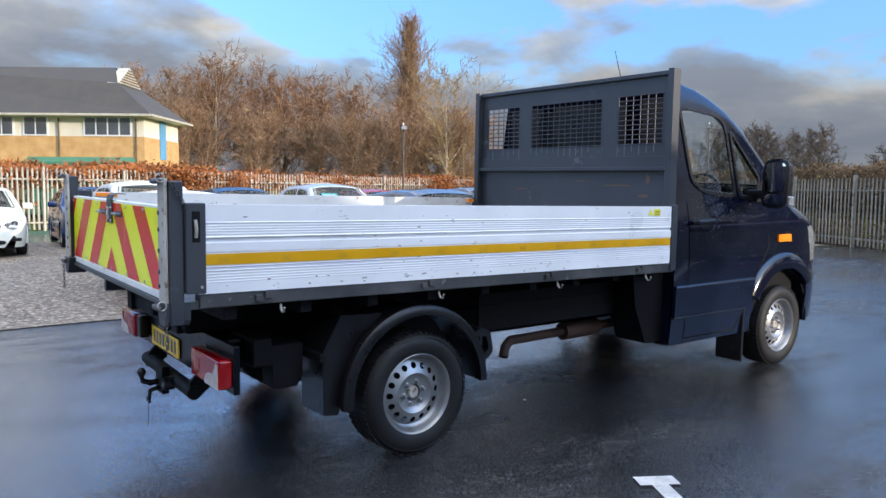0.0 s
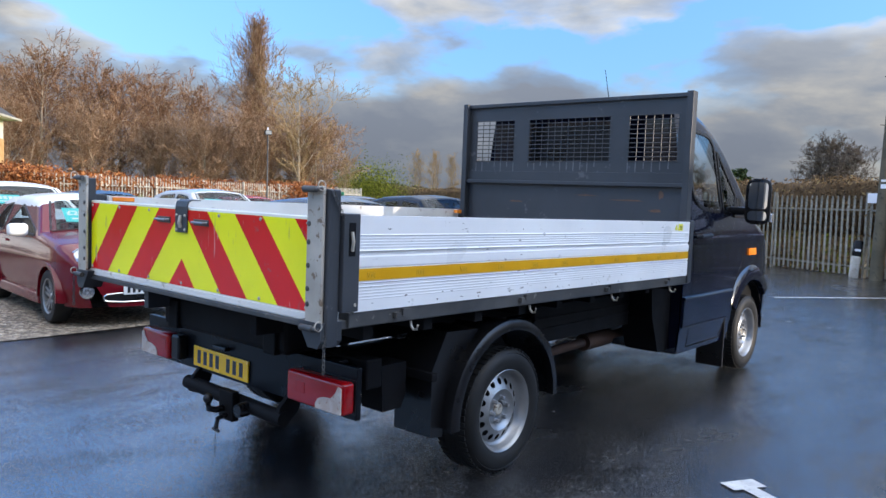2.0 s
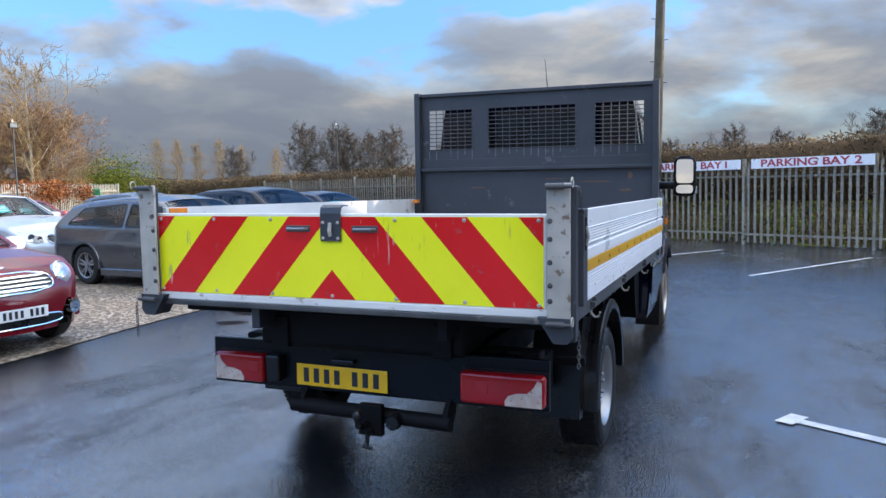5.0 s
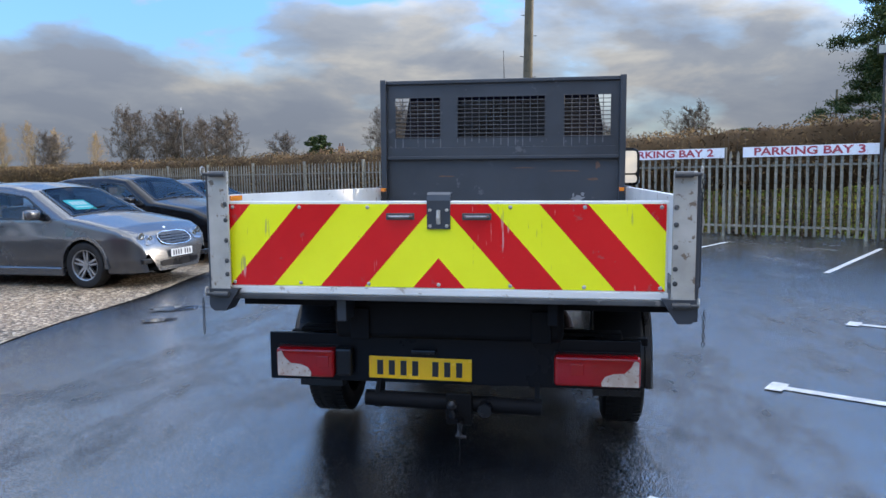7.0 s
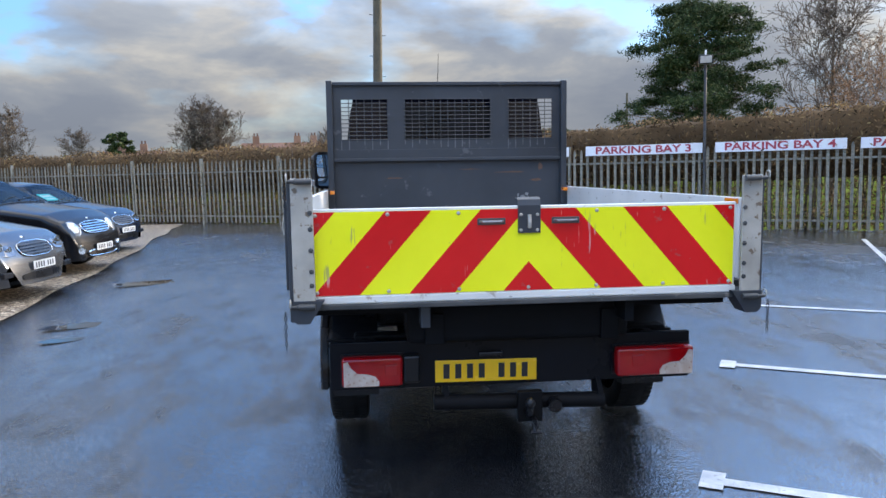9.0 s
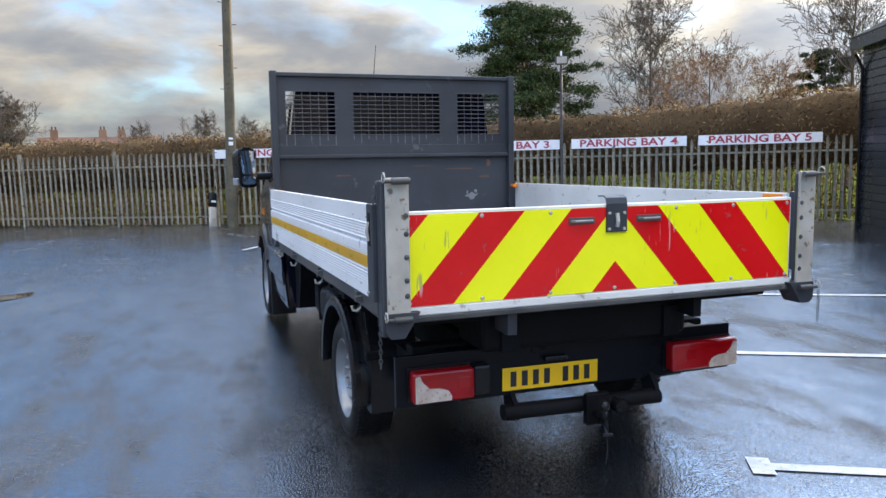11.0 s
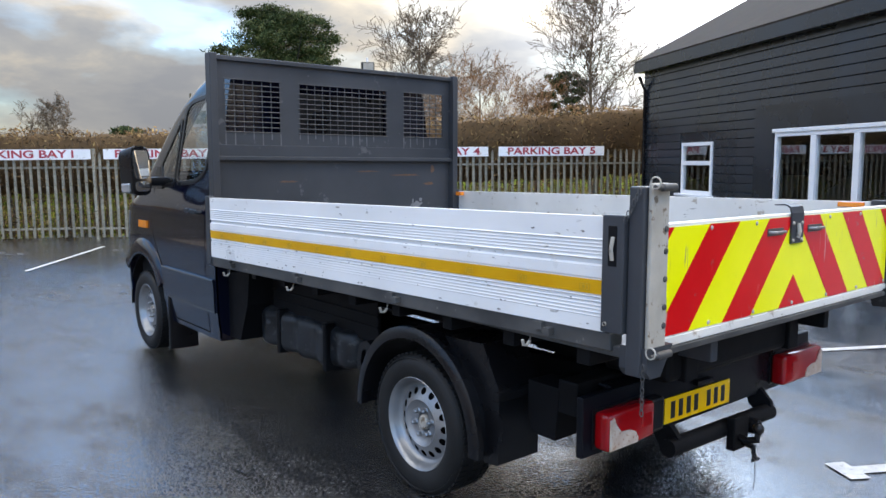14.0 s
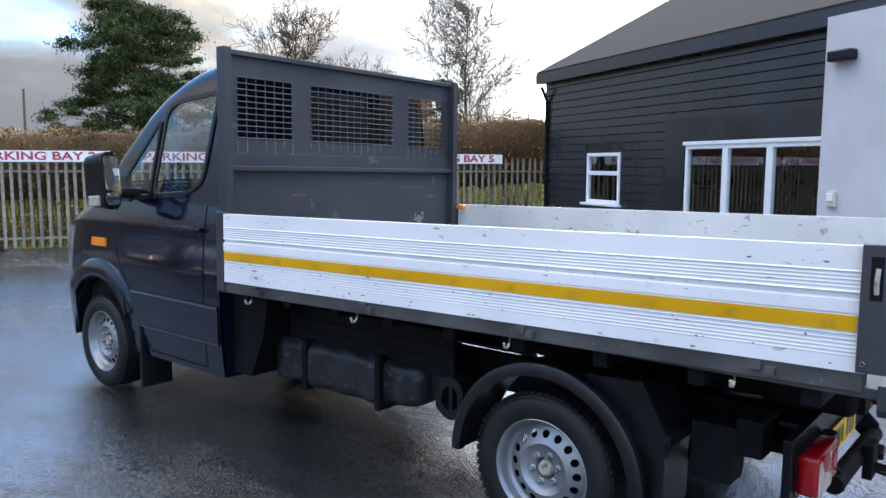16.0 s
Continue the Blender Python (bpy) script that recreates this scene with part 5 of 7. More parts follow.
# ---- wheel with steel rim ----
def truck_wheel(parent, side, y, flip):
    m = pose(side * 0.86, y, 0.336, 0, 0, 0 if side > 0 else 180)
    if side < 0 and y < 1:
        m = pose(-0.845, -0.025, 0.345, 0, 0, 180)
    bm = bmesh.new()
    lathe(bm, [(0.0, -0.10), (0.16, -0.10), (0.16, 0.02), (0.0, 0.02)], 20)
    wheel = part("wheel", bm, BLACK, parent)
    wheel.matrix_basis = m @ Matrix.Diagonal((1.0, 0.95, 0.95, 1.0))
    bm = bmesh.new()
    lathe(bm, [(0.228, -0.10), (0.26, -0.113), (0.31, -0.112), (0.335, -0.10), (0.346, -0.08), (0.349, 0.0), (0.346, 0.08), (0.335, 0.10), (0.325, 0.108), (0.322, 0.104), (0.31, 0.112), (0.285, 0.116), (0.26, 0.113), (0.245, 0.108), (0.228, 0.10)], 48)
    part("tyre", bm, RUBBER, wheel, "", 40)
    bm = bmesh.new()
    for k in range(60):
        a = radians(6 * k)
        for x0, x1, tw in ((0.052, 0.094, 1), (-0.094, -0.052, -1), (-0.02, 0.02, 0)):
            box(bm, x0, x1, -0.011, 0.011, 0.343, 0.3512, Matrix.Rotation(a + 0.04 * tw, 4, "X"))
    tagged(part("tread", bm, RUBBER, wheel), kind="stuff")
    bm = bmesh.new()
    n = 16
    lathe(bm, [(0.232, 0.088), (0.234, 0.100), (0.229, 0.104), (0.222, 0.098), (0.213, 0.082), (0.208, 0.06), (0.196, 0.045), (0.188, 0.042)], 64)
    for k in range(n):
        a0 = 2 * math.pi * k / n
        h = math.pi / n

        def pt(r, a):
            x = 0.042 + (0.188 - r) / (0.188 - 0.128) * 0.030
            return bm.verts.new((x, r * math.cos(a), r * math.sin(a)))
        outer = [pt(r, a0 + d) for r, d in ((0.188, -h), (0.188, -h / 2), (0.188, 0), (0.188, h / 2), (0.188, h), (0.158, h), (0.128, h), (0.128, h / 2), (0.128, 0), (0.128, -h / 2), (0.128, -h), (0.158, -h))]
        hole = []
        for v in range(12):
            b = radians(135 - 30 * v)
            hole.append(pt(0.158 + 0.0175 * math.sin(b), a0 + 0.0175 * math.cos(b) / 0.158))
        for i in range(12):
            bm.faces.new((outer[i], outer[(i + 1) % 12], hole[(i + 1) % 12], hole[i]))
    lathe(bm, [(0.128, 0.072), (0.116, 0.078), (0.100, 0.066), (0.086, 0.056), (0.05, 0.056), (0.046, 0.050), (0.044, 0.0)], 48)
    bmesh.ops.remove_doubles(bm, verts=bm.verts[:], dist=0.0004)
    part("rim", bm, RIM, wheel, "silver painted steel rim with round holes", 40)
    bm = bmesh.new()
    lathe(bm, [(0.0, 0.066), (0.028, 0.066), (0.036, 0.058), (0.040, 0.03)], 24)
    part("hub_cap", bm, BARE, wheel, "", 40)
    for k in range(6):
        a = radians(60 * k + 12)
        bm = bmesh.new()
        lathe(bm, [(0.0, 0.084), (0.008, 0.084), (0.012, 0.078), (0.012, 0.062), (0.017, 0.058), (0.017, 0.052)], 6, Matrix.Translation((0, 0.065 * math.cos(a), 0.065 * math.sin(a))))
        part("wheel_nut", bm, RIM, wheel)
    return wheel


truck = thing("tipper_truck", "dark navy single cab tipper truck with white alloy drop sides", "truck", "", pose(0.9, 0, 0, 0, 0.7, 0) @ pose(-0.9, 0, 0))
for y in (0.0, 3.665):
    for side in (1, -1):
        truck_wheel(truck, side, y, False)

# cab
CAB = Shell([(2.19, 2.245), (2.45, 2.235), (2.62, 2.205), (2.78, 2.155), (2.95, 2.08), (3.15, 1.955), (3.4, 1.75), (3.62, 1.545), (3.74, 1.42), (3.85, 1.345), (4.1, 1.255), (4.28, 1.165), (4.42, 1.04), (4.52, 0.88), (4.58, 0.7), (4.60, 0.5), (4.605, 0.33)],
            0.33, [(0.33, 0.945), (0.55, 0.965), (0.95, 0.972), (1.2, 0.962), (1.36, 0.93), (1.6, 0.895), (2.0, 0.845), (2.25, 0.80)], (0.75, 0.42), (0.05, 0.0), 0.10, 0.02, 0.07)
WIN = rounded([(2.34, 2.05), (2.44, 1.50), (2.60, 1.43), (2.98, 1.405), (2.90, 1.95), (2.80, 2.01)], 0.07)
QUARTER = rounded([(2.965, 1.90), (3.03, 1.40), (3.27, 1.385), (3.33, 1.55)], 0.03)
cab = part("cab_body", CAB.body([WIN, QUARTER], [(3.665, 0.37, 0.45)], [(2.98, 3.68)], 96, 40, 14), NAVY, truck, "dark navy cab with rain drops on the paint", 50)
bm = bmesh.new()
zs = spread(0.33, 2.245, 0.1)
vs = [bm.verts.new(CAB.at(2.19, z, 1)) for z in zs] + [bm.verts.new((0.4, 2.19, 2.262)), bm.verts.new((-0.4, 2.19, 2.262))] + [bm.verts.new(CAB.at(2.19, z, -1)) for z in zs[::-1]]
bm.faces.new(vs)
part("back_panel", bm, NAVY, truck)
part("rear_window", bbox(-0.42, 0.42, 2.176, 2.186, 1.66, 2.06, 0.004), PLASTIC, truck, "dark glossy rear cab window")
for side in (1, -1):
    door = part("door", CAB.patch([(0.36, 2.36), (2.0, 2.36)], [(0.36, 2.98), (0.55, 3.12), (0.78, 3.24), (1.0, 3.40), (1.38, 3.44)], 0.37, 1.365, side, 0.005, 22, 22), NAVY, truck, "", 30)
    bm = bmesh.new()
    tube(bm, [CAB.at(2.39, 1.215, side, 0.02), CAB.at(2.40, 1.22, side, 0.05), CAB.at(2.60, 1.225, side, 0.05), CAB.at(2.63, 1.22, side, 0.02)], 0.016, 8)
    part("handle", bm, PLASTIC, door, "black pull handle")
    for line in ([(2.355, 0.37), (2.355, 1.36)], [(3.00, 0.37), (3.13, 0.55), (3.25, 0.78), (3.41, 1.0), (3.45, 1.38)], [(2.355, 0.372), (3.0, 0.372)]):
        part("door_gap", CAB.seal(line, side, 0.012, 0.007, False), BLACK, door)
    bm = bmesh.new()
    tube(bm, [CAB.at(y, 0.755, side, 0.016) for y in spread(2.2, 3.2, 0.1)], 0.012, 8)
    tube(bm, [CAB.at(y, 0.535, side, 0.014) for y in spread(2.2, 3.1, 0.1)], 0.008, 8)
    part("trim_bead", bm, NAVY, door, "", 40)
    part("lower_trim", CAB.patch([(0.5, 2.2), (0.8, 2.2)], [(0.5, 3.14), (0.8, 3.24)], 0.545, 0.75, side, 0.02, 8, 16), NAVY, door, "", 30)
    part("window_seal", CAB.seal(WIN, side, 0.034, 0.010), PLASTIC, door)
    part("window_seal", CAB.seal(QUARTER, side, 0.03, 0.010), PLASTIC, door)
    pane = part("window_pane", CAB.pane(WIN, side, 0.003), GLASS, door)
    pane.visible_shadow = False
    pane = part("window_pane", CAB.pane(QUARTER, side, 0.003), GLASS, door)
    pane.visible_shadow = False
    part("mirror_base", CAB.patch([(1.35, 3.25), (1.55, 3.36)], [(1.35, 3.52), (1.55, 3.42)], 1.36, 1.53, side, 0.012, 6, 6), PLASTIC, truck)
    bm = arch_band(3.665, 0.37, 0.445, 0.575, side * 0.90, side * 1.0, 40, 152, 24)
    part("wheel_flare", bm, NAVY, truck, "", 40)
    bm = arch_band(3.665, 0.36, 0.44, 0.46, side * 0.45, side * 0.95, -4, 184, 18)
    part("wheel_liner", bm, BLACK, truck)
    part("side_indicator", CAB.patch([(1.0, 3.55), (1.1, 3.55)], [(1.0, 3.75), (1.1, 3.74)], 1.035, 1.095, side, 0.014, 4, 6), worn("amber_lens", (0.75, 0.20, 0.01), (0.85, 0.26, 0.015), (0.1, 0.2), 8, relief=0, coat=1.0) if side > 0 else bpy.data.materials["amber_lens"], truck)
    part("headlight", CAB.patch([(0.8, 4.16), (1.2, 4.03)], [(0.8, 4.46), (1.0, 4.40), (1.2, 4.18)], 0.85, 1.15, side, 0.006, 8, 8), worn("lamp_lens", (0.30, 0.31, 0.32), (0.46, 0.47, 0.48), (0.08, 0.16), 22, 0.5, relief=0, coat=0.8) if side > 0 else bpy.data.materials["lamp_lens"], truck, "", 40)
    part("mud_flap", bbox(side * 0.86 - 0.12, side * 0.86 + 0.11, 3.10, 3.125, 0.10, 0.56, 0.008, pose(0, 0, 0)), PLASTIC, truck)
    part("front_bumper_corner", CAB.patch([(0.34, 4.06), (0.75, 4.06)], [(0.34, 4.58), (0.75, 4.55)], 0.345, 0.74, side, 0.014, 10, 12), NAVY, truck, "", 40)
    # mirror
    arm = part("mirror_arm", bbox(min(side * 0.88, side * 1.12), max(side * 0.88, side * 1.12), 3.20, 3.31, 1.385, 1.455, 0.02), PLASTIC, truck, "", 40)
    mm = pose(side * 1.172, 3.15, 1.50, -3.0, 0, 4 if side > 0 else 30)
    bm = bmesh.new()
    prism(bm, rounded([(-0.098, -0.185), (0.098, -0.185), (0.098, 0.185), (-0.098, 0.185)], 0.06, 5), -0.055, 0.02, "y")
    for v in bm.verts:
        if v.co.y > 0:
            v.co.x, v.co.z, v.co.y = v.co.x * 0.72, v.co.z * 0.86, 0.085
    bmesh.ops.bevel(bm, geom=[e for e in bm.edges if abs(e.verts[0].co.y - e.verts[1].co.y) < 0.001], offset=0.012, segments=2, affect="EDGES", profile=0.5)
    head = part("mirror_housing", bm, PLASTIC, truck, "black plastic mirror housing", 50)
    head.matrix_basis = mm
    mir = bpy.data.materials.get("mirror_glass")
    if mir is None:
        mir, mnt, mp = node_mat("mirror_glass")
        mp.inputs["Base Color"].default_value, mp.inputs["Metallic"].default_value, mp.inputs["Roughness"].default_value = (0.9, 0.91, 0.92, 1), 1.0, 0.02
    for z0, z1 in ((-0.062, 0.155), (-0.155, -0.078)):
        bm = bmesh.new()
        prism(bm, rounded([(-0.074, z0), (0.074, z0), (0.074, z1), (-0.074, z1)], 0.035, 4), -0.061, -0.052, "y")
        part("mirror_glass", bm, mir, head)
    part("repeater_lamp", bbox(side * 0.095 - 0.014, side * 0.095 + 0.014, -0.03, 0.05, -0.16, -0.09, 0.01), bpy.data.materials["lamp_lens"], head)
screen = part("windscreen", CAB.screen(2.99, 3.67, 0.9), GLASS, truck)
screen.visible_shadow = False
bm = bmesh.new()
for sgn in (1, -1):
    tube(bm, [CAB.over(0.92 * sgn, y, 0.0) for y in spread(2.96, 3.7, 0.1)], 0.02, 6)
tube(bm, [CAB.over(u, 3.7, 0.0) for u in spread(-0.92, 0.92, 0.2)], 0.02, 6)
part("screen_seal", bm, PLASTIC, truck)
part("front_bumper", bbox(-0.62, 0.62, 4.55, 4.69, 0.34, 0.72, 0.05, None, 3), NAVY, truck, "", 40)
part("grille", bbox(-0.42, 0.42, 4.53, 4.62, 0.76, 1.02, 0.03), PLASTIC, truck)
# standing drops of rain on the doors and windows
DROP, dnt, dp = node_mat("rain_drop")
dp.inputs["Base Color"].default_value, dp.inputs["Roughness"].default_value, dp.inputs["IOR"].default_value = (0.10, 0.11, 0.12, 1), 0.03, 1.33
dp.inputs["Specular IOR Level"].default_value = 1.0
drop_rng = random.Random(91)
for side in (1, -1):
    bm = bmesh.new()
    for k in range(420 if side > 0 else 160):
        if k % 3:
            y, z = drop_rng.gauss(2.62, 0.16), drop_rng.gauss(1.30, 0.13)
        else:
            y, z = drop_rng.uniform(2.4, 3.9), drop_rng.uniform(0.85, 1.32)
        if z > CAB.top(y) - 0.12 or not 2.38 < y < 4.0:
            continue
        r = drop_rng.uniform(0.0012, 0.0034)
        off = 0.008 if z < 1.37 and y < 3.4 else 0.003
        tip_ = bm.verts.new(CAB.at(y, z, side, off + r * 0.7))
        rim_ = [bm.verts.new(CAB.at(y + r * math.cos(a), z + r * 1.25 * math.sin(a), side, off - 0.001)) for a in (math.pi * j / 3 for j in range(6))]
        for a, b in zip(rim_, rim_[1:] + rim_[:1]):
            bm.faces.new((a, b, tip_))
    tagged(part("rain_drops", bm, DROP, cab, "", 80), kind="stuff")
# cab interior
part("dashboard", bbox(-0.80, 0.80, 3.25, 3.62, 1.0, 1.40, 0.06, None, 3), PLASTIC, truck)
for x in (0.47, -0.10, -0.52):
    seat = part("seat", bbox(x - 0.24, x + 0.24, 2.36, 2.86, 0.9, 1.06, 0.04, None, 3), BLACK, truck)
    part("backrest", bbox(x - 0.23, x + 0.23, 2.26, 2.40, 1.0, 1.66, 0.05, None, 3), BLACK, seat)
    part("head_restraint", bbox(x - 0.13, x + 0.13, 2.28, 2.38, 1.68, 1.88, 0.04, None, 3), BLACK, seat)
bm = bmesh.new()
ring = [(0.47 + 0.19 * math.cos(a), 3.16 + 0.19 * math.sin(a) * 0.42, 1.40 + 0.19 * math.sin(a) * 0.9) for a in (2 * math.pi * k / 24 for k in range(25))]
tube(bm, ring, 0.014, 6)
for a in (0.3, 2.8, 4.7):
    tube(bm, [(0.47, 3.16, 1.40), (0.47 + 0.19 * math.cos(a), 3.16 + 0.08 * math.sin(a), 1.40 + 0.17 * math.sin(a))], 0.014, 6)
tube(bm, [(0.47, 3.16, 1.40), (0.47, 3.35, 1.32)], 0.03, 8)
part("steering_wheel", bm, PLASTIC, truck, "", 40)
part("cab_floor", bbox(-0.90, 0.90, 2.22, 3.95, 0.42, 0.9, 0.02), BLACK, truck)
part("engine_bay", bbox(-0.60, 0.60, 3.3, 4.45, 0.45, 1.0, 0.02), BLACK, truck)
bm = bmesh.new()
tube(bm, [(-0.02, 2.78, 2.22), (-0.02, 2.64, 2.58)], 0.0045, 6, 0.002)
part("aerial", bm, PLASTIC, truck, "thin black roof aerial")
for side in (1, -1):
    part("cab_step", CAB.patch([(0.3, 2.19), (0.8, 2.19)], [(0.3, 2.35), (0.8, 2.35)], 0.35, 1.36, side, 0.004, 10, 4), NAVY, truck)
    bm = bmesh.new()
    prism(bm, [(2.19, 0.36), (2.19, 0.95), (1.84, 0.95), (1.90, 0.62), (2.02, 0.36)], side * 0.62, side * 0.88)
    part("cab_back_guard", bm, BLACK, truck)

# tipping body
SCUFF = worn("dark_scuff", (0.10, 0.095, 0.09), (0.28, 0.26, 0.24), (0.5, 0.7), 30, relief=0)
part("body_floor", bbox(-1.03, 1.03, -1.26, 2.06, 0.915, 0.95, 0.004), RAIL_GREY, truck)
for k in range(9):
    y = -1.05 + k * 0.37
    part("cross_member", bbox(-1.0, 1.0, y - 0.03, y + 0.03, 0.85, 0.915, 0.004), BLACK, truck)
FR = [(0, 0), (0.19, 0), (0.20, 0.004)]
for k in range(5):
    FR += [(0.205 + k * 0.031, 0.0013), (0.214 + k * 0.031, 0.0), (0.226 + k * 0.031, 0.0), (0.232 + k * 0.031, 0.0013)]
FR += [(0.365, 0.004), (0.375, -0.007), (0.415, -0.007), (0.43, 0.003), (0.53, 0.003), (0.54, 0), (0.695, 0), (0.70, 0.003), (0.71, -0.004), (0.735, -0.004), (0.74, 0.003)]
for k in range(4):
    FR += [(0.745 + k * 0.032, 0.0013), (0.755 + k * 0.032, 0.0), (0.767 + k * 0.032, 0.0), (0.773 + k * 0.032, 0.0013)]
FR += [(0.88, 0.0), (1.0, 0.0)]
for side in (1, -1):
    before = set(bpy.data.objects)
    Z0, Z1 = 0.955, 1.337
    bm = bmesh.new()
    pts = [(side * (1.062 + d), Z1 - f * (Z1 - Z0)) for f, d in FR] + [(side * 1.032, Z0), (side * 1.032, Z1)]
    prism(bm, pts, -1.178, 1.985, "y")
    board = part("side_board", bm, [ALLOY, ALLOY_IN], truck, "white ribbed alloy drop side, scuffed along its lower edge")
    for f in board.data.polygons:
        if f.normal.x * side < -0.9:
            f.material_index = 1
    part("reflective_tape", bbox(min(side * 1.0625, side * 1.0655), max(side * 1.0625, side * 1.0655), -1.175, 1.98, Z1 - 0.68 * 0.38, Z1 - 0.555 * 0.38, 0), AMBER_TAPE, board, "amber reflective tape")
    tape_mark = bpy.data.materials.get("tape_mark") or worn("tape_mark", (0.44, 0.25, 0.01), (0.50, 0.29, 0.012), (0.3, 0.4), 9, relief=0)
    for k in range(11):
        y = -1.12 + 0.29 * k
        bm = bmesh.new()
        for a, b, c, d in ((0, 0.045, 0.028, 0.031), (0, 0.045, 0.007, 0.010), (0, 0.003, 0.007, 0.031), (0.042, 0.045, 0.007, 0.031), (0.010, 0.017, 0.013, 0.025), (0.023, 0.035, 0.013, 0.025)):
            box(bm, min(side * 1.0655, side * 1.0665), max(side * 1.0655, side * 1.0665), y + a, y + b, Z1 - 0.677 * 0.38 + c, Z1 - 0.677 * 0.38 + d)
        part("tape_print", bm, tape_mark, board)
    for k in range(34):
        y, dz = rng.uniform(-1.15, 1.95), rng.choice((0.012, 0.02, 0.03, 0.05, 0.10, 0.33))
        w_, h_ = rng.uniform(0.002, 0.010), rng.uniform(0.0015, 0.005)
        bm = bmesh.new()
        bm.faces.new([bm.verts.new((side * 1.0638, y + w_ * (1 + rng.uniform(-0.5, 0.5)) * math.cos(2 * math.pi * j / 9), Z0 + dz + h_ * (1 + rng.uniform(-0.5, 0.5)) * math.sin(2 * math.pi * j / 9))) for j in range(9)])
        part("scuff_mark", bm, SCUFF, board)
    part("rub_rail", bbox(min(side * 0.99, side * 1.055), max(side * 0.99, side * 1.055), -1.2, 2.04, 0.892, 0.953, 0.005), RAIL_GREY, truck, "scuffed grey steel rub rail")
    for y in (-0.88, 0.02, 0.90, 1.72):
        bm = bmesh.new()
        box(bm, min(side * 1.055, side * 1.072), max(side * 1.055, side * 1.072), y - 0.03, y + 0.012, 0.922, 0.950)
        box(bm, min(side * 1.055, side * 1.085), max(side * 1.055, side * 1.076), y - 0.075, y - 0.045, 0.912, 0.936)
        hinge = part("hinge", bm, RAIL_GREY, truck, "greasy worn hinge")
        bm = bmesh.new()
        tube(bm, [(side * 1.03, y + 0.06, 0.885), (side * 1.035, y + 0.06, 0.862), (side * 1.05, y + 0.06, 0.848), (side * 1.068, y + 0.06, 0.852), (side * 1.074, y + 0.06, 0.872)], 0.006, 6)
        part("rope_hook", bm, BARE, hinge, "", 40)
    part("amber_reflector", bbox(min(side * 1.024, side * 1.031), max(side * 1.024, side * 1.031), -1.16, -1.03, 1.308, 1.333, 0.002), bpy.data.materials["amber_lens"], board)
    # latch channel, corner post, pins
    latch = part("latch_channel", bbox(min(side * 1.05, side * 1.088), max(side * 1.05, side * 1.088), -1.265, -1.181, 0.962, 1.345, 0.004), STEEL_GREY, truck)
    part("latch_slot", bbox(min(side * 1.086, side * 1.0895), max(side * 1.086, side * 1.0895), -1.24, -1.206, 1.18, 1.31, 0.001), BLACK, latch)
    bm = bmesh.new()
    tube(bm, [(side * 1.09, -1.224, 1.20), (side * 1.098, -1.224, 1.235), (side * 1.09, -1.226, 1.275)], 0.007, 6)
    part("latch_handle", bm, BARE, latch)
    bm = bmesh.new()
    lathe(bm, [(0, 0.092), (0.007, 0.092), (0.007, 0.08)], 8, Matrix.Translation((side * 1.0 if side > 0 else -1.175, -1.20, 0.99)))
    part("bolt", bm, BARE, latch)
    post_ob = part("corner_post", bbox(min(side * 0.995, side * 1.07), max(side * 0.995, side * 1.07), -1.325, -1.268, 0.83, 1.435, 0.006), STEEL_GREY, truck)
    part("post_face", bbox(min(side * 0.958, side * 1.052), max(side * 0.958, side * 1.052), -1.342, -1.327, 0.90, 1.445, 0.004), BARE, post_ob, "worn bare steel face")
    bm = bmesh.new()
    prism(bm, [(side * 0.92, 0.925), (side * 1.06, 0.925), (side * 1.06, 0.85), (side * 1.04, 0.825), (side * 0.985, 0.825)][::side], -1.345, -1.24, "y")
    part("post_foot", bm, STEEL_GREY, post_ob)
    for z in (1.432, 0.902):
        bm = bmesh.new()
        lathe(bm, [(0, -0.04), (0.013, -0.04), (0.013, 0.03), (0.008, 0.035), (0.008, 0.066), (0, 0.066)], 14, pose(side * 1.0, -1.36, z, 0, 0, 0 if side > 0 else 180))
        pin = part("hinge_pin", bm, RAIL_GREY, post_ob, "", 40)
        bm = bmesh.new()
        c = Vector((side * 1.064, -1.36, z + 0.014))
        tube(bm, [c + Vector((0, 0.018 * math.cos(a), 0.018 * math.sin(a))) for a in (2 * math.pi * k / 14 for k in range(15))], 0.003, 5)
        part("pin_ring", bm, BARE, pin)
    for k in range(9):
        bm = bmesh.new()
        z = 0.872 - 0.018 * k
        if k >= 8 and side > 0:
            continue
        pl = Vector((1, 0, 0)) if k % 2 else Vector((0, 1, 0))
        c = Vector((side * 1.088, -1.35, z))
        tube(bm, [c + pl * 0.006 * math.cos(a) + Vector((0, 0, 0.012 * math.sin(a))) for a in (2 * math.pi * j / 10 for j in range(11))], 0.0022, 4)
        part("chain_link", bm, RAIL_GREY, post_ob)
    for k in range(6):
        bm = bmesh.new()
        z = 1.42 - 0.018 * k
        pl = Vector((1, 0, 0)) if k % 2 else Vector((0, 1, 0))
        c = Vector((side * 1.082, -1.315 + 0.01 * k, z))
        tube(bm, [c + pl * 0.006 * math.cos(a) + Vector((0, 0, 0.012 * math.sin(a))) for a in (2 * math.pi * j / 10 for j in range(11))], 0.0022, 4)
        part("chain_link", bm, RAIL_GREY, post_ob)
    for z in (1.30, 1.23, 1.14, 1.05, 0.99):
        bm = bmesh.new()
        lathe(bm, [(0, 0.006), (0.009, 0.004), (0.011, 0.0)], 10, pose(side * 0.972, -1.342, z, 0, 0, -90))
        part("bolt", bm, RAIL_GREY, post_ob)
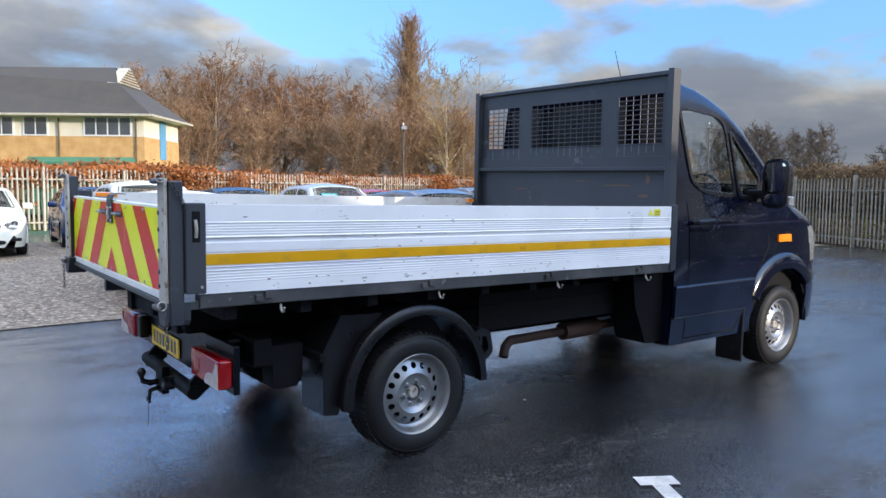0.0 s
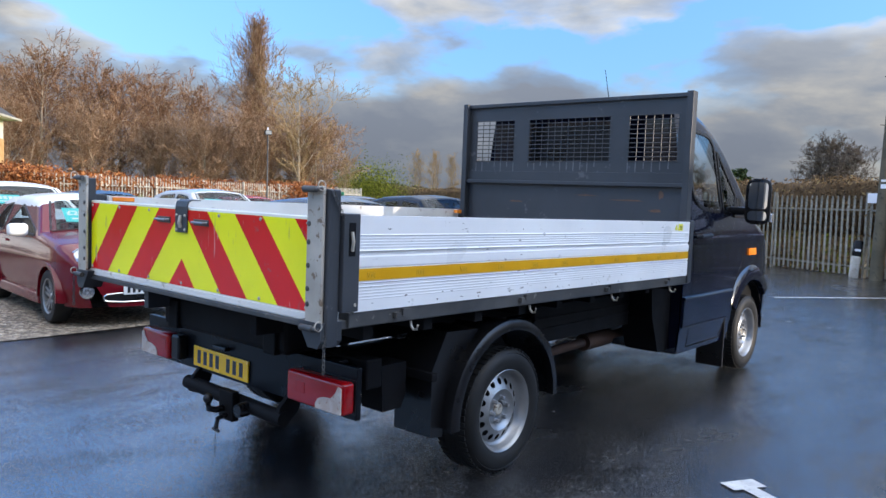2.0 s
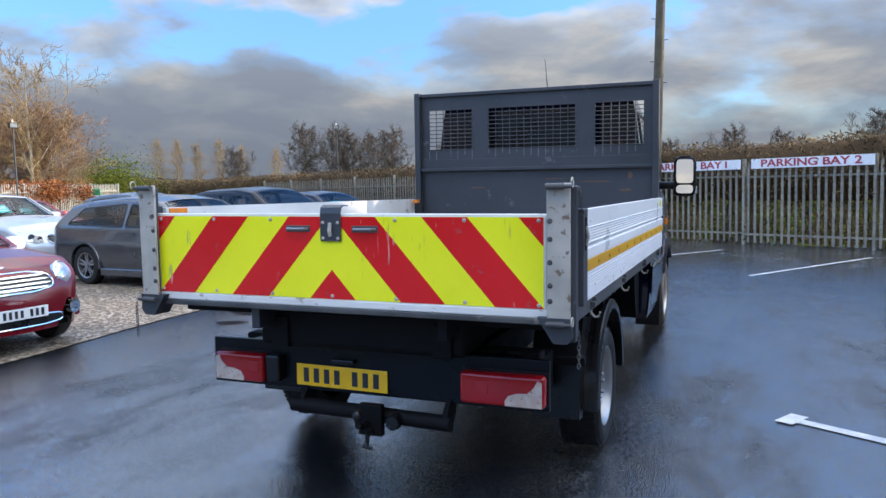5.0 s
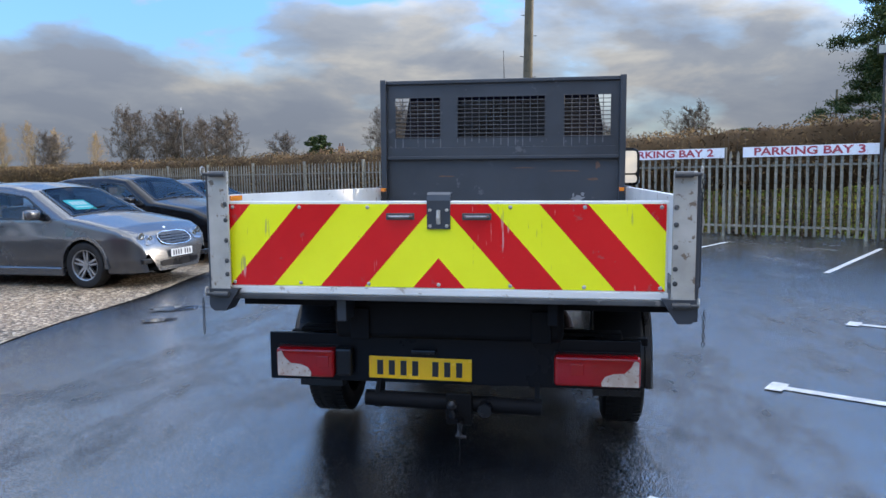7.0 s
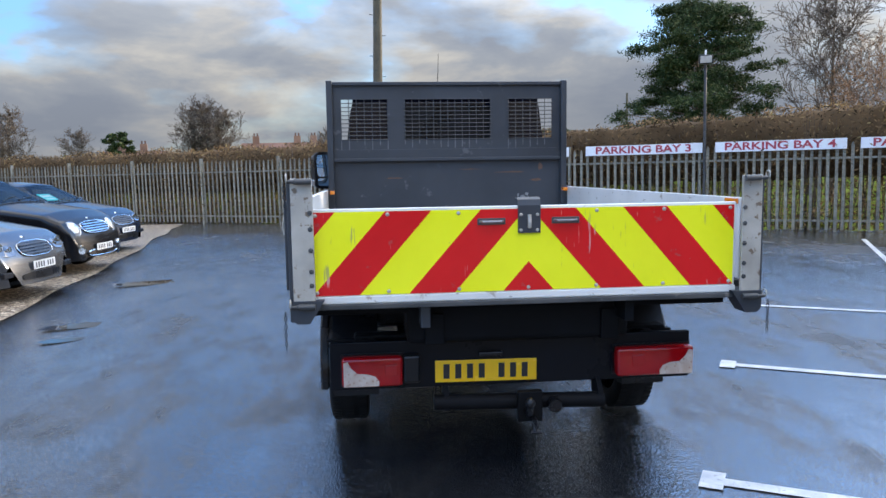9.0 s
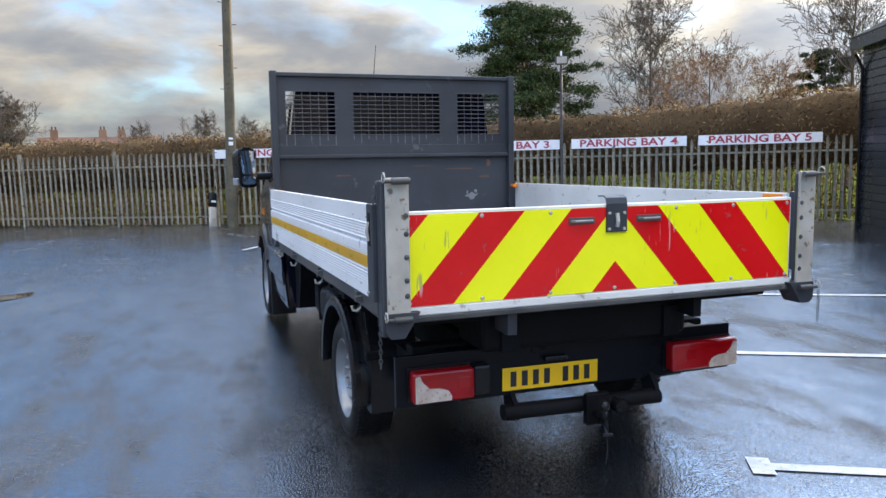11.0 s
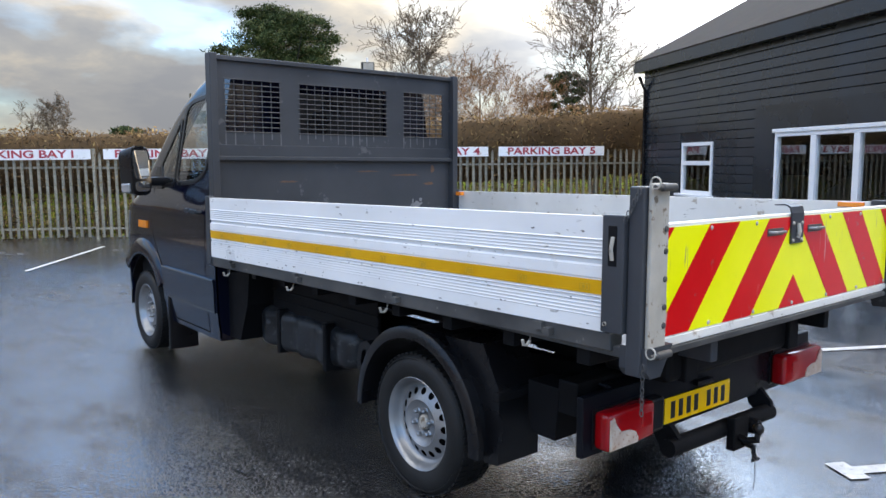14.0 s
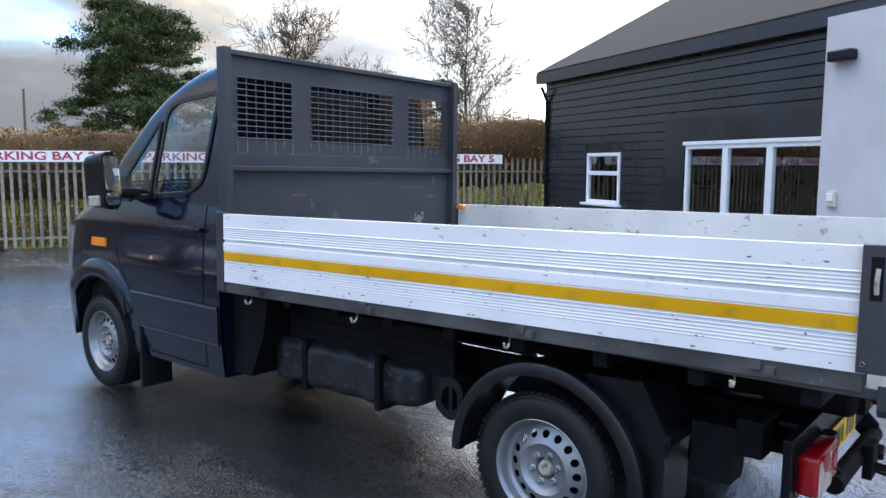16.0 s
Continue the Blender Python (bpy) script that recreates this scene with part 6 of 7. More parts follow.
    for o in set(bpy.data.objects) - before:
        for v in o.data.vertices:
            f = (v.co.y + 1.18) / 3.2
            v.co.x *= (1.05 + 0.03 * f) / 1.062
            v.co.z += (0.027 if side > 0 else 0.040) * (1 - f) - 0.002 * f
    part("front_upright", bbox(min(side * 1.04, side * 1.085), max(side * 1.04, side * 1.085), 1.99, 2.05, 0.90, 1.345, 0.004), STEEL_GREY, truck)
    part("marker_lamp", bbox(min(side * 0.99, side * 1.03), max(side * 0.99, side * 1.03), 1.90, 1.96, 1.302, 1.332, 0.003), bpy.data.materials["amber_lens"], truck)

# headboard with mesh openings
HB0, HB1, HBW = 0.95, 2.235, 1.0
OPEN = [(-0.925, -0.525), (-0.375, 0.375), (0.535, 0.925)]
OZ0, OZ1 = 1.765, 2.11
headboard = part("headboard", bbox(-HBW, HBW, 2.055, 2.065, HB0, OZ0, 0), STEEL_GREY, truck, "grey painted steel headboard with mesh openings and drip marks")
part("top_panel", bbox(-HBW, HBW, 2.055, 2.065, OZ1, HB1, 0), STEEL_GREY, headboard)
edges = [-HBW] + [v for o in OPEN for v in o] + [HBW]
for k in range(0, len(edges), 2):
    part("upright_panel", bbox(edges[k], edges[k + 1], 2.055, 2.065, OZ0, OZ1, 0), STEEL_GREY, headboard)
for side in (1, -1):
    part("headboard_post", bbox(min(side * 0.995, side * 1.045), max(side * 0.995, side * 1.045), 2.0, 2.075, HB0, 2.262, 0.004), STEEL_GREY, headboard)
part("top_rail", bbox(-1.0, 1.0, 2.03, 2.085, 2.225, 2.255, 0.004), STEEL_GREY, headboard)
part("middle_rail", bbox(-0.995, 0.995, 2.015, 2.055, 1.575, 1.605, 0.005), STEEL_GREY, headboard)
part("middle_strip", bbox(-0.995, 0.995, 2.04, 2.055, 1.605, 1.68, 0.002), STEEL_GREY, headboard)
DRIP = worn("grey_drips", (0.085, 0.088, 0.092), (0.13, 0.133, 0.137), (0.4, 0.5), 12, relief=0)
for o in OPEN:
    for x in spread(o[0], o[1], 0.062):
        bm = bmesh.new()
        tube(bm, [(x, 2.058, OZ0 - 0.01), (x, 2.058, OZ1 + 0.01)], 0.0035, 5)
        part("mesh_wire", bm, STEEL_GREY, headboard)
        if rng.random() < 0.8:
            h = rng.uniform(0.03, 0.085)
            part("drip_mark", bbox(x - 0.004, x + 0.004, 2.0535, 2.0548, OZ0 - 0.005 - h, OZ0 - 0.005, 0), DRIP, headboard)
    for z in spread(OZ0, OZ1, 0.0345):
        bm = bmesh.new()
        tube(bm, [(o[0] - 0.01, 2.052, z), (o[1] + 0.01, 2.052, z)], 0.0035, 5)
        part("mesh_wire", bm, STEEL_GREY, headboard)

# pale scuffs and rusty scrapes low on the headboard
SCUFF_RUST = worn("rusty_scrape", (0.10, 0.055, 0.035), (0.16, 0.09, 0.055), (0.6, 0.8), 20, relief=0.1)
for cx, cz, w_, h_, m_ in ((0.66, 1.235, 0.05, 0.028, RIM), (0.70, 1.275, 0.014, 0.02, RIM), (0.62, 1.262, 0.010, 0.016, RIM), (0.55, 1.47, 0.16, 0.006, SCUFF_RUST), (0.78, 1.40, 0.05, 0.012, SCUFF_RUST), (0.20, 1.50, 0.09, 0.005, SCUFF_RUST), (-0.48, 1.43, 0.07, 0.006, SCUFF_RUST), (0.82, 1.52, 0.02, 0.03, SCUFF_RUST)):
    bm = bmesh.new()
    bm.faces.new([bm.verts.new((cx + w_ * (1 + rng.uniform(-0.45, 0.35)) * math.cos(2 * math.pi * k / 16), 2.0525, cz + h_ * (1 + rng.uniform(-0.5, 0.4)) * math.sin(2 * math.pi * k / 16))) for k in range(16)])
    part("scuff_mark", bm, m_, headboard)

# tailboard with chevrons
tail = part("tailboard", bbox(-0.952, 0.952, -1.302, -1.268, 0.955, 1.385, 0.004), ALLOY_IN, truck, "white tailboard with red and yellow chevron sheeting")
part("sheeting", bbox(-0.942, 0.942, -1.3045, -1.3022, 0.998, 1.372, 0), YELLOW, tail, "fluorescent yellow sheeting")
CZ0, CZ1 = 0.998, 1.372


def clip(poly, x0, x1):
    for lim, keep in ((x0, 1), (x1, -1)):
        out = []
        for a, b in zip(poly, poly[1:] + poly[:1]):
            ia, ib = (a[0] - lim) * keep >= 0, (b[0] - lim) * keep >= 0
            if ia:
                out.append(a)
            if ia != ib:
                t = (lim - a[0]) / (b[0] - a[0])
                out.append((lim, a[1] + t * (b[1] - a[1])))
        poly = out
        if not poly:
            return []
    return poly


for k in range(4):
    b0 = -0.113 - 0.415 * k
    poly = clip([(b0, CZ0), (b0 + 0.200, CZ0), (b0 + 0.516, CZ1), (b0 + 0.316, CZ1)], -0.942, 0.0)
    if len(poly) < 3:
        continue
    for side in (1, -1):
        bm = bmesh.new()
        q = poly if side > 0 else [(-x, z) for x, z in poly]
        bm.faces.new([bm.verts.new((x, -1.3055, z)) for x, z in q])
        part("chevron_stripe", bm, RED, tail, "red reflective stripe")
part("bottom_rail", bbox(-0.96, 0.96, -1.314, -1.26, 0.934, 0.958, 0.004), RAIL_GREY, tail)
part("bottom_strip", bbox(-0.955, 0.955, -1.308, -1.30, 0.962, 0.992, 0.002), ALLOY_IN, tail)
bm = bmesh.new()
prism(bm, [(-1.3065, 1.262), (-1.3065, 1.385), (-1.300, 1.408), (-1.283, 1.418), (-1.24, 1.416), (-1.24, 1.421), (-1.285, 1.424), (-1.306, 1.413), (-1.3135, 1.387), (-1.3135, 1.262)], -0.048, 0.052, "x")
bracket = part("latch_bracket", bm, STEEL_GREY, tail, "bent dark steel strap over the top edge")
for x in (-0.035, 0.038):
    for z in (1.275, 1.345):
        bm = bmesh.new()
        lathe(bm, [(0, 0.006), (0.006, 0.005), (0.008, 0.0)], 8, pose(x, -1.3135, z, 0, 0, -90))
        part("bolt", bm, BARE, bracket)
bm = bmesh.new()
tube(bm, [(0.002, -1.315, 1.285), (0.002, -1.322, 1.31), (0.002, -1.315, 1.345)], 0.009, 8)
part("catch", bm, BARE, bracket)
for x in (-0.165, 0.165):
    grip = part("grip_plate", bbox(x - 0.062, x + 0.062, -1.309, -1.3055, 1.302, 1.332, 0.0015), RAIL_GREY, tail)
    bm = bmesh.new()
    tube(bm, [(x - 0.05, -1.308, 1.317), (x - 0.042, -1.33, 1.317), (x + 0.042, -1.326, 1.317), (x + 0.05, -1.308, 1.317)], 0.006, 8)
    part("grip_bar", bm, RIM, grip, "", 40)
for z in (1.358, 1.012):
    for k in range(7):
        x = -0.925 + k * 0.308
        bm = bmesh.new()
        lathe(bm, [(0, 0.004), (0.006, 0.003), (0.009, 0.0)], 10, pose(x, -1.306, z, 0, 0, -90))
        part("rivet", bm, BARE, tail)

tail.location.x = -0.016
for o in [tail] + list(tail.children_recursive):
    for v in o.data.vertices:
        v.co.z = 0.980 + 0.965 * (v.co.z - 0.998)

# chassis and rear end
TANK = worn("dusty_black_plastic", (0.008, 0.009, 0.010), (0.022, 0.023, 0.025), (0.35, 0.55), 5, dirt=(0.05, 0.05, 0.05), dirt_at=0.62, relief=0.15, spec=0.35)
for side in (1, -1):
    part("chassis_rail", bbox(side * 0.42 - 0.035, side * 0.42 + 0.035, -0.95, 3.4, 0.48, 0.66, 0.006), BLACK, truck)
    part("subframe_rail", bbox(side * 0.42 - 0.045, side * 0.42 + 0.045, -1.12, 2.1, 0.70, 0.85, 0.006), BLACK, truck)
    stub = part("subframe_end", bbox(side * 0.47 - 0.022, side * 0.47 + 0.022, -1.24, -1.08, 0.81, 0.91, 0.004), STEEL_GREY if side < 0 else BLACK, truck)
    part("side_guard", bbox(side * 0.70 - 0.012, side * 0.70 + 0.012, 0.62, 1.86, 0.565, 0.80, 0.006), BLACK, truck)
    for z in (0.655, 0.72):
        part("guard_rib", bbox(side * 0.713 - 0.006, side * 0.713 + 0.006, 0.62, 1.86, z - 0.006, z + 0.006, 0.002), BLACK, truck)
    # rear mudguard
    ay, ar_ = (0.0, 0.0) if side > 0 else (-0.04, -0.012)
    bm = arch_band(ay, 0.355, 0.425 + ar_, 0.455 + ar_, side * 0.70, side * 0.985, 0, 184, 30)
    guard = part("mudguard", bm, PLASTIC, truck, "", 40)
    bm = arch_band(ay, 0.355, 0.415 + ar_, 0.468 + ar_, side * 0.955, side * 0.995, 0, 184, 30)
    part("mudguard_lip", bm, PLASTIC, guard, "", 40)
    bm = bmesh.new()
    prism(bm, [(-0.40, 0.50), (-0.30, 0.70), (-0.20, 0.79), (-0.45, 0.80), (-0.55, 0.62), (-0.545, 0.30), (-0.46, 0.29)], side * 0.68, side * 0.92)
    part("mud_flap", bm, PLASTIC, guard)
    part("mudguard_stay", bbox(side * 0.62 - 0.06, side * 0.62 + 0.06, -0.05, 0.05, 0.78, 0.86, 0.01), BLACK, guard)
bm = bmesh.new()
lathe(bm, [(0, -0.7), (0.06, -0.7), (0.06, -0.14), (0.11, -0.1), (0.13, 0), (0.11, 0.1), (0.06, 0.14), (0.06, 0.7), (0, 0.7)], 16, Matrix.Translation((0, 0, 0.35)))
part("rear_axle", bm, BLACK, truck, "", 40)
for side in (1, -1):
    for k in range(3):
        part("leaf_spring", bbox(side * 0.5 - 0.03, side * 0.5 + 0.03, -0.7 + 0.15 * k, 0.7 - 0.15 * k, 0.40 - 0.02 * k, 0.417 - 0.02 * k, 0.003), BLACK, truck)
bm = bmesh.new()
tube(bm, [(0, 0.1, 0.36), (0, 2.4, 0.5)], 0.045, 10)
part("prop_shaft", bm, BLACK, truck)
RUST = worn("rusty_exhaust", (0.035, 0.017, 0.011), (0.075, 0.040, 0.027), (0.7, 0.9), 7, 0.2, relief=0.3)
bm = bmesh.new()
tube(bm, [(0.52, 2.3, 0.45), (0.52, 1.75, 0.44), (0.52, 1.25, 0.43), (0.53, 1.05, 0.43), (0.56, 0.98, 0.40), (0.58, 0.95, 0.34)], 0.032, 10)
pipe = part("exhaust_pipe", bm, RUST, truck, "rusty exhaust pipe", 40)
bm = bmesh.new()
tube(bm, [(0.52, 1.9, 0.44), (0.52, 1.55, 0.435)], 0.062, 14)
part("silencer", bm, RUST, pipe, "", 40)
bm = bbox(-0.76, -0.44, 0.80, 1.98, 0.335, 0.60, 0.06, None, 3)
bmesh.ops.subdivide_edges(bm, edges=[e for e in bm.edges if abs(e.verts[0].co.y - e.verts[1].co.y) > 0.5], cuts=13)
for v in bm.verts:
    v.co.x += 0.020 * math.sin(v.co.y * 26) if v.co.x < -0.6 else 0.0
    v.co.z += 0.05 * min(1.0, max(0.0, (1.15 - v.co.y) / 0.35)) if v.co.z < 0.45 else 0.0
tank = part("fuel_tank", bm, TANK, truck, "black moulded plastic fuel tank", 40)
for y in (1.08, 1.66):
    part("tank_strap", bbox(-0.785, -0.43, y - 0.02, y + 0.02, 0.325, 0.615, 0.01), BLACK, tank)
part("battery_box", bbox(-0.68, -0.42, 0.62, 0.98, 0.42, 0.58, 0.03), PLASTIC, truck)
for side in (1, -1):
    bm = bmesh.new()
    outer_ = rounded([(0.46, 0.44), (0.55, 0.41), (0.63, 0.47), (0.60, 0.60), (0.52, 0.63), (0.46, 0.58)], 0.03)
    inner_ = [(0.535 + (y_ - 0.535) * 0.58, 0.52 + (z_ - 0.52) * 0.58) for y_, z_ in outer_]
    rings_ = [[bm.verts.new((side * x_, y_, z_)) for y_, z_ in pts_] for x_, pts_ in ((0.74, outer_), (0.85, outer_), (0.85, inner_), (0.74, inner_))]
    for a_, b_ in zip(rings_, rings_[1:] + rings_[:1]):
        for k in range(len(a_)):
            q_ = (k + 1) % len(a_)
            bm.faces.new((a_[k], a_[q_], b_[q_], b_[k]))
    box(bm, side * 0.795 - 0.05, side * 0.795 + 0.05, 0.525, 0.545, 0.46, 0.60)
    part("wheel_chock", bm, PLASTIC, truck)
    bm = bmesh.new()
    prism(bm, [(-0.75, 0.44), (-0.63, 0.44), (-0.60, 0.50), (-0.60, 0.66), (-0.77, 0.66)], side * 0.66, side * 0.80)
    part("hanger_bracket", bm, BLACK, truck)
    part("mud_flap_bar", bbox(min(side * 0.4, side * 0.95), max(side * 0.4, side * 0.95), -0.58, -0.54, 0.58, 0.62, 0.006), BLACK, truck)
part("tipper_box", bbox(-0.55, 0.52, -1.10, -0.78, 0.70, 0.90, 0.03, None, 3), BLACK, truck)
part("cross_tube", bbox(-0.80, 0.80, -0.86, -0.76, 0.56, 0.70, 0.01), BLACK, truck)
BEAM = worn("beam_paint", (0.0035, 0.0043, 0.006), (0.005, 0.006, 0.009), (0.24, 0.36), 3, relief=0.05, spec=0.16)
beam = part("light_beam", bbox(-0.915, 0.872, -0.985, -0.955, 0.462, 0.695, 0.004), BEAM, truck, "dark navy steel plate carrying lights and number plate")
part("beam_top", bbox(-0.70, 0.70, -0.955, -0.88, 0.675, 0.69, 0.003), BEAM, beam)
for side, x, hw_ in ((1, 0.672, 0.195), (-1, -0.713, 0.145)):
    lamp = part("tail_light", bbox(x - hw_, x + hw_, -1.06, -0.987, 0.492, 0.637, 0.018, None, 3), worn("red_lens", (0.26, 0.002, 0.004), (0.34, 0.004, 0.006), (0.10, 0.18), 6, relief=0.02, coat=0.25, spec=0.35) if side > 0 else bpy.data.materials["red_lens"], truck, "red lens with faded cream patch", 40)
    bm = bmesh.new()
    w = side
    pts = [(0.02, 0.500), (0.185, 0.500), (0.185, 0.615), (0.165, 0.622), (0.15, 0.59), (0.12, 0.562), (0.07, 0.558), (0.035, 0.545), (0.018, 0.52)]
    prism(bm, [(x + w * (a - 0.195 + hw_), b) for a, b in pts][::w], -1.0635, -1.058, "y")
    part("reverse_lens", bm, worn("cream_lens", (0.46, 0.34, 0.26), (0.60, 0.50, 0.42), (0.15, 0.3), 14, dirt=(0.30, 0.12, 0.08), dirt_at=0.62, relief=0.05, coat=0.6) if side > 0 else bpy.data.materials["cream_lens"], lamp)
    part("brake_lens", bbox(x - w * 0.09 - 0.03, x - w * 0.09 + 0.03, -1.0625, -1.058, 0.545, 0.60, 0.003), bpy.data.materials["red_lens"], lamp)
    part("lamp_back", bbox(x - hw_ - 0.005, x + hw_ + 0.005, -0.99, -0.986, 0.488, 0.641, 0.001), PLASTIC, lamp)
part("lamp_plug", bbox(-0.566, -0.485, -1.045, -0.987, 0.50, 0.635, 0.012), PLASTIC, truck, "torn black plastic lamp end")
PLATE = worn("plate_yellow", (0.84, 0.45, 0.004), (0.90, 0.50, 0.006), (0.2, 0.3), 5, relief=0.02)
INK = worn("plate_ink", (0.010, 0.010, 0.010), (0.016, 0.016, 0.016), (0.3, 0.4), 5, relief=0)
WHITE_PLATE = worn("plate_white", (0.62, 0.62, 0.60), (0.68, 0.68, 0.66), (0.25, 0.35), 5, relief=0)


def number_plate(name, parent, m, material, width=0.50, height=0.108, marks=(0, 1, 2, 3, 4.7, 5.7, 6.7)):
    """A plate whose characters are plain upright bars."""
    bm = bbox(-width / 2, width / 2, -0.004, 0.004, -height / 2, height / 2, 0.002)
    p = part(name, bm, material, parent)
    p.matrix_basis = m
    for k in marks:
        bm = bbox(-0.015, 0.015, -0.0055, -0.0035, -0.036, 0.036, 0)
        o = part("plain_bar", bm, INK, p)
        o.matrix_basis = Matrix.Translation((-width / 2 + 0.055 + k * 0.0575 * width / 0.5, 0, 0))
    return p


number_plate("number_plate", truck, pose(-0.16, -0.993, 0.537, 0, 0.6, 0), PLATE)
part("plate_lamp", bbox(-0.20, -0.08, -1.02, -0.987, 0.612, 0.632, 0.005), PLASTIC, truck)
# tow bar
bm = bmesh.new()
tube(bm, [(-0.42, -1.02, 0.395), (0.42, -1.02, 0.375)], 0.038, 14)
tow = part("tow_bar", bm, BLACK, truck, "black steel tow bar with ball and coupling", 40)
for x in (-0.36, 0.40):
    bm = bmesh.new()
    prism(bm, [(-1.05, 0.36), (-1.0, 0.34), (-0.93, 0.40), (-0.90, 0.50), (-0.97, 0.50), (-1.04, 0.43)], x - 0.012, x + 0.012)
    part("tow_bracket", bm, BLACK, tow)
part("tow_plate", bbox(-0.02, 0.10, -1.09, -1.05, 0.30, 0.45, 0.006), BLACK, tow)
bm = bmesh.new()
tube(bm, [(0.02, -1.07, 0.36), (0.02, -1.13, 0.355), (0.02, -1.17, 0.37), (0.02, -1.175, 0.40)], 0.016, 10)
lathe(bm, [(0, -0.025), (0.012, -0.023), (0.021, -0.012), (0.025, 0), (0.021, 0.012), (0.012, 0.023), (0, 0.025)], 14, pose(0.02, -1.175, 0.42, 0, 90, 0))
part("tow_ball", bm, PLASTIC, tow, "", 40)
bm = bmesh.new()
tube(bm, [(0.05, -1.09, 0.33), (0.05, -1.14, 0.32), (0.05, -1.15, 0.27)], 0.013, 8)
tube(bm, [(0.03, -1.15, 0.27), (0.08, -1.15, 0.265)], 0.008, 6)
part("coupling_pin", bm, PLASTIC, tow)
bm = bmesh.new()
lathe(bm, [(0, -0.03), (0.032, -0.03), (0.036, -0.01), (0.036, 0.03), (0, 0.03)], 14, pose(0.16, -1.075, 0.375, 0, 0, 90))
part("socket", bm, PLASTIC, tow, "", 40)
bm = bmesh.new()
tube(bm, [(0.05, -1.15, 0.265), (0.053, -1.152, 0.2), (0.048, -1.15, 0.13)], 0.0016, 5)
part("cord", bm, PLASTIC, tow)
# warning label on the right board
label_ob = part("warning_label", bbox(1.076, 1.081, 1.80, 1.865, 1.275, 1.32, 0), worn("label_yellow", (0.70, 0.66, 0.03), (0.76, 0.72, 0.04), (0.3, 0.4), 6, relief=0), truck, "small yellow warning label")
for z in (1.285, 1.295, 1.305):
    part("plain_bar", bbox(1.081, 1.0818, 1.808, 1.855, z - 0.002, z + 0.002, 0), INK, label_ob)
bm = bmesh.new()
prism(bm, [(1.745, 1.28), (1.785, 1.28), (1.765, 1.318)], 1.076, 1.081)
part("warning_triangle", bm, bpy.data.materials["label_yellow"], truck)


# ---- parked cars ----
def paint(name, a, coat=0.5, metal=0.0):
    b = tuple(min(1.0, c * 1.18) for c in a)
    return worn(name, a, b, (0.20, 0.28), 1.3, metal, relief=0, coat=coat, spec=0.15)


CHROME = worn("chrome", (0.62, 0.63, 0.64), (0.70, 0.71, 0.72), (0.06, 0.14), 5, 1.0, relief=0)
LENS = bpy.data.materials["lamp_lens"]
DARK_LENS = worn("smoked_lamp_lens", (0.06, 0.062, 0.066), (0.16, 0.165, 0.17), (0.06, 0.12), 18, 0.3, relief=0, coat=1.0)
TEAL = worn("teal_card", (0.03, 0.48, 0.50), (0.05, 0.56, 0.57), (0.4, 0.5), 5, relief=0)
CARD_INK = worn("card_print", (0.60, 0.66, 0.68), (0.66, 0.72, 0.74), (0.4, 0.5), 5, relief=0)
CABIN = worn("cabin_trim", (0.012, 0.012, 0.013), (0.022, 0.022, 0.024), (0.6, 0.8), 4, relief=0.1)

FORMS = {
    "mini": dict(L=3.70, H=1.41, half=0.835, r=0.300, axles=(0.62, 3.06), prof=[(0, 0.28), (0.01, 0.55), (0.04, 0.88), (0.16, 0.97), (0.36, 1.30), (0.6, 1.37), (1.1, 1.41), (1.7, 1.40), (2.05, 1.345), (2.60, 0.985), (2.85, 0.955), (3.3, 0.89), (3.5, 0.80), (3.62, 0.66), (3.68, 0.46), (3.70, 0.22)], belt=0.93, win=[(0.42, 1.02, 0.95), (1.10, 2.46, 1.98)], screen=(2.06, 2.58), rear=(0.17, 0.36)),
    "suv": dict(L=4.30, H=1.58, half=0.90, r=0.345, axles=(0.78, 3.40), prof=[(0, 0.32), (0.01, 0.6), (0.05, 1.02), (0.34, 1.45), (0.8, 1.55), (1.8, 1.58), (2.25, 1.525), (2.92, 1.125), (3.15, 1.085), (3.8, 0.985), (4.06, 0.86), (4.2, 0.68), (4.27, 0.46), (4.30, 0.26)], belt=1.06, win=[(0.45, 1.55, 0.72), (1.64, 2.76, 2.2)], screen=(2.28, 2.89), rear=(0.08, 0.32)),
    "estate": dict(L=4.63, H=1.48, half=0.92, r=0.335, axles=(1.0, 3.72), prof=[(0, 0.30), (0.01, 0.6), (0.04, 0.90), (0.10, 1.04), (0.50, 1.36), (0.95, 1.43), (1.8, 1.48), (2.3, 1.465), (2.7, 1.39), (3.42, 1.01), (3.7, 0.965), (4.25, 0.855), (4.45, 0.75), (4.56, 0.6), (4.61, 0.42), (4.63, 0.22)], belt=0.98, win=[(0.52, 1.98, 1.0), (2.05, 3.16, 2.62)], screen=(2.72, 3.40), rear=(0.13, 0.48)),
    "hatch": dict(L=4.08, H=1.45, half=0.87, r=0.315, axles=(0.70, 3.22), prof=[(0, 0.30), (0.01, 0.58), (0.05, 0.92), (0.36, 1.32), (0.85, 1.43), (1.7, 1.45), (2.1, 1.40), (2.85, 1.0), (3.1, 0.96), (3.65, 0.87), (3.88, 0.76), (4.0, 0.6), (4.06, 0.42), (4.08, 0.22)], belt=0.97, win=[(0.48, 1.42, 0.80), (1.5, 2.66, 2.05)], screen=(2.13, 2.82), rear=(0.09, 0.34)),
}


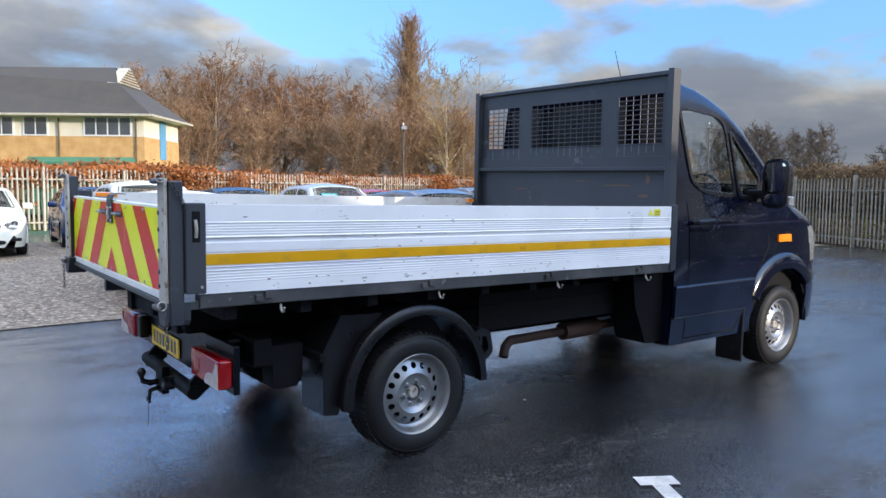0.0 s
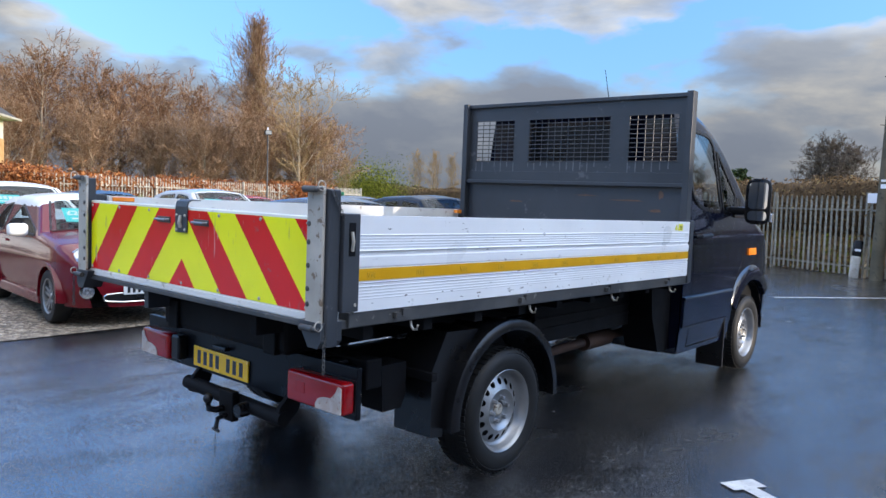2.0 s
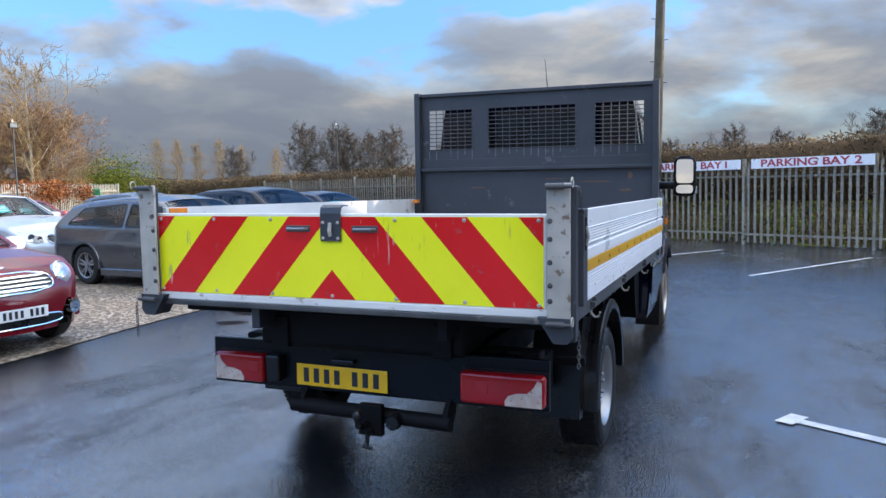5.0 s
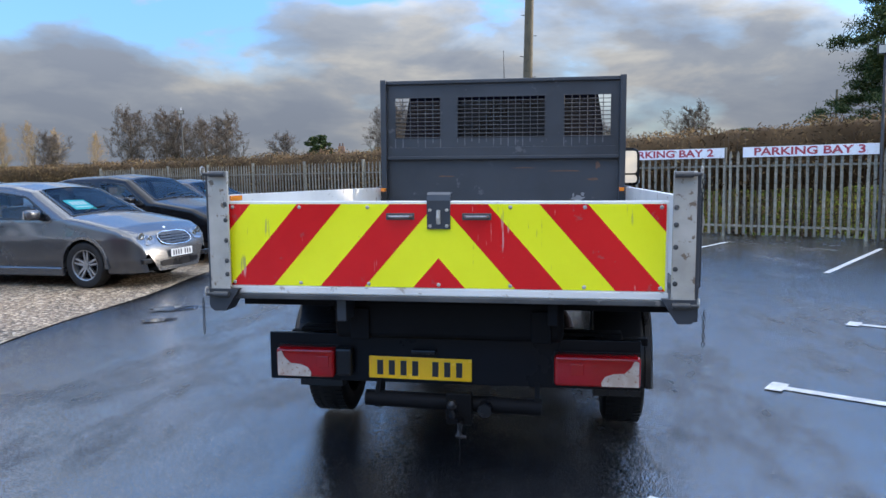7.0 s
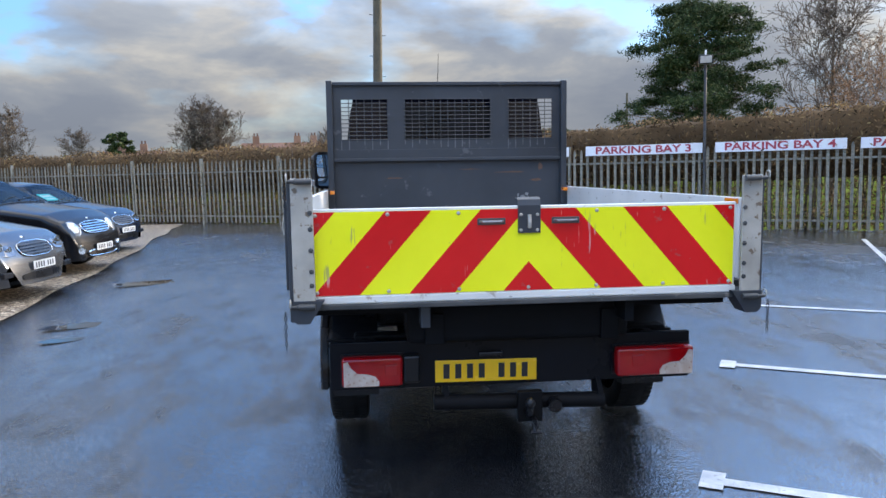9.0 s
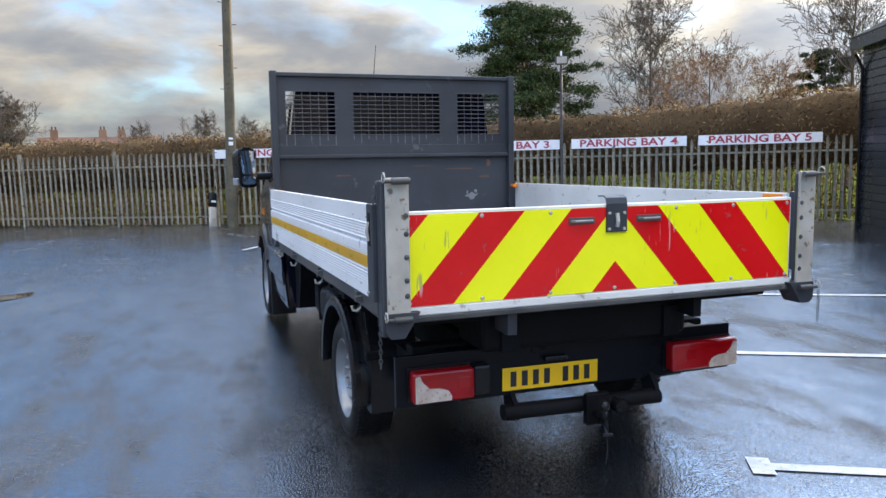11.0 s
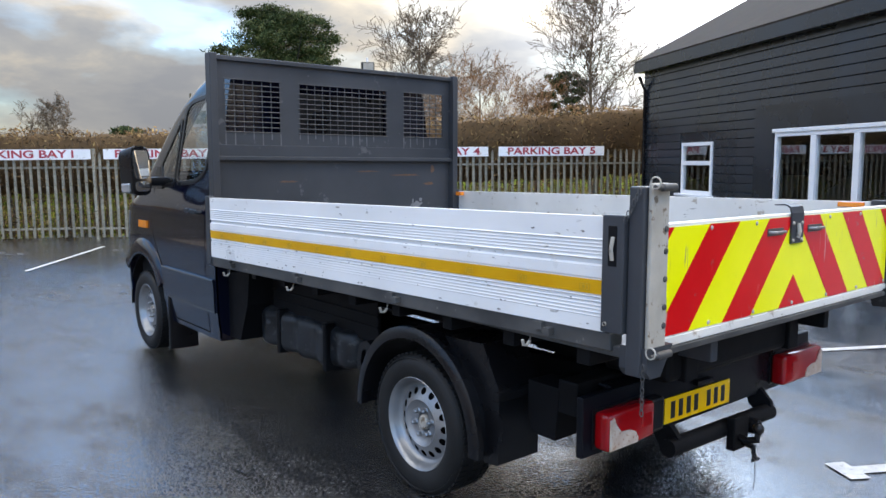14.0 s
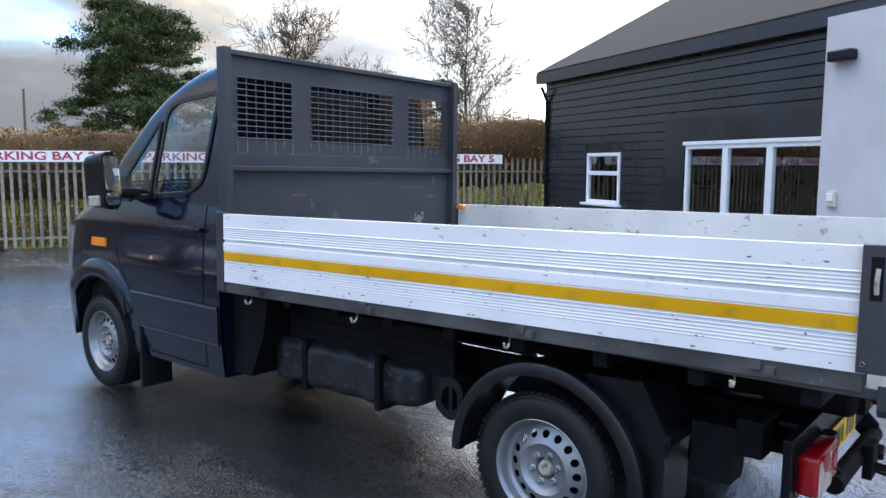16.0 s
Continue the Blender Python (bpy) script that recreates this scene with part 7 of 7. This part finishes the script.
def car_wheel(parent, x, y, r, dark):
    side = 1 if x > 0 else -1
    bm = bmesh.new()
    lathe(bm, [(0, -0.08), (r * 0.42, -0.08), (r * 0.42, 0.0), (0, 0.0)], 16)
    wheel = part("wheel", bm, BLACK, parent)
    wheel.matrix_basis = pose(x, y, r, 0, 0, 0 if side > 0 else 180)
    bm = bmesh.new()
    k = r * 0.66
    lathe(bm, [(k, -0.09), (r * 0.9, -0.10), (r, -0.07), (r, 0.07), (r * 0.93, 0.098), (r * 0.80, 0.104), (k, 0.09)], 32)
    part("tyre", bm, RUBBER, wheel, "", 40)
    bm = bmesh.new()
    lathe(bm, [(k, 0.085), (k * 1.0, 0.096), (k * 0.93, 0.088), (k * 0.90, 0.0)], 32)
    for j in range(5):
        m = Matrix.Rotation(radians(72 * j), 4, "X")
        for w in (-0.035, 0.035):
            vs = [bm.verts.new(m @ Vector(c)) for c in ((0.072, w - 0.014, k * 0.92), (0.072, w + 0.014, k * 0.92), (0.06, w * 0.4 + 0.018, k * 0.12), (0.06, w * 0.4 - 0.018, k * 0.12), (0.04, w - 0.014, k * 0.92), (0.04, w + 0.014, k * 0.92), (0.03, w * 0.4 + 0.018, k * 0.12), (0.03, w * 0.4 - 0.018, k * 0.12))]
            for q in ((0, 1, 2, 3), (4, 7, 6, 5), (0, 3, 7, 4), (1, 5, 6, 2), (0, 4, 5, 1)):
                bm.faces.new([vs[i] for i in q])
    lathe(bm, [(0, 0.075), (k * 0.2, 0.072), (k * 0.24, 0.05)], 16)
    part("rim", bm, PLASTIC if dark else RIM, wheel, "", 40)


def car(name, label, form, body_mat, roof_mat, nose, heading, lamps="swept", cards=1, dark_rims=False, cladding=False, price=""):
    f = FORMS[form]
    L, hw = f["L"], f["half"]
    h = radians(heading)
    at = pose(nose[0] - L * math.cos(h), nose[1] - L * math.sin(h), fall(*nose), 0, 0, heading - 90)
    ob = thing(name, label, "car", "parked cars", at)
    belt = f["belt"]
    sh = Shell(f["prof"], 0.22, [(0.2, hw - 0.06), (0.4, hw - 0.01), (0.7, hw), (belt, hw - 0.03), (f["H"], hw - 0.24)], (0.55, 0.34), (0.35, 0.16), 0.08, 0.045, 0.05)
    holes = []
    for a, b, top_front in f["win"]:
        if a < 1.2:
            holes.append(rounded([(a, belt + 0.06), (b, belt + 0.015), (b - 0.03, sh.top(b - 0.03) - 0.10), (a + 0.34, sh.top(a + 0.34) - 0.11)], 0.06))
        else:
            holes.append(rounded([(a, belt + 0.015), (b, belt + 0.01), (top_front, sh.top(top_front) - 0.10), (a + 0.02, sh.top(a + 0.02) - 0.10)], 0.05))
    ar = f["r"] + 0.045
    arches = [(y, f["r"] + 0.01, ar) for y in f["axles"]]
    body = part("body", sh.body(holes, arches, [f["screen"], f["rear"]], 120, 34, 12), [body_mat, roof_mat], ob, "", 45)
    if roof_mat is not body_mat:
        for p in body.data.polygons:
            c = p.center
            if c.z > f["H"] - 0.13 and f["rear"][1] - 0.1 < c.y < f["screen"][0] + 0.05:
                p.material_index = 1
    for side in (1, -1):
        for poly in holes:
            win = part("window_seal", sh.seal(poly, side, 0.03, 0.006), PLASTIC, ob)
            p = part("window_pane", sh.pane(poly, side, 0.002), CAR_GLASS, win)
            p.visible_shadow = False
        for y in f["axles"]:
            part("arch_trim", arch_band(y, f["r"] + 0.01, ar - 0.02, ar + (0.07 if cladding else 0.035), side * (hw - 0.12), side * (hw + 0.012), -8, 188, 18), PLASTIC if cladding else body_mat, ob, "", 40)
            part("arch_liner", arch_band(y, f["r"] + 0.01, ar - 0.02, ar, side * 0.45, side * (hw - 0.06), -8, 188, 12), BLACK, ob)
        mir = part("door_mirror", bbox(min(side * (hw - 0.02), side * (hw + 0.20)), max(side * (hw - 0.02), side * (hw + 0.20)), f["win"][1][1] - 0.28, f["win"][1][1] - 0.14, belt, belt + 0.15, 0.045, None, 3), roof_mat if roof_mat is not body_mat else body_mat, ob, "", 50)
        part("mirror_glass", bbox(min(side * (hw + 0.02), side * (hw + 0.17)), max(side * (hw + 0.02), side * (hw + 0.17)), f["win"][1][1] - 0.286, f["win"][1][1] - 0.28, belt + 0.02, belt + 0.13, 0), bpy.data.materials["mirror_glass"], mir)
        part("sill", bbox(min(side * (hw - 0.12), side * (hw - 0.005)), max(side * (hw - 0.12), side * (hw - 0.005)), f["axles"][0] + ar, f["axles"][1] - ar, 0.17, 0.30, 0.02), PLASTIC if cladding else body_mat, ob)
        part("door_line", sh.seal([(f["win"][1][0] - 0.04, 0.36), (f["win"][1][0] - 0.04, belt)], side, 0.012, 0.001, False), BLACK, ob)
        part("door_handle", sh.patch([(0, f["win"][1][0] + 0.06), (2, f["win"][1][0] + 0.06)], [(0, f["win"][1][0] + 0.24), (2, f["win"][1][0] + 0.24)], belt - 0.11, belt - 0.08, side, 0.025, 2, 4), body_mat, ob)
        for y in f["axles"]:
            car_wheel(ob, side * (hw - 0.105), y, f["r"], dark_rims)
    for a, b in (f["screen"], f["rear"]):
        p = part("windscreen" if a > 1 else "rear_screen", sh.screen(a + 0.01, b - 0.01, 0.9), CAR_GLASS, ob)
        p.visible_shadow = False
    bm = bmesh.new()
    for s in (1, -1):
        tube(bm, [sh.over(0.92 * s, y, -0.004) for y in spread(f["screen"][0], f["screen"][1], 0.12)], 0.014, 6)
    tube(bm, [sh.over(u, f["screen"][1] + 0.01, 0.002) for u in spread(-0.9, 0.9, 0.2)], 0.014, 6)
    part("screen_seal", bm, PLASTIC, ob)
    bm = bmesh.new()
    for u0, u1 in ((-0.05, -0.75), (0.55, -0.1)):
        tube(bm, [sh.over(u0, f["screen"][1] - 0.03, 0.012), sh.over((u0 + u1) / 2, f["screen"][1] - 0.10, 0.014), sh.over(u1, f["screen"][1] - 0.13, 0.012)], 0.007, 5)
    part("wiper", bm, PLASTIC, ob)
    # cabin
    part("cabin_floor", bbox(-hw + 0.1, hw - 0.1, 0.35, f["screen"][1] + 0.2, 0.25, belt - 0.32, 0.03), CABIN, ob)
    part("dashboard", bbox(-hw + 0.12, hw - 0.12, f["screen"][1] - 0.42, f["screen"][1] + 0.08, belt - 0.32, belt - 0.03, 0.05, None, 3), CABIN, ob)
    for x in (0.36, -0.36):
        for y in (f["win"][1][0] - 0.02, f["win"][0][0] + 0.25):
            seat = part("seat", bbox(x - 0.24, x + 0.24, y - 0.08, y + 0.06, belt - 0.35, belt + 0.16, 0.04, None, 3), CABIN, ob, "", 40)
            part("head_restraint", bbox(x - 0.12, x + 0.12, y - 0.07, y + 0.02, belt + 0.18, belt + 0.34, 0.035, None, 3), CABIN, seat, "", 40)
    bm = bmesh.new()
    tube(bm, [(0.36 + 0.18 * math.cos(a), f["screen"][1] - 0.52 + 0.06 * math.sin(a), belt + 0.0 + 0.16 * math.sin(a)) for a in (2 * math.pi * k / 20 for k in range(21))], 0.013, 6)
    part("steering_wheel", bm, CABIN, ob)
    # nose
    zh = sh.top(L - 0.35)

    def face_y(x, z):
        lo, hi = L * 0.7, L
        for _ in range(24):
            mid = (lo + hi) / 2
            inside_ = sh.top(mid) > z and sh.w(mid, z) > abs(x)
            lo, hi = (mid, hi) if inside_ else (lo, mid)
        front = min(1.0, max(0.0, (sh.bulge_start() - z) / 0.3))
        return lo + sh.bulge * front * (1 - min(1.0, abs(x) / max(0.1, sh.w(lo, z))) ** 2)

    def face_patch(hwid, z0, z1, off, power=3.0, n=14, m=8, back=0.05):
        """A panel that follows the curve of the nose, with rounded ends."""
        bm = bmesh.new()
        zm, hh = (z0 + z1) / 2, (z1 - z0) / 2
        grid_ = []
        for k in range(m + 1):
            z = z0 + (z1 - z0) * k / m
            wz = hwid * max(0.0, 1 - (abs(z - zm) / hh * 0.97) ** power) ** (1 / power)
            grid_.append([bm.verts.new((wz * (2 * j / n - 1), face_y(abs(wz * (2 * j / n - 1)), z) + off, z)) for j in range(n + 1)])
        for a_, b_ in zip(grid_, grid_[1:]):
            for j in range(n):
                bm.faces.new((a_[j], a_[j + 1], b_[j + 1], b_[j]))
        rim_ = grid_[0] + [r_[-1] for r_ in grid_[1:]] + grid_[-1][-2::-1] + [r_[0] for r_ in grid_[-2:0:-1]]
        inner = [bm.verts.new(v.co - Vector((0, back, 0))) for v in rim_]
        for j in range(len(rim_)):
            q = (j + 1) % len(rim_)
            bm.faces.new((rim_[j], rim_[q], inner[q], inner[j]))
        return bm, [v.co.copy() for v in rim_]
    for side in (1, -1):
        if lamps == "round":
            x, z = side * 0.595, 0.715
            y = face_y(x, z) - 0.055
            bm = bmesh.new()
            lathe(bm, [(0.150, -0.05), (0.154, 0.02), (0.143, 0.032), (0.138, 0.028)], 28, pose(x, y, z, 0, -24, 90 - side * 24))
            ring_ob = part("headlight_ring", bm, CHROME, ob, "", 40)
            bm = bmesh.new()
            lathe(bm, [(0.139, 0.026), (0.11, 0.05), (0.06, 0.064), (0.0, 0.068)], 28, pose(x, y, z, 0, -24, 90 - side * 24))
            part("headlight", bm, LENS, ring_ob, "", 60)
            x, z = side * 0.60, 0.40
            bm = bmesh.new()
            lathe(bm, [(0.075, -0.03), (0.075, 0.03), (0.055, 0.034), (0.0, 0.03)], 18, pose(x, face_y(x, z) - 0.015, z, 0, 0, 90 - side * 15))
            part("fog_light", bm, CHROME, ob, "", 40)
        else:
            pts = [(0.43, zh - 0.12), (0.60, zh - 0.075), (hw - 0.12, zh - 0.015), (hw - 0.05, zh - 0.08), (hw - 0.12, zh - 0.19), (0.60, zh - 0.235), (0.46, zh - 0.22)]
            bm = bmesh.new()
            vs = [bm.verts.new((side * x, face_y(x, z) + 0.012, z)) for x, z in pts]
            back = [bm.verts.new(v.co - Vector((0, 0.10, 0))) for v in vs]
            bm.faces.new(vs)
            for i in range(len(vs)):
                bm.faces.new((vs[i], vs[(i + 1) % len(vs)], back[(i + 1) % len(vs)], back[i]))
            lamp = part("headlight", bm, DARK_LENS, ob)
            x, z = side * (hw - 0.26), zh - 0.125
            bm = bmesh.new()
            lathe(bm, [(0.062, 0.0), (0.066, 0.012), (0.04, 0.016), (0.0, 0.006)], 16, pose(x, face_y(abs(x), z) + 0.008, z, 0, 0, 90))
            part("reflector", bm, CHROME, lamp, "", 40)
            x = side * (hw - 0.40)
            bm = bmesh.new()
            lathe(bm, [(0.045, 0.0), (0.048, 0.010), (0.03, 0.013), (0.0, 0.006)], 16, pose(x, face_y(abs(x), z - 0.03) + 0.008, z - 0.03, 0, 0, 90))
            part("reflector", bm, CHROME, lamp, "", 40)
            x, z = side * (hw - 0.24), 0.38
            part("fog_light", bbox(x - 0.10, x + 0.10, face_y(abs(x), z) - 0.04, face_y(abs(x), z) + 0.012, z - 0.035, z + 0.035, 0.012), PLASTIC, ob)
    zg = zh - 0.17
    gw = 0.36 if lamps != "round" else 0.40
    gh = 0.095
    bm, rim_pts = face_patch(gw, zg - gh, zg + gh, 0.012)
    grille = part("grille", bm, PLASTIC, ob, "", 40)
    for k in range(4):
        z = zg - gh + gh * 2 * (k + 1) / 5
        wz = gw * (1 - (abs(z - zg) / gh) ** 3) ** (1 / 3) - 0.02
        bm, _ = face_patch(wz, z - 0.008, z + 0.008, 0.024, 8.0, 12, 2, 0.02)
        part("grille_bar", bm, CHROME if lamps == "round" else STEEL_GREY, grille)
    bm = bmesh.new()
    tube(bm, [p + Vector((0, 0.004, 0)) for p in rim_pts + rim_pts[:1]], 0.009 if lamps == "round" else 0.006, 6)
    part("grille_surround", bm, CHROME, grille, "", 50)
    bm, rim_pts = face_patch(0.44, 0.275, 0.375, 0.006, 4.0)
    intake = part("lower_intake", bm, PLASTIC, ob)
    if lamps == "round":
        bm = bmesh.new()
        tube(bm, [p + Vector((0, 0.004, 0)) for p in rim_pts + rim_pts[:1]], 0.008, 6)
        part("intake_trim", bm, CHROME, intake, "", 50)
    zp = 0.41 if lamps == "round" else 0.455
    number_plate("number_plate", ob, pose(0, face_y(0.15, zp) + 0.03, zp, 0, 0, 180), WHITE_PLATE)
    bm = bmesh.new()
    lathe(bm, [(0, 0.03), (0.035, 0.026), (0.045, 0.01), (0.045, -0.01)], 14, pose(0, face_y(0, zh - 0.04) + 0.0, zh - 0.055, 0, 0, 90))
    part("badge", bm, CHROME, ob, "", 40)
    part("under_tray", bbox(-hw + 0.15, hw - 0.15, 0.2, L - 0.25, 0.19, 0.25, 0.01), BLACK, ob)
    bm = bmesh.new()
    for s in (1, -1):
        vs = [bm.verts.new(Vector(p)) for p in ((s * (hw - 0.22), 0.02, 0.78), (s * (hw - 0.09), 0.10, 0.78), (s * (hw - 0.12), 0.12, 0.95), (s * (hw - 0.24), 0.05, 0.95))]
        bm.faces.new(vs)
    part("tail_lamp", bm, bpy.data.materials["red_lens"], ob)
    # price card behind the screen
    for k in range(cards):
        u, y = 0.36, f["screen"][1] - 0.24
        p, q, r_ = sh.over(u, y, -0.03), sh.over(u - 0.25, y, -0.03), sh.over(u, y - 0.12, -0.03)
        ux = (p - q).normalized()
        uz = (r_ - p).normalized()
        uy = uz.cross(ux)
        m = Matrix(((ux.x, uy.x, uz.x, p.x), (ux.y, uy.y, uz.y, p.y), (ux.z, uy.z, uz.z, p.z), (0, 0, 0, 1)))
        card = part("price_card", bbox(-0.20, 0.20, -0.002, 0.002, -0.12, 0.17, 0), TEAL, ob, "teal price card behind the screen")
        card.matrix_basis = m
        if price:
            words("price", price, 0.13, pose(0, 0.003, 0.06, 90, 0, 180), CARD_INK, card, 0.0008)
            part("plain_bar", bbox(-0.12, 0.12, 0.0025, 0.0035, -0.07, -0.04, 0), CARD_INK, card)
            continue
        for a, b, z0, z1 in ((-0.15, -0.09, 0.02, 0.12), (-0.07, -0.01, 0.02, 0.12), (0.01, 0.07, 0.02, 0.12), (0.09, 0.15, 0.02, 0.12), (-0.15, 0.15, -0.06, -0.03)):
            for yy in (-0.0035, 0.0025):
                part("plain_bar", bbox(a, b, yy, yy + 0.001, z0, z1, 0), CARD_INK, card)
    return ob


P_RED, P_WHITE, P_GREY = paint("ruby_paint", (0.095, 0.003, 0.007), 0.55), paint("white_paint", (0.66, 0.67, 0.66)), paint("graphite_paint", (0.085, 0.088, 0.094), 0.6, 0.65)
P_BLACK, P_NAVY2, P_BLUE, P_SCARLET = paint("black_paint", (0.004, 0.004, 0.005), 0.3), paint("dark_blue_paint", (0.004, 0.009, 0.022), 0.35), paint("blue_paint_metallic", (0.007, 0.018, 0.065), 0.6, 0.2), paint("scarlet_paint", (0.26, 0.012, 0.02))
P_SILVER = paint("silver_paint", (0.40, 0.41, 0.42), 0.5, 0.3)
P_CREAM = paint("ivory_paint", (0.62, 0.60, 0.50))
car("hatchback_car", "dark ruby red small hatchback with a white roof", "mini", P_RED, P_WHITE, (-4.80, 1.02), -6, "round", 1, price="£2995")
car("estate_car", "metallic grey estate parked on the gravel", "estate", P_GREY, P_GREY, (-5.10, 5.97), -8, "swept", 1)
car("crossover_car", "black small crossover with chrome grille on the gravel", "suv", P_BLACK, P_BLACK, (-5.25, 8.75), -10, "round", 0, False, True)
car("hatchback_car", "dark blue hatchback with a teal price card", "hatch", P_NAVY2, P_NAVY2, (-5.75, 11.75), -12, "swept", 1)
car("crossover_car", "silver white family crossover parked in the second row", "suv", P_SILVER, P_SILVER, (-10.2, 6.5), -6, "swept", 1)
car("crossover_car", "white small crossover with black wheels", "suv", P_WHITE, P_WHITE, (-9.1, 1.85), -4, "round", 1, True, True)
car("estate_car", "dark blue car parked behind the red hatchback", "estate", P_NAVY2, P_NAVY2, (-13.4, 5.4), -6, "swept", 1)
car("hatchback_car", "blue metallic hatchback near the pale fence", "hatch", P_BLUE, P_BLUE, (-15.2, 2.05), -4, "swept", 1)
car("hatchback_car", "ivory white hatchback near the pale fence", "hatch", P_CREAM, P_CREAM, (-13.7, -0.65), -4, "swept", 1)
car("hatchback_car", "scarlet hatchback in the back row of the yard", "hatch", P_SCARLET, P_SCARLET, (-14.2, 10.2), -8, "swept", 1)
car("estate_car", "dark grey car in the back row of the yard", "estate", P_GREY, P_GREY, (-12.6, 13.2), -10, "swept", 1)
